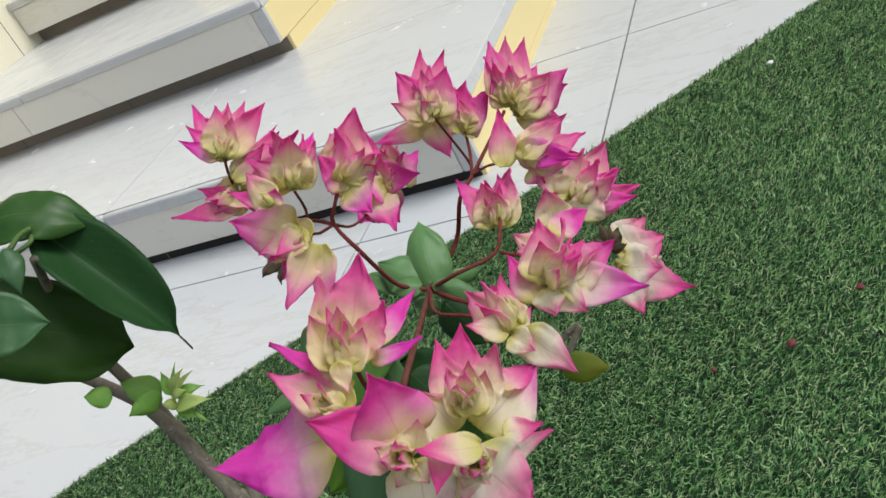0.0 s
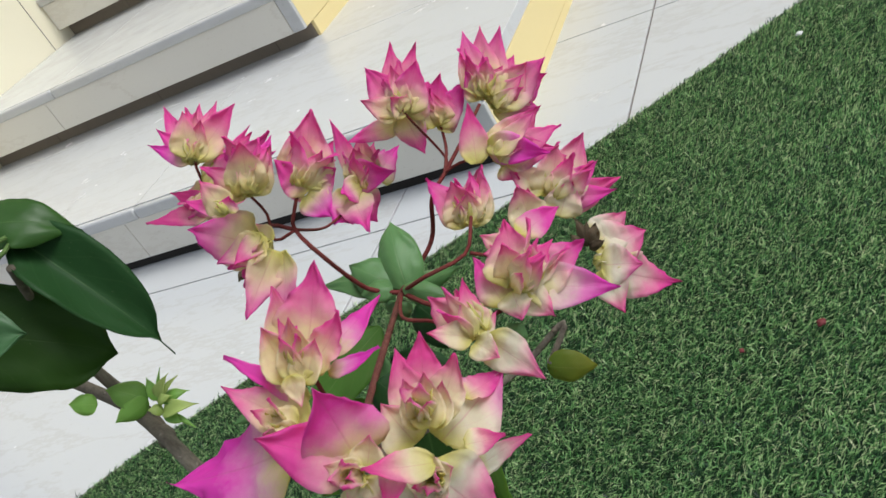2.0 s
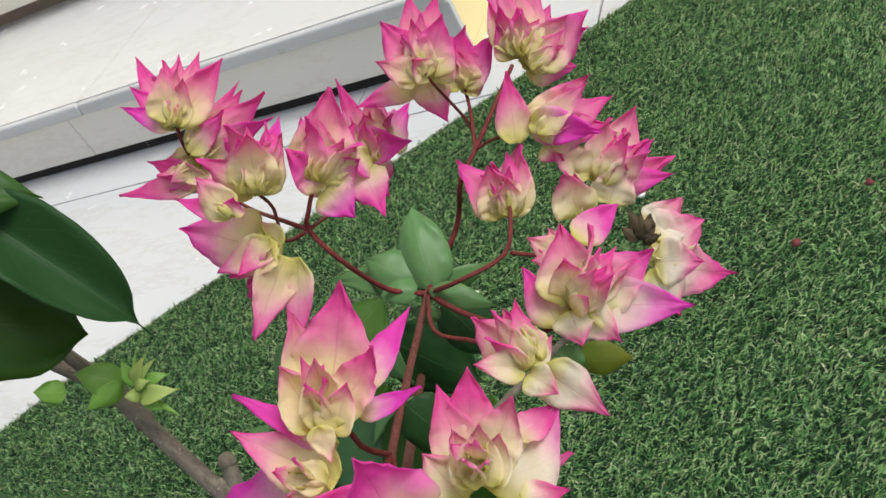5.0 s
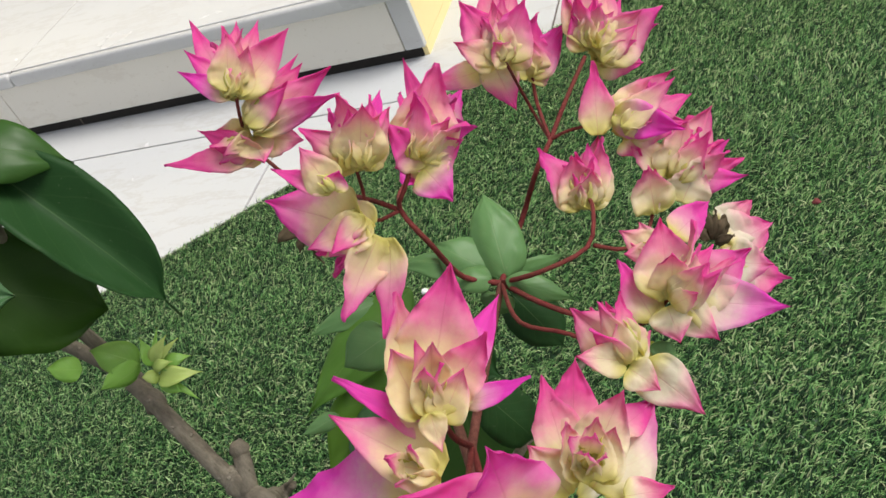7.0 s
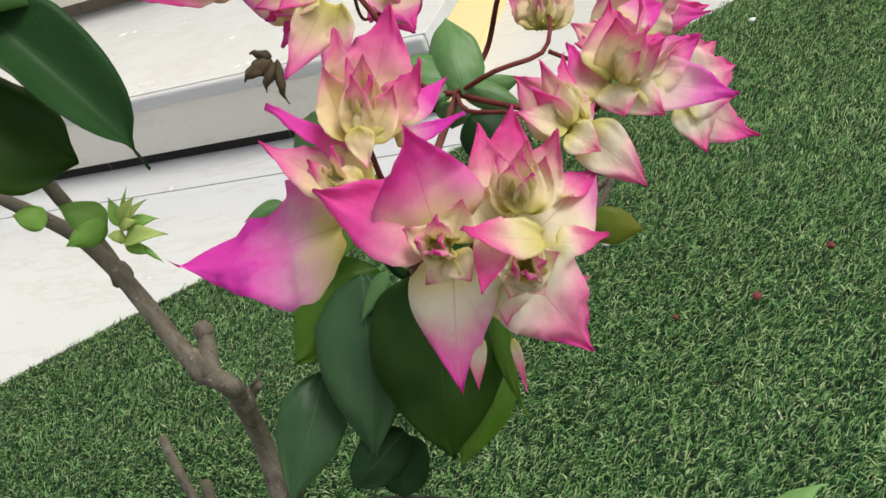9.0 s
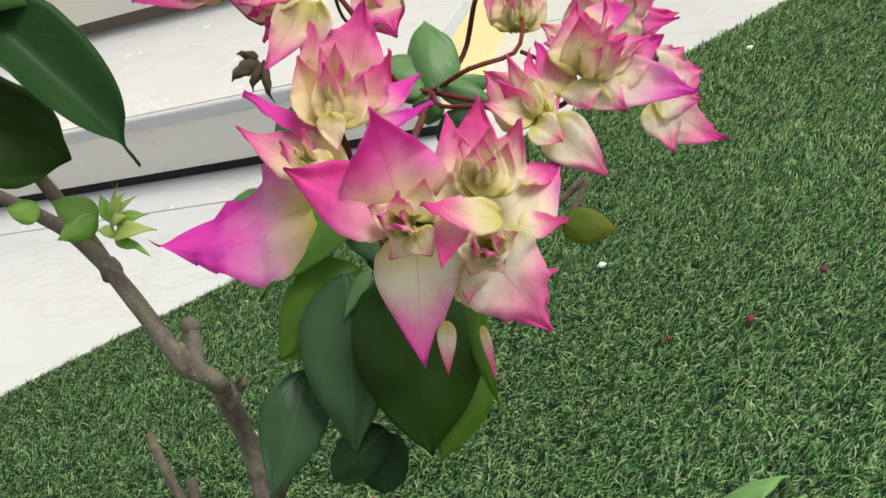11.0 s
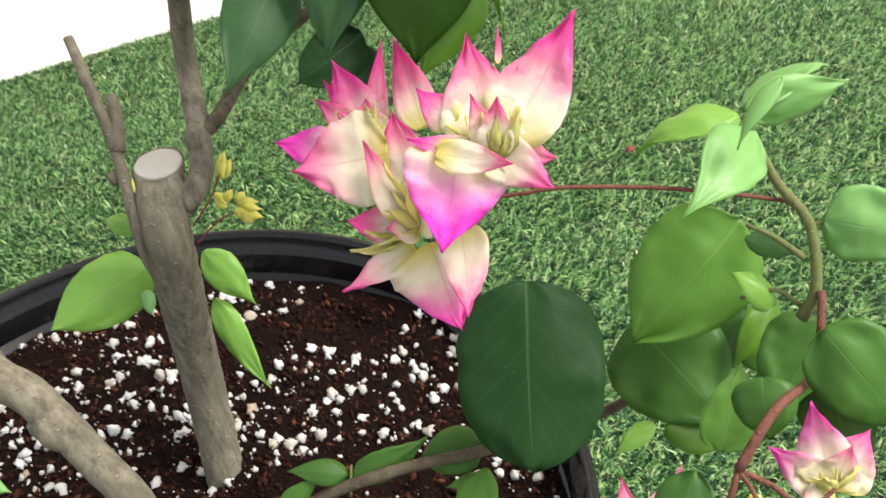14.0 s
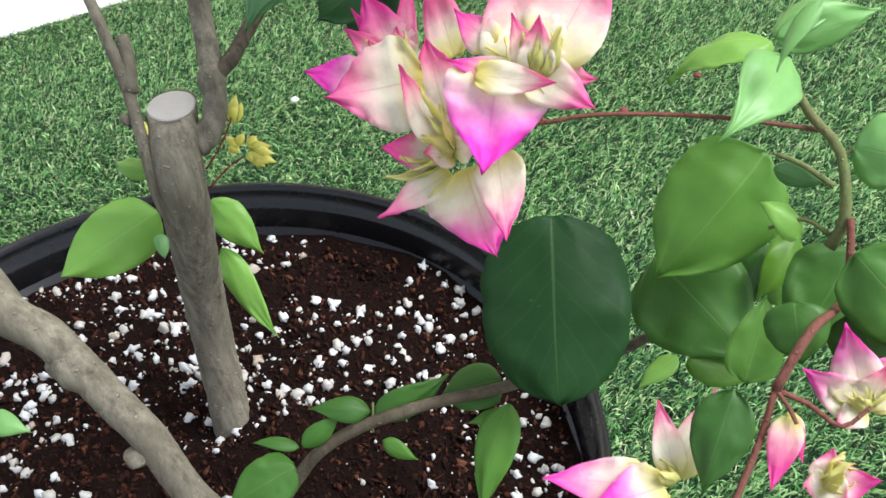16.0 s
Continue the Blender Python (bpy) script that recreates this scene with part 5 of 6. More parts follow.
bract(bloom, (0.2168, -0.0213, 0.6317), (0.2104, -0.0127, 0.6395), 0.0097, (0.4514, -0.3893, 0.8029), 0.40, 0.00, 0.12)
bract(bloom, (0.2187, -0.0231, 0.6307), (0.2311, -0.0281, 0.6173), 0.0099, (0.2407, -0.8168, 0.5243), 0.12, 0.10, 0.12)
bract(bloom, (0.2163, -0.0249, 0.6315), (0.2228, -0.0281, 0.6273), 0.0069, (0.1852, -0.6172, 0.7647), 0.35, 0.00, 0.12)
bract(bloom, (0.2171, -0.0230, 0.6316), (0.2206, -0.0150, 0.6322), 0.0045, (0.4349, -0.2499, 0.8651), 0.02, 0.00, 0.12)
bract(bloom, (0.2160, -0.0244, 0.6331), (0.2072, -0.0282, 0.6403), 0.0066, (0.6567, -0.5512, 0.5147), 0.10, 0.00, 0.12)
bloom = flower_core(plant, (0.1825, -0.0483, 0.6531), (0.3207, 0.0497, 0.9459), 0.75)
bract(bloom, (0.1802, -0.0437, 0.6501), (0.1877, -0.0260, 0.6693), 0.0175, (0.4039, -0.3966, 0.8244), 0.62, 0.05, 0.12, 0.14)
bract(bloom, (0.1805, -0.0458, 0.6506), (0.1767, -0.0323, 0.6688), 0.0140, (0.7856, -0.4751, 0.3964), 0.28, 0.00, 0.12, 0.22)
bract(bloom, (0.1829, -0.0471, 0.6506), (0.1950, -0.0370, 0.6596), 0.0114, (-0.0505, -0.6416, 0.7654), 0.72, 0.05, 0.12, 0.20)
bract(bloom, (0.1812, -0.0500, 0.6517), (0.1787, -0.0462, 0.6665), 0.0118, (0.8297, -0.5311, 0.1717), 0.10, 0.00, 0.12, 0.30)
bract(bloom, (0.1841, -0.0519, 0.6524), (0.1868, -0.0444, 0.6667), 0.0094, (0.4260, -0.8878, 0.1745), 0.12, 0.00, 0.12, 0.25)
bract(bloom, (0.1855, -0.0528, 0.6520), (0.1920, -0.0474, 0.6604), 0.0083, (-0.0114, -0.9409, 0.3384), 0.35, 0.00, 0.12, 0.25)
bract(bloom, (0.1847, -0.0404, 0.6494), (0.1872, -0.0098, 0.6436), 0.0088, (0.4710, -0.2058, 0.8578), 1.00, 0.60, 0.12, 0.05)
bract(bloom, (0.1866, -0.0450, 0.6470), (0.2007, -0.0391, 0.6467), 0.0053, (0.3823, -0.2326, 0.8943), 1.05, 0.90, 0.12, 0.05)
bract(bloom, (0.1822, -0.0515, 0.6450), (0.1635, -0.0485, 0.6615), 0.0064, (0.3565, -0.0976, 0.9292), 1.05, 0.55, 0.12, -0.05)
bract(bloom, (0.1849, -0.0542, 0.6562), (0.1854, -0.0579, 0.6487), 0.0055, (0.5259, -0.8309, 0.1819), 0.10, 0.00, 0.12, 0.10)
bloom = flower_core(plant, (0.1800, -0.0613, 0.6479), (0.0995, -0.3747, 0.9218), 0.60)
bract(bloom, (0.1795, -0.0640, 0.6407), (0.1387, -0.0666, 0.6357), 0.0269, (0.3516, -0.3528, 0.8671), 1.00, 0.70, 0.12, 0.05)
bract(bloom, (0.1844, -0.0592, 0.6437), (0.1632, -0.0549, 0.6583), 0.0126, (0.3007, -0.3207, 0.8982), 0.42, 0.15, 0.12, 0.22)
bract(bloom, (0.1850, -0.0617, 0.6474), (0.1759, -0.0624, 0.6533), 0.0076, (0.4462, -0.0712, 0.8921), 0.05, 0.00, 0.12, 0.25)
bract(bloom, (0.1857, -0.0636, 0.6460), (0.1779, -0.0664, 0.6498), 0.0065, (0.3689, -0.8585, 0.3562), 0.05, 0.00, 0.12, 0.25)
bloom = flower_core(plant, (0.2012, -0.0718, 0.6379), (0.3154, -0.7064, 0.6337), 0.70)
bract(bloom, (0.1989, -0.0672, 0.6366), (0.2001, -0.0655, 0.6608), 0.0205, (0.3628, -0.4712, 0.8040), 0.90, 0.40, 0.12, 0.05)
bract(bloom, (0.1997, -0.0684, 0.6381), (0.1814, -0.0721, 0.6542), 0.0166, (0.3133, -0.4600, 0.8308), 1.05, 0.15, 0.12, 0.05)
bract(bloom, (0.2014, -0.0689, 0.6342), (0.1960, -0.0770, 0.6079), 0.0163, (0.4548, -0.6363, 0.6231), 0.42, 0.40, 0.12, 0.10)
bract(bloom, (0.2025, -0.0726, 0.6376), (0.1969, -0.0744, 0.6449), 0.0073, (0.7088, -0.4680, 0.5278), 0.05, 0.00, 0.12, 0.25)
bract(bloom, (0.2028, -0.0731, 0.6367), (0.1990, -0.0780, 0.6345), 0.0068, (0.7088, -0.4680, 0.5278), 0.05, 0.00, 0.12, 0.25)
bract(bloom, (0.2034, -0.0727, 0.6369), (0.2068, -0.0763, 0.6329), 0.0067, (0.0623, -0.6509, 0.7566), 0.08, 0.00, 0.12, 0.25)
bract(bloom, (0.2028, -0.0699, 0.6375), (0.2063, -0.0659, 0.6443), 0.0083, (0.3618, -0.6962, 0.6200), 0.18, 0.00, 0.12, 0.20)
bract(bloom, (0.2127, -0.0708, 0.6400), (0.2093, -0.0794, 0.6323), 0.0066, (0.3065, -0.7707, 0.5587), 0.80, 0.00, 0.12, 0.12)
bloom = flower_core(plant, (0.2104, -0.0510, 0.6339), (0.3704, -0.1658, 0.9140), 0.75)
bract(bloom, (0.2060, -0.0438, 0.6304), (0.2077, -0.0310, 0.6434), 0.0113, (0.4074, -0.4362, 0.8024), 0.95, 0.00, 0.12, 0.10)
bract(bloom, (0.2051, -0.0482, 0.6286), (0.2020, -0.0363, 0.6441), 0.0112, (0.5909, -0.4529, 0.6676), 0.72, 0.00, 0.12, 0.14)
bract(bloom, (0.2092, -0.0476, 0.6282), (0.2177, -0.0360, 0.6383), 0.0115, (0.1631, -0.6056, 0.7789), 0.36, 0.00, 0.12, 0.18)
bract(bloom, (0.2081, -0.0490, 0.6214), (0.2202, -0.0253, 0.6214), 0.0199, (0.3140, -0.5005, 0.8068), 0.34, 0.45, 0.12, 0.08)
bract(bloom, (0.2122, -0.0371, 0.6240), (0.2205, -0.0255, 0.6207), 0.0076, (0.2898, -0.2570, 0.9219), 0.95, 0.15, 0.12, 0.05)
bract(bloom, (0.2087, -0.0525, 0.6311), (0.2081, -0.0474, 0.6427), 0.0089, (0.7347, -0.5796, 0.3527), 0.18, 0.00, 0.12, 0.28)
bract(bloom, (0.2114, -0.0537, 0.6312), (0.2140, -0.0463, 0.6435), 0.0086, (0.3867, -0.8058, 0.4485), 0.20, 0.00, 0.12, 0.26)
bract(bloom, (0.2120, -0.0527, 0.6303), (0.2169, -0.0455, 0.6386), 0.0087, (-0.0052, -0.7889, 0.6146), 0.20, 0.00, 0.12, 0.28)
bract(bloom, (0.2055, -0.0543, 0.6273), (0.1994, -0.0498, 0.6383), 0.0136, (0.5909, -0.4529, 0.6676), 0.18, 0.00, 0.12, 0.10)
bract(bloom, (0.2192, -0.0684, 0.6347), (0.2105, -0.0780, 0.6466), 0.0077, (0.4039, -0.3966, 0.8244), 0.66, 0.00, 0.12, 0.15)
bloom = flower_core(plant, (0.2127, -0.0647, 0.6260), (0.4523, -0.6706, 0.5879), 0.70)
bract(bloom, (0.2100, -0.0614, 0.6251), (0.2195, -0.0616, 0.6007), 0.0193, (0.4523, -0.6706, 0.5879), 0.60, 0.10, 0.12, 0.10)
bract(bloom, (0.2151, -0.0508, 0.6212), (0.2249, -0.0473, 0.6188), 0.0071, (0.4871, -0.3080, 0.8172), 0.70, 0.00, 0.12, 0.12)
bract(bloom, (0.2091, -0.0635, 0.6247), (0.2060, -0.0679, 0.6151), 0.0088, (0.4878, -0.7194, 0.4945), 0.10, 0.00, 0.12, 0.12)
bract(bloom, (0.2121, -0.0652, 0.6258), (0.2202, -0.0643, 0.6284), 0.0083, (0.0575, -0.6881, 0.7233), -0.05, 0.00, 0.12, 0.30)
bract(bloom, (0.2121, -0.0652, 0.6258), (0.2156, -0.0632, 0.6335), 0.0076, (0.2970, -0.9158, 0.2705), 0.00, 0.00, 0.12, 0.30)
bract(bloom, (0.2121, -0.0652, 0.6258), (0.2084, -0.0672, 0.6333), 0.0076, (0.7203, -0.6383, 0.2716), -0.05, 0.00, 0.12, 0.30)
bract(bloom, (0.2122, -0.0649, 0.6262), (0.2101, -0.0714, 0.6242), 0.0070, (0.5805, -0.3762, 0.7222), -0.05, 0.00, 0.12, 0.28)
bract(bloom, (0.2127, -0.0647, 0.6260), (0.2164, -0.0693, 0.6224), 0.0070, (0.2179, -0.4787, 0.8505), -0.02, 0.00, 0.12, 0.28)
bloom = flower_core(plant, (0.1885, -0.0362, 0.5955), (0.1847, 0.2701, -0.9450), 0.50)
bract(bloom, (0.1845, -0.0408, 0.5894), (0.1823, -0.0467, 0.5758), 0.0042, (0.3466, -0.8801, 0.3246), 0.45, 0.00, 0.12)
bract(bloom, (0.1916, -0.0372, 0.5840), (0.1899, -0.0371, 0.5647), 0.0023, (0.3206, -0.9467, -0.0303), 0.70, 0.00, 0.12)
bract(bloom, (0.1946, -0.0304, 0.5887), (0.2062, -0.0107, 0.5803), 0.0068, (0.8784, -0.4265, 0.2155), 0.40, 0.00, 0.12)
bract(bloom, (0.1954, -0.0325, 0.5861), (0.1929, -0.0252, 0.5737), 0.0032, (0.2922, -0.7956, -0.5306), 0.60, 0.00, 0.12)
bloom = flower_core(plant, (0.1803, -0.0906, 0.5241), (-0.1382, 0.5349, 0.8335), 1.10)
bract(bloom, (0.1817, -0.0878, 0.5266), (0.1947, -0.0652, 0.5469), 0.0159, (-0.0157, -0.6626, 0.7488), 0.65, 0.10, 0.12)
bract(bloom, (0.1782, -0.0886, 0.5259), (0.1707, -0.0707, 0.5441), 0.0165, (0.2518, -0.6376, 0.7281), 0.50, 0.00, 0.12)
bract(bloom, (0.1784, -0.0745, 0.5392), (0.1770, -0.0655, 0.5436), 0.0014, (0.0501, -0.4272, 0.9028), 1.05, 0.00, 0.12)
bract(bloom, (0.1700, -0.0864, 0.5302), (0.1604, -0.0809, 0.5360), 0.0076, (0.0182, -0.7169, 0.6969), 0.75, 0.20, 0.12)
bract(bloom, (0.1755, -0.0910, 0.5260), (0.1605, -0.0934, 0.5304), 0.0057, (0.2911, -0.7529, 0.5902), 0.70, 0.30, 0.12)
bract(bloom, (0.1719, -0.0889, 0.5279), (0.1703, -0.1089, 0.5113), 0.0206, (0.3227, -0.5996, 0.7323), 0.80, 0.90, 0.12)
bract(bloom, (0.1784, -0.0899, 0.5269), (0.1938, -0.0960, 0.5211), 0.0100, (-0.1153, -0.8161, 0.5662), 0.45, 0.10, 0.12)
bract(bloom, (0.1799, -0.0886, 0.5259), (0.1932, -0.0873, 0.5229), 0.0088, (0.2079, -0.7685, 0.6051), 0.15, 0.00, 0.12)
bract(bloom, (0.1804, -0.0901, 0.5244), (0.1826, -0.0725, 0.5364), 0.0114, (0.1387, -0.5698, 0.8100), 0.12, 0.00, 0.12)
bract(bloom, (0.1797, -0.0917, 0.5258), (0.1745, -0.0872, 0.5392), 0.0062, (0.2205, -0.8950, 0.3878), 0.10, 0.00, 0.12)
bract(bloom, (0.1800, -0.0924, 0.5263), (0.1809, -0.0894, 0.5397), 0.0073, (0.0867, -0.9745, 0.2070), 0.00, 0.00, 0.12)
bract(bloom, (0.1670, -0.0942, 0.5276), (0.1862, -0.0985, 0.5290), 0.0068, (-0.2146, -0.7313, 0.6474), 0.10, 0.00, 0.12)
bloom = flower_core(plant, (0.1599, -0.0922, 0.5044), (-0.9133, -0.1308, 0.3858), 1.10)
bract(bloom, (0.1576, -0.0870, 0.5080), (0.1496, -0.0696, 0.5216), 0.0165, (0.1248, -0.5742, 0.8091), 0.45, 0.00, 0.12)
bract(bloom, (0.1510, -0.0807, 0.5173), (0.1272, -0.0859, 0.5145), 0.0205, (0.0854, -0.7491, 0.6569), 0.40, 0.10, 0.12)
bract(bloom, (0.1578, -0.0930, 0.5061), (0.1462, -0.0844, 0.5232), 0.0076, (0.4105, -0.6708, 0.6176), 0.30, 0.00, 0.12)
bract(bloom, (0.1559, -0.0921, 0.5043), (0.1413, -0.0920, 0.5048), 0.0087, (0.0176, -0.7180, 0.6958), 0.70, 0.00, 0.12)
bract(bloom, (0.1593, -0.0954, 0.5013), (0.1428, -0.1059, 0.4944), 0.0075, (-0.0415, -0.5006, 0.8647), 0.40, 0.10, 0.12)
bract(bloom, (0.1628, -0.0942, 0.5014), (0.1700, -0.1015, 0.4807), 0.0207, (0.3046, -0.8490, 0.4317), 0.52, 0.45, 0.12)
bract(bloom, (0.1699, -0.0900, 0.5047), (0.1755, -0.1104, 0.4929), 0.0106, (0.0775, -0.4823, 0.8726), 0.45, 0.10, 0.12)
bract(bloom, (0.1594, -0.0916, 0.5064), (0.1653, -0.0840, 0.5160), 0.0080, (0.1236, -0.8152, 0.5658), 0.15, 0.00, 0.12)
bract(bloom, (0.1597, -0.0925, 0.5046), (0.1544, -0.0999, 0.5095), 0.0066, (0.8311, -0.2700, 0.4862), 0.00, 0.00, 0.12)
bract(bloom, (0.1601, -0.0924, 0.5046), (0.1661, -0.0975, 0.5121), 0.0061, (-0.7325, -0.6666, 0.1383), 0.00, 0.00, 0.12)
bloom = flower_core(plant, (0.1401, -0.0632, 0.5081), (-0.5330, 0.5219, 0.6660), 0.90)
bract(bloom, (0.1304, -0.0665, 0.5072), (0.1148, -0.0676, 0.5098), 0.0104, (0.1603, -0.7594, 0.6306), 0.95, 0.70, 0.12)
bract(bloom, (0.1397, -0.0628, 0.5086), (0.1270, -0.0468, 0.5225), 0.0134, (0.1104, -0.6025, 0.7905), 0.70, 0.20, 0.12)
bract(bloom, (0.1401, -0.0626, 0.5087), (0.1390, -0.0409, 0.5257), 0.0060, (0.2479, -0.5911, 0.7676), 0.80, 0.00, 0.12)
bract(bloom, (0.1535, -0.0585, 0.5102), (0.1463, -0.0503, 0.5326), 0.0096, (0.2681, -0.8743, 0.4047), 0.75, 0.00, 0.12)
bract(bloom, (0.1396, -0.0630, 0.5084), (0.1232, -0.0561, 0.5167), 0.0083, (0.0666, -0.6979, 0.7131), 0.45, 0.00, 0.12)
bract(bloom, (0.1396, -0.0628, 0.5084), (0.1238, -0.0492, 0.5179), 0.0066, (-0.0090, -0.5776, 0.8163), 0.70, 0.10, 0.12)
bract(bloom, (0.1401, -0.0631, 0.5084), (0.1382, -0.0570, 0.5180), 0.0103, (0.2607, -0.7922, 0.5518), 0.40, 0.10, 0.12)
bract(bloom, (0.1399, -0.0632, 0.5084), (0.1322, -0.0632, 0.5175), 0.0103, (0.4581, -0.7950, 0.3976), 0.05, 0.00, 0.12)
bloom = flower_core(plant, (0.2581, -0.1197, 0.4581), (-0.2915, 0.5240, 0.8003), 1.00)
bract(bloom, (0.2579, -0.1194, 0.4585), (0.2524, -0.1072, 0.4734), 0.0111, (-0.1462, -0.7902, 0.5951), 0.60, 0.40, 0.12)
bract(bloom, (0.2576, -0.1196, 0.4583), (0.2439, -0.1159, 0.4653), 0.0086, (0.1158, -0.7634, 0.6355), 0.60, 0.40, 0.12)
bract(bloom, (0.2583, -0.1194, 0.4583), (0.2664, -0.1072, 0.4657), 0.0112, (-0.0982, -0.4707, 0.8768), 0.50, 0.20, 0.12)
bract(bloom, (0.2582, -0.1196, 0.4584), (0.2614, -0.1150, 0.4680), 0.0085, (-0.3233, -0.8091, 0.4907), 0.10, 0.00, 0.12)
bract(bloom, (0.2579, -0.1199, 0.4581), (0.2512, -0.1264, 0.4592), 0.0059, (0.3588, -0.2185, 0.9075), 0.30, 0.00, 0.12)
bloom = flower_core(plant, (0.2406, -0.1287, 0.4653), (-0.0460, -0.8878, -0.4579), 0.40)
bract(bloom, (0.2405, -0.1305, 0.4658), (0.2365, -0.1449, 0.4583), 0.0064, (-0.0930, -0.4419, 0.8922), 0.95, 0.00, 0.12)
bract(bloom, (0.2407, -0.1289, 0.4651), (0.2433, -0.1376, 0.4593), 0.0037, (-0.1570, -0.5805, 0.7989), 0.90, 0.00, 0.12)
bloom = flower_core(plant, (0.2169, -0.1417, 0.4531), (-0.7760, 0.2361, 0.5848), 0.80)
bract(bloom, (0.2171, -0.1411, 0.4534), (0.2250, -0.1213, 0.4632), 0.0078, (0.0115, -0.4494, 0.8933), 0.40, 0.00, 0.12)
bract(bloom, (0.2167, -0.1413, 0.4534), (0.2118, -0.1281, 0.4647), 0.0067, (-0.0081, -0.6527, 0.7576), 0.15, 0.00, 0.12)
bract(bloom, (0.2118, -0.1443, 0.4536), (0.1877, -0.1499, 0.4597), 0.0101, (0.3234, -0.5171, 0.7925), 0.65, 0.40, 0.12)
bract(bloom, (0.2146, -0.1444, 0.4541), (0.1996, -0.1543, 0.4571), 0.0112, (0.4007, -0.3480, 0.8476), 0.80, 0.70, 0.12)
bloom = flower_core(plant, (0.2485, -0.1399, 0.4552), (0.8318, 0.1657, 0.5297), 1.00)
bract(bloom, (0.2486, -0.1397, 0.4553), (0.2501, -0.1326, 0.4595), 0.0069, (-0.1561, -0.4761, 0.8654), 0.50, 0.10, 0.12)
bract(bloom, (0.2488, -0.1398, 0.4553), (0.2597, -0.1384, 0.4577), 0.0074, (-0.1058, -0.5613, 0.8208), 0.80, 0.10, 0.12)
bract(bloom, (0.2484, -0.1399, 0.4552), (0.2437, -0.1409, 0.4557), 0.0062, (0.1920, -0.5292, 0.8265), 0.40, 0.00, 0.12)
bract(bloom, (0.2486, -0.1400, 0.4552), (0.2526, -0.1453, 0.4557), 0.0073, (-0.4538, -0.2752, 0.8475), 0.40, 0.00, 0.12)
# withered bits and buds
leaf(plant, (0.1189, 0.0289, 0.6417), (0.1095, 0.0243, 0.6385), 0.0050, (0.1256, -0.7251, 0.6771), "dry", 0.20, 0.60)
leaf(plant, (0.1196, 0.0286, 0.6408), (0.1152, 0.0240, 0.6337), 0.0039, (0.0515, -0.8491, 0.5258), "dry", 0.20, 0.60)
leaf(plant, (0.1204, 0.0293, 0.6412), (0.1210, 0.0237, 0.6289), 0.0035, (0.0215, -0.9066, 0.4215), "dry", 0.20, 0.60)
leaf(plant, (0.1190, 0.0294, 0.6423), (0.1119, 0.0299, 0.6446), 0.0035, (0.2274, -0.5025, 0.8341), "dry", 0.20, 0.60)
leaf(plant, (0.1171, 0.0270, 0.6403), (0.1121, 0.0270, 0.6403), 0.0042, (0.0039, -0.6187, 0.7856), "dry", 0.20, 0.60)
leaf(plant, (0.2307, 0.0349, 0.6127), (0.2288, 0.0384, 0.6212), 0.0039, (0.6439, -0.6435, 0.4139), "dry", 0.20, 0.60)
leaf(plant, (0.2310, 0.0345, 0.6120), (0.2348, 0.0383, 0.6172), 0.0046, (0.4650, -0.8399, 0.2799), "dry", 0.20, 0.60)
leaf(plant, (0.2303, 0.0343, 0.6122), (0.2322, 0.0387, 0.6193), 0.0035, (0.5519, -0.7652, 0.3314), "dry", 0.20, 0.60)
leaf(plant, (0.2310, 0.0339, 0.6114), (0.2363, 0.0351, 0.6127), 0.0035, (0.1628, -0.9647, 0.2072), "dry", 0.20, 0.60)
leaf(plant, (0.2296, 0.0341, 0.6125), (0.2268, 0.0344, 0.6179), 0.0035, (0.7478, -0.5142, 0.4201), "dry", 0.20, 0.60)
leaf(plant, (0.0362, 0.0223, 0.4277), (0.0367, 0.0320, 0.4350), 0.0046, (0.4557, -0.5468, 0.7024), "bud", 0.20, 0.40)
leaf(plant, (0.0378, 0.0221, 0.4271), (0.0355, 0.0298, 0.4345), 0.0042, (0.3858, -0.5793, 0.7180), "bud", 0.20, 0.40)
leaf(plant, (0.0389, 0.0228, 0.4275), (0.0388, 0.0310, 0.4317), 0.0032, (0.4605, -0.4038, 0.7905), "bud", 0.20, 0.40)
leaf(plant, (0.0397, 0.0156, 0.4194), (0.0335, 0.0203, 0.4219), 0.0042, (-0.0061, -0.4794, 0.8775), "bud", 0.20, 0.40)
leaf(plant, (0.0392, 0.0161, 0.4202), (0.0411, 0.0217, 0.4225), 0.0037, (0.5405, -0.4763, 0.6935), "bud", 0.20, 0.40)
leaf(plant, (0.0363, 0.0149, 0.4198), (0.0400, 0.0164, 0.4172), 0.0037, (0.5880, -0.6675, 0.4568), "bud", 0.20, 0.40)
leaf(plant, (0.0443, 0.0150, 0.4173), (0.0547, 0.0180, 0.4111), 0.0051, (0.5037, -0.6974, 0.5098), "bud", 0.20, 0.40)
leaf(plant, (0.0442, 0.0166, 0.4190), (0.0527, 0.0207, 0.4177), 0.0051, (0.4319, -0.7135, 0.5517), "bud", 0.20, 0.40)
leaf(plant, (0.0455, 0.0148, 0.4167), (0.0507, 0.0142, 0.4114), 0.0046, (0.4520, -0.7246, 0.5202), "bud", 0.20, 0.40)
leaf(plant, (0.0441, 0.0172, 0.4197), (0.0463, 0.0222, 0.4213), 0.0042, (0.5648, -0.4719, 0.6770), "bud", 0.20, 0.40)
leaf(plant, (0.0465, 0.0166, 0.4183), (0.0551, 0.0165, 0.4169), 0.0041, (0.0957, -0.7605, 0.6423), "bud", 0.20, 0.40)
leaf(plant, (0.0443, 0.0153, 0.4176), (0.0469, 0.0135, 0.4134), 0.0037, (0.4140, -0.7202, 0.5567), "bud", 0.20, 0.40)
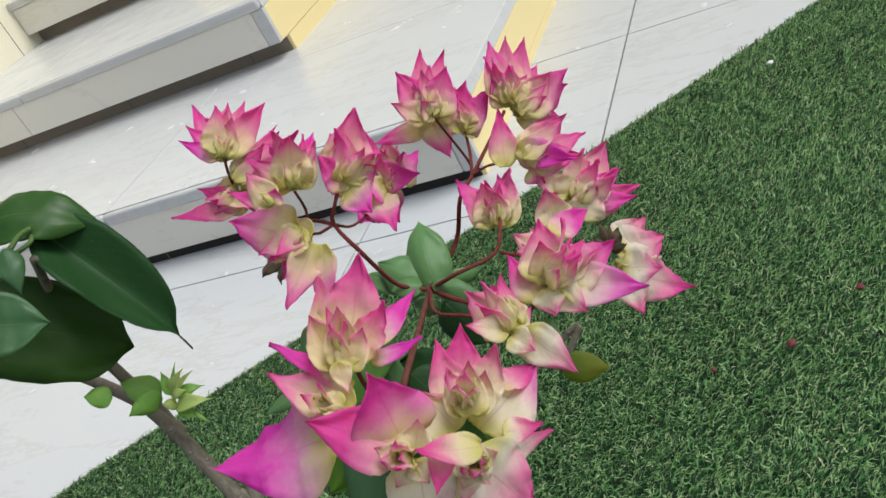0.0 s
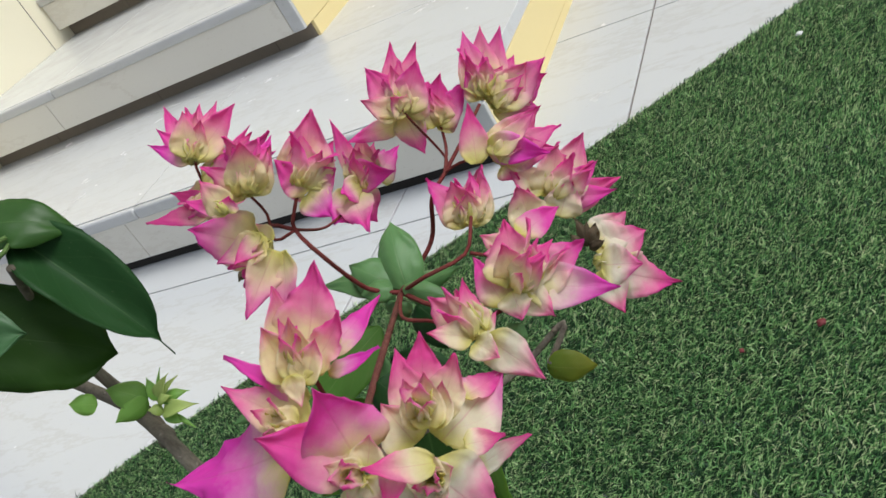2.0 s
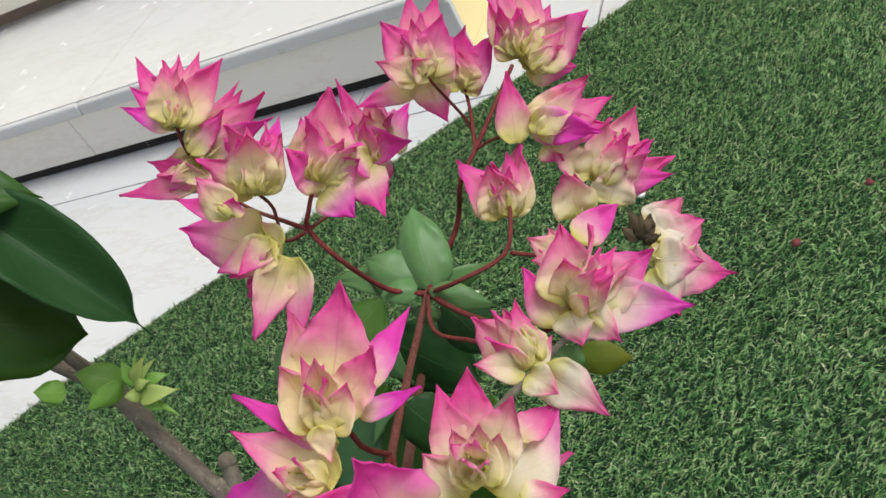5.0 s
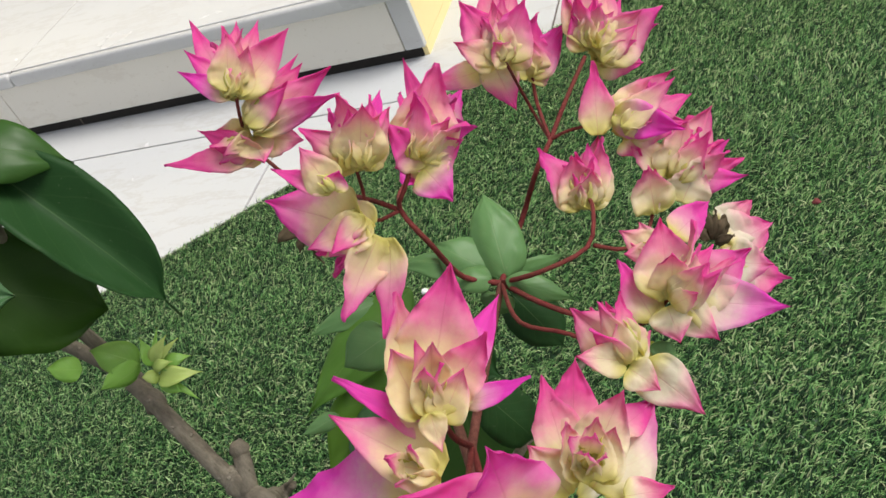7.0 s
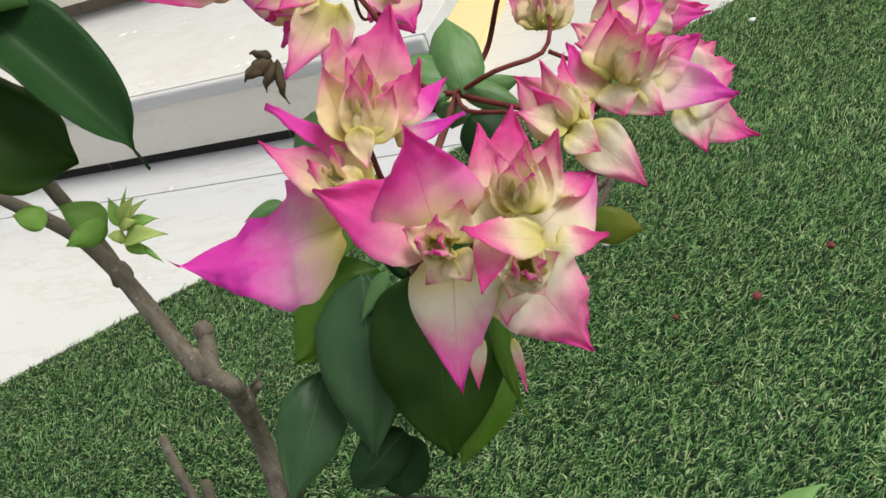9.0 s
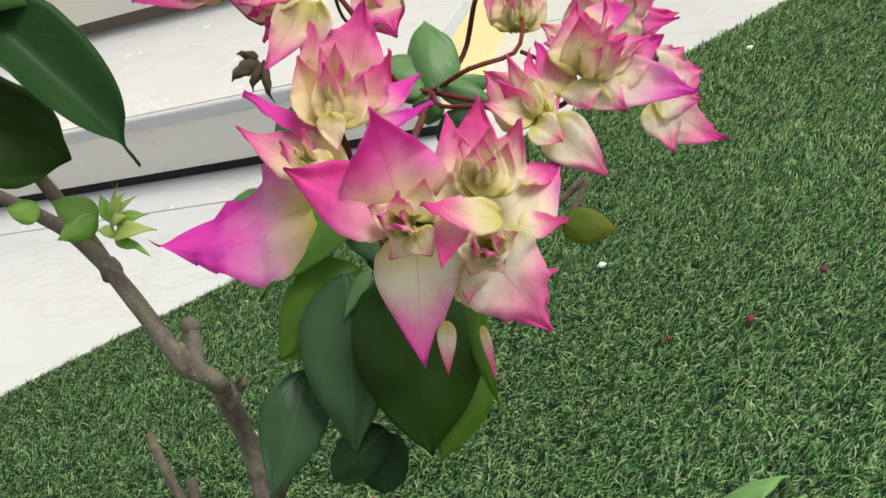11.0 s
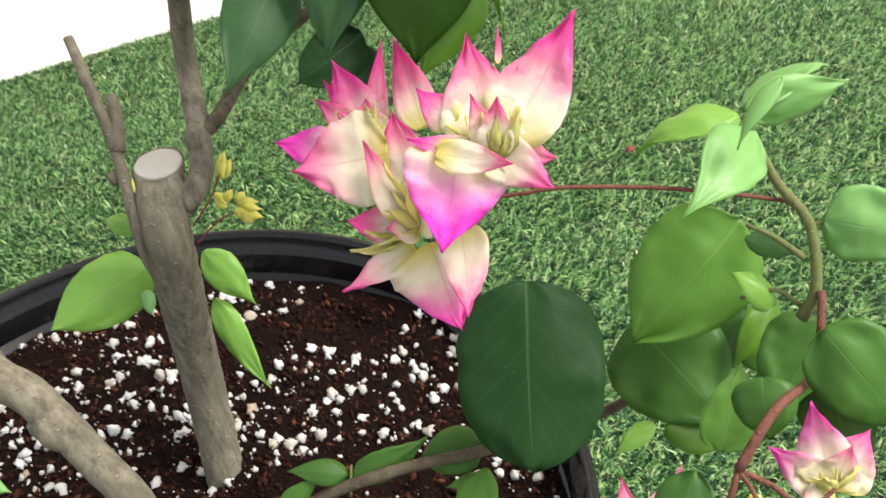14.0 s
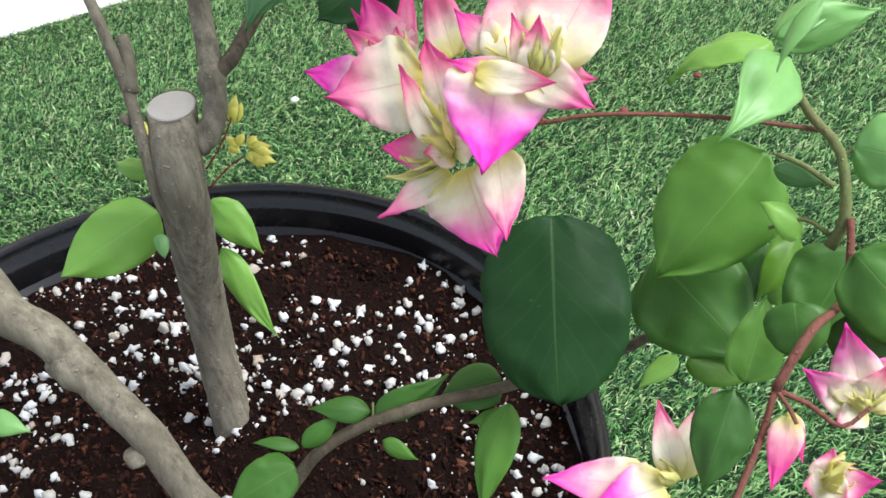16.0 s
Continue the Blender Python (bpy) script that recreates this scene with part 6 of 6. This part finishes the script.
leaf(plant, (0.0032, 0.0088, 0.4241), (-0.0016, 0.0193, 0.4278), 0.0037, (0.3249, -0.1790, 0.9287), "bud", 0.20, 0.40)
stem(plant, "stalk", "red", [(0.0329, -0.0030, 0.4122), (0.0372, 0.0066, 0.4151), (0.0422, 0.0136, 0.4165)], 0.0005, 0.0003)
stem(plant, "stalk", "red", [(0.0312, 0.0020, 0.4182), (0.0352, 0.0140, 0.4237), (0.0373, 0.0265, 0.4318)], 0.0004, 0.0003)
# leaves
leaf(plant, (0.0281, 0.0261, 0.6825), (0.0683, 0.0175, 0.6201), 0.0275, (0.6950, -0.4075, 0.5924), "dark", 0.05, -0.70)
leaf(plant, (0.0151, 0.0181, 0.6925), (0.0518, 0.0338, 0.6746), 0.0228, (0.5692, -0.2600, 0.7800), "deep", 0.14, 0.10, ROUND)
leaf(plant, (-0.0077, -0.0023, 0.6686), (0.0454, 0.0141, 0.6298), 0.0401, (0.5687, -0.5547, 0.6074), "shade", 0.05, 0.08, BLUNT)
leaf(plant, (0.0285, -0.0230, 0.6751), (0.0522, -0.0129, 0.6627), 0.0228, (0.5650, -0.5919, 0.5748), "dusk", 0.05, -0.15)
leaf(plant, (0.0398, 0.0010, 0.6883), (0.0449, -0.0099, 0.6743), 0.0098, (0.6443, -0.5576, 0.5235), "dusk", 0.10, 0.30)
stem(plant, "petiole", "lush", [(0.0361, 0.0046, 0.6833), (0.0442, 0.0075, 0.6849), (0.0270, 0.0248, 0.6815), (0.0283, 0.0261, 0.6813)], 0.0010, 0.0006)
stem(plant, "petiole", "lush", [(0.0337, 0.0064, 0.6846), (0.0349, 0.0128, 0.6863), (0.0372, 0.0172, 0.6860)], 0.0011, 0.0009)
leaf(plant, (0.0235, -0.0304, 0.6781), (0.0317, -0.0478, 0.6448), 0.0189, (0.8737, -0.3089, 0.3759), "dark", 0.10, 0.20)
leaf(plant, (0.0322, 0.0013, 0.6152), (0.0247, -0.0030, 0.6215), 0.0084, (0.7059, -0.5242, 0.4764), "young", 0.10, 0.20)
leaf(plant, (0.0418, 0.0129, 0.6037), (0.0307, 0.0094, 0.6156), 0.0119, (0.7272, -0.3662, 0.5806), "young", 0.10, 0.30)
leaf(plant, (0.0418, 0.0129, 0.6037), (0.0314, 0.0021, 0.6038), 0.0094, (0.7175, -0.6918, -0.0817), "young", 0.10, 0.30)
leaf(plant, (0.0465, 0.0123, 0.6026), (0.0447, 0.0169, 0.6117), 0.0049, (0.7256, -0.5051, 0.4674), "young", 0.12, -0.30)
leaf(plant, (0.0472, 0.0127, 0.6026), (0.0524, 0.0198, 0.6091), 0.0049, (0.2837, -0.6514, 0.7037), "sprig", 0.15, -0.40)
leaf(plant, (0.0471, 0.0124, 0.6023), (0.0558, 0.0203, 0.6067), 0.0031, (0.3932, -0.5552, 0.7329), "sprig", 0.15, -0.30)
leaf(plant, (0.0471, 0.0124, 0.6023), (0.0504, 0.0207, 0.6124), 0.0020, (0.4782, -0.6207, 0.6213), "young", 0.08, -0.30)
leaf(plant, (0.0475, 0.0124, 0.6019), (0.0586, 0.0180, 0.6005), 0.0058, (0.4872, -0.3516, 0.7994), "young", 0.14, 0.20)
leaf(plant, (0.0466, 0.0121, 0.6021), (0.0551, 0.0127, 0.6036), 0.0045, (0.4899, -0.4515, 0.7457), "sprig", 0.20, 0.30)
leaf(plant, (0.0480, 0.0107, 0.5987), (0.0449, 0.0075, 0.6027), 0.0049, (0.4899, -0.4515, 0.7457), "sprig", 0.18, 0.30)
leaf(plant, (0.0472, 0.0096, 0.5975), (0.0619, 0.0138, 0.5968), 0.0072, (0.5727, -0.3246, 0.7528), "sprig", 0.14, -0.35)
leaf(plant, (0.0480, 0.0098, 0.5972), (0.0546, 0.0084, 0.5929), 0.0045, (0.4899, -0.4515, 0.7457), "young", 0.12, 0.20)
leaf(plant, (0.0508, 0.0108, 0.5962), (0.0596, 0.0084, 0.5882), 0.0022, (0.4899, -0.4515, 0.7457), "young", 0.06, 0.20)
leaf(plant, (0.1811, 0.0101, 0.6289), (0.1751, 0.0298, 0.6426), 0.0144, (0.2706, -0.4930, 0.8269), "mid", 0.12, 0.30)
leaf(plant, (0.1781, 0.0109, 0.6285), (0.1629, 0.0150, 0.6393), 0.0140, (0.3891, -0.5408, 0.7458), "mid", 0.12, 0.30)
leaf(plant, (0.1726, 0.0131, 0.6278), (0.1491, 0.0131, 0.6361), 0.0092, (0.3223, -0.2293, 0.9184), "mid", 0.12, 0.30)
leaf(plant, (0.1805, 0.0125, 0.6270), (0.1942, 0.0231, 0.6239), 0.0070, (0.6293, -0.7591, 0.1666), "mid", 0.12, 0.30)
leaf(plant, (0.1824, 0.0063, 0.6320), (0.1982, 0.0066, 0.6223), 0.0075, (0.3886, -0.6830, 0.6185), "mid", 0.12, 0.30)
leaf(plant, (0.1795, 0.0122, 0.6209), (0.1910, 0.0071, 0.6029), 0.0147, (0.4478, -0.7419, 0.4991), "dark", 0.12, 0.30)
leaf(plant, (0.1781, 0.0081, 0.6318), (0.1685, 0.0049, 0.6342), 0.0078, (0.3466, -0.3960, 0.8504), "mid", 0.12, 0.30)
leaf(plant, (0.1797, 0.0040, 0.6295), (0.1777, 0.0026, 0.6226), 0.0094, (-0.1153, -0.9667, 0.2285), "mid", 0.12, 0.30)
leaf(plant, (0.1584, -0.0159, 0.6391), (0.1471, -0.0241, 0.6370), 0.0125, (0.3662, -0.6751, 0.6404), "mid", 0.08, 0.25)
leaf(plant, (0.1448, -0.0324, 0.6289), (0.1358, -0.0379, 0.6284), 0.0047, (0.3471, -0.6386, 0.6868), "mid", 0.08, 0.25)
leaf(plant, (0.1802, -0.0245, 0.6239), (0.1886, -0.0265, 0.6080), 0.0137, (0.5947, -0.6928, 0.4078), "dark", 0.08, 0.25)
leaf(plant, (0.2204, -0.0154, 0.6219), (0.2239, -0.0116, 0.6241), 0.0070, (0.4508, -0.7119, 0.5385), "mid", 0.08, 0.25)
stem(plant, "stalk", "bark", [(0.1955, 0.0370, 0.5648), (0.2023, 0.0484, 0.5728), (0.1828, 0.0318, 0.5671), (0.1828, -0.0455, 0.6150)], 0.0011, 0.0014)
leaf(plant, (0.1946, 0.0365, 0.5647), (0.2104, 0.0397, 0.5573), 0.0120, (0.3145, -0.9069, 0.2804), "yellow", 0.10, 0.30)
leaf(plant, (0.1076, 0.0407, 0.5512), (0.1045, -0.0014, 0.4958), 0.0372, (0.4756, -0.7168, 0.5099), "dusk", 0.08, 0.22)
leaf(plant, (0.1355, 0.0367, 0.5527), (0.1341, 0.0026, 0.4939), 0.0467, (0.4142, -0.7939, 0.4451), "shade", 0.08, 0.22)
leaf(plant, (0.1097, 0.0482, 0.5469), (0.0793, 0.0177, 0.5307), 0.0337, (0.5178, -0.7436, 0.4230), "lime", 0.08, 0.22)
leaf(plant, (0.0838, 0.0240, 0.5200), (0.0734, -0.0168, 0.4913), 0.0258, (0.5722, -0.5642, 0.5952), "dusk", 0.08, 0.22)
leaf(plant, (0.1552, 0.0396, 0.5457), (0.1600, 0.0136, 0.5013), 0.0100, (-0.1779, -0.8574, 0.4830), "lime", 0.08, 0.22)
leaf(plant, (0.1482, 0.0337, 0.5123), (0.1328, 0.0064, 0.4852), 0.0227, (0.3771, -0.7504, 0.5429), "lime", 0.08, 0.22)
leaf(plant, (0.1179, 0.0648, 0.5757), (0.0778, 0.0240, 0.5560), 0.0219, (0.3027, -0.6399, 0.7064), "fresh", 0.08, 0.22)
leaf(plant, (0.1052, 0.0606, 0.5718), (0.1203, 0.0470, 0.5448), 0.0156, (0.0362, -0.8841, 0.4659), "mid", 0.08, 0.22)
leaf(plant, (0.1130, 0.0134, 0.4988), (0.0937, -0.0083, 0.4904), 0.0188, (0.5024, -0.6641, 0.5537), "dark", 0.08, 0.22)
leaf(plant, (0.1101, 0.0147, 0.4953), (0.1088, 0.0008, 0.4765), 0.0191, (0.4469, -0.7331, 0.5126), "dark", 0.08, 0.22)
leaf(plant, (0.1073, 0.0596, 0.5764), (0.0811, 0.0450, 0.5756), 0.0096, (0.3114, -0.5988, 0.7379), "mid", 0.08, 0.22)
leaf(plant, (0.1188, 0.0388, 0.5532), (0.1085, 0.0249, 0.5414), 0.0065, (0.2192, -0.7226, 0.6556), "mid", 0.08, 0.22)
leaf(plant, (0.1093, 0.0655, 0.5548), (0.1397, 0.0615, 0.5259), 0.0282, (0.3280, -0.8249, 0.4603), "dark", 0.08, 0.22)
leaf(plant, (0.2367, -0.0549, 0.5108), (0.2222, -0.0900, 0.5112), 0.0167, (0.4317, -0.2898, 0.8542), "pale", 0.10, 0.15)
leaf(plant, (0.2346, -0.0444, 0.5102), (0.2613, -0.0293, 0.5108), 0.0135, (0.3942, -0.9024, 0.1743), "pale", 0.08, 0.22)
leaf(plant, (0.2346, -0.0444, 0.5102), (0.2561, -0.0216, 0.5137), 0.0115, (-0.3305, -0.2813, 0.9009), "pale", 0.08, 0.22)
leaf(plant, (0.2333, -0.0496, 0.5118), (0.2086, -0.0530, 0.5011), 0.0151, (0.2634, 0.0212, 0.9645), "young", 0.20, 0.35)
leaf(plant, (0.2403, -0.0667, 0.5331), (0.2313, -0.0791, 0.5224), 0.0048, (-0.3159, -0.4769, 0.8203), "pale", 0.08, 0.22)
leaf(plant, (0.2378, -0.0385, 0.4697), (0.2102, -0.0646, 0.4415), 0.0354, (0.3831, -0.5501, 0.7421), "fresh", 0.05, 0.22, ROUND)
leaf(plant, (0.2088, -0.0440, 0.4306), (0.2394, -0.0671, 0.4134), 0.0374, (0.1341, -0.6812, 0.7197), "green", 0.08, 0.22)
leaf(plant, (0.2361, -0.0854, 0.4234), (0.2405, -0.0685, 0.4420), 0.0162, (0.1943, -0.6414, 0.7422), "fresh", 0.06, -0.25, ROUND)
leaf(plant, (0.1777, -0.0548, 0.4546), (0.1845, -0.0951, 0.4156), 0.0448, (0.0842, -0.6864, 0.7223), "dark", 0.08, 0.22)
leaf(plant, (0.2618, -0.0598, 0.4533), (0.2489, -0.0776, 0.4327), 0.0255, (0.2825, -0.5418, 0.7916), "green", 0.06, 0.15, ROUND)
leaf(plant, (0.2548, -0.0905, 0.4798), (0.2772, -0.1031, 0.4600), 0.0219, (0.0216, -0.8346, 0.5505), "green", 0.08, 0.22)
leaf(plant, (0.2469, -0.0671, 0.4643), (0.2354, -0.0644, 0.4729), 0.0092, (0.3423, -0.3209, 0.8831), "young", 0.15, 0.45)
leaf(plant, (0.2561, -0.0592, 0.4882), (0.2817, -0.0590, 0.4851), 0.0202, (0.0490, -0.9388, 0.3408), "pale", 0.08, 0.22)
leaf(plant, (0.2178, -0.0736, 0.4181), (0.2063, -0.0823, 0.4118), 0.0074, (-0.2492, -0.3310, 0.9101), "young", 0.08, 0.22)
leaf(plant, (0.2424, -0.0972, 0.4687), (0.2450, -0.1074, 0.4574), 0.0154, (-0.1328, -0.7479, 0.6505), "green", 0.08, 0.22)
leaf(plant, (0.2578, -0.0929, 0.4635), (0.2663, -0.1042, 0.4497), 0.0185, (-0.1045, -0.7988, 0.5925), "green", 0.08, 0.22)
leaf(plant, (0.2380, -0.0564, 0.4779), (0.2534, -0.0569, 0.4737), 0.0071, (0.0176, -0.9853, 0.1697), "mid", 0.08, 0.22)
leaf(plant, (0.2505, -0.0386, 0.4400), (0.2393, -0.0568, 0.4272), 0.0117, (0.3787, -0.4984, 0.7799), "lime", 0.12, 0.30)
leaf(plant, (0.2445, -0.0427, 0.4262), (0.2489, -0.0494, 0.4181), 0.0108, (-0.0646, -0.7823, 0.6196), "fresh", 0.08, 0.22)
leaf(plant, (0.2416, -0.0358, 0.4330), (0.2346, -0.0518, 0.4158), 0.0146, (0.3893, -0.5871, 0.7097), "deep", 0.05, 0.15)
leaf(plant, (0.2207, -0.0705, 0.4126), (0.2413, -0.0684, 0.4043), 0.0118, (0.3423, -0.3209, 0.8831), "lime", 0.08, 0.15)
leaf(plant, (-0.0034, 0.0090, 0.3873), (-0.0376, -0.0243, 0.3757), 0.0290, (0.4318, -0.6588, 0.6161), "young", 0.10, 0.25)
leaf(plant, (0.0127, -0.0058, 0.4202), (-0.0106, 0.0017, 0.4190), 0.0100, (-0.1378, -0.2792, 0.9503), "young", 0.10, 0.25)
leaf(plant, (-0.0035, 0.0514, 0.3594), (0.0203, 0.0444, 0.3318), 0.0184, (0.3695, -0.7737, 0.5146), "young", 0.10, 0.25)
leaf(plant, (-0.0009, 0.0429, 0.3354), (0.0270, 0.0236, 0.2941), 0.0155, (0.1895, -0.8345, 0.5174), "young", 0.10, 0.25)
leaf(plant, (0.0193, -0.0248, 0.4062), (0.0222, -0.0311, 0.3989), 0.0058, (0.3116, -0.6506, 0.6925), "mid", 0.10, 0.25)
leaf(plant, (0.1212, -0.0881, 0.3931), (0.1015, -0.0928, 0.3974), 0.0091, (0.2891, -0.4191, 0.8607), "green", 0.10, 0.25)
leaf(plant, (0.1228, -0.0893, 0.3913), (0.1456, -0.0747, 0.3995), 0.0128, (0.3785, -0.8254, 0.4188), "green", 0.10, 0.25)
leaf(plant, (0.1629, -0.0733, 0.3984), (0.1431, -0.0803, 0.3943), 0.0162, (-0.0223, -0.4532, 0.8911), "green", 0.10, 0.25)
leaf(plant, (0.0992, -0.1010, 0.3864), (0.0836, -0.1031, 0.3893), 0.0052, (0.1864, -0.0562, 0.9809), "green", 0.10, 0.25)
leaf(plant, (0.1003, -0.1008, 0.3863), (0.1120, -0.0901, 0.3940), 0.0079, (0.4160, -0.7835, 0.4615), "green", 0.10, 0.25)
leaf(plant, (0.0996, -0.1075, 0.3853), (0.0804, -0.1217, 0.3795), 0.0165, (0.2148, -0.6090, 0.7636), "green", 0.10, 0.25)
leaf(plant, (0.1674, -0.0829, 0.3927), (0.1538, -0.0874, 0.3922), 0.0066, (0.0674, -0.2972, 0.9524), "fresh", 0.10, 0.25)
leaf(plant, (0.1666, -0.0825, 0.3978), (0.1604, -0.1080, 0.3726), 0.0143, (-0.2293, -0.6560, 0.7191), "fresh", 0.10, 0.25)
leaf(plant, (0.1268, -0.0960, 0.3888), (0.1386, -0.0979, 0.3830), 0.0063, (0.1555, -0.8041, 0.5738), "fresh", 0.10, 0.25)
leaf(plant, (-0.0093, -0.1119, 0.3965), (0.0069, -0.1117, 0.3914), 0.0092, (0.2668, -0.4747, 0.8387), "pale", 0.10, 0.25)
leaf(plant, (0.2277, -0.1300, 0.4726), (0.2222, -0.1472, 0.4559), 0.0136, (-0.0996, -0.6746, 0.7314), "deep", 0.08, 0.25)
stem(plant, "stalk", "green", [(0.1227, -0.0931, 0.3887), (0.1220, -0.0865, 0.3960)], 0.0005, 0.0004)
# ---- litter on the lawn ----


def fleck(name, material, at, size, seed, label, category):
    bm = bmesh.new()
    bmesh.ops.create_icosphere(bm, subdivisions=2, radius=size)
    for v in bm.verts:
        v.co *= 1 + 0.6 * noise.noise(v.co / size * 1.4 + Vector((seed, 0, 0)))
        v.co.z *= 0.55
        v.co += Vector(at)
    tagged(part(name, bm, material), label, category, name + "s on the lawn")


fleck("dry_petal", "litter", (0.163, 0.642, 0.021), 0.0052, 1, "shrivelled dark red petal on the artificial grass", "petal")
fleck("dry_petal", "litter", (0.243, 0.721, 0.021), 0.0046, 2, "shrivelled dark red petal on the artificial grass", "petal")
fleck("dry_petal", "litter", (0.075, 0.620, 0.019), 0.0034, 3, "shrivelled dark red petal on the artificial grass", "petal")
fleck("white_fleck", "chalk", (-0.023, 0.769, 0.023), 0.0050, 4, "small white crumb lying on the artificial grass", "crumb")
fleck("white_fleck", "chalk", (0.149, 1.358, 0.023), 0.0052, 5, "small white crumb lying on the artificial grass", "crumb")
fleck("white_fleck", "chalk", (-0.232, 0.638, 0.020), 0.0046, 6, "small white crumb lying on the artificial grass", "crumb")

# ---- floor tiles ----
XJ = [-2.44, -1.537, -0.627, -0.155, 0.775, 1.705, 2.635, 3.565, 4.495, 5.425]
YJ = [-3.965, -3.065, -2.165, -1.265, -0.665, 0.235, 1.135, 1.735, 2.338, 2.938, 3.538, 4.2]
shapes = {}
for x0, x1 in zip(XJ, XJ[1:]):
    for y0, y1 in zip(YJ, YJ[1:]):
        if y0 > 1.2 and x1 < LOW_X - 0.2:
            continue
        key = (round(x1 - x0, 3), round(y1 - y0, 3))
        if key not in shapes:
            mesh = bpy.data.meshes.new("tile")
            b = box((-key[0] / 2 + 0.0020, -key[1] / 2 + 0.0020, -0.012), (key[0] / 2 - 0.0020, key[1] / 2 - 0.0020, 0.0), 0.001, 1)
            b.to_mesh(mesh)
            b.free()
            shapes[key] = mesh
        t = place("tile", shapes[key], "tile", floor, smooth=False)
        t.location = ((x0 + x1) / 2, (y0 + y1) / 2, 0.0)
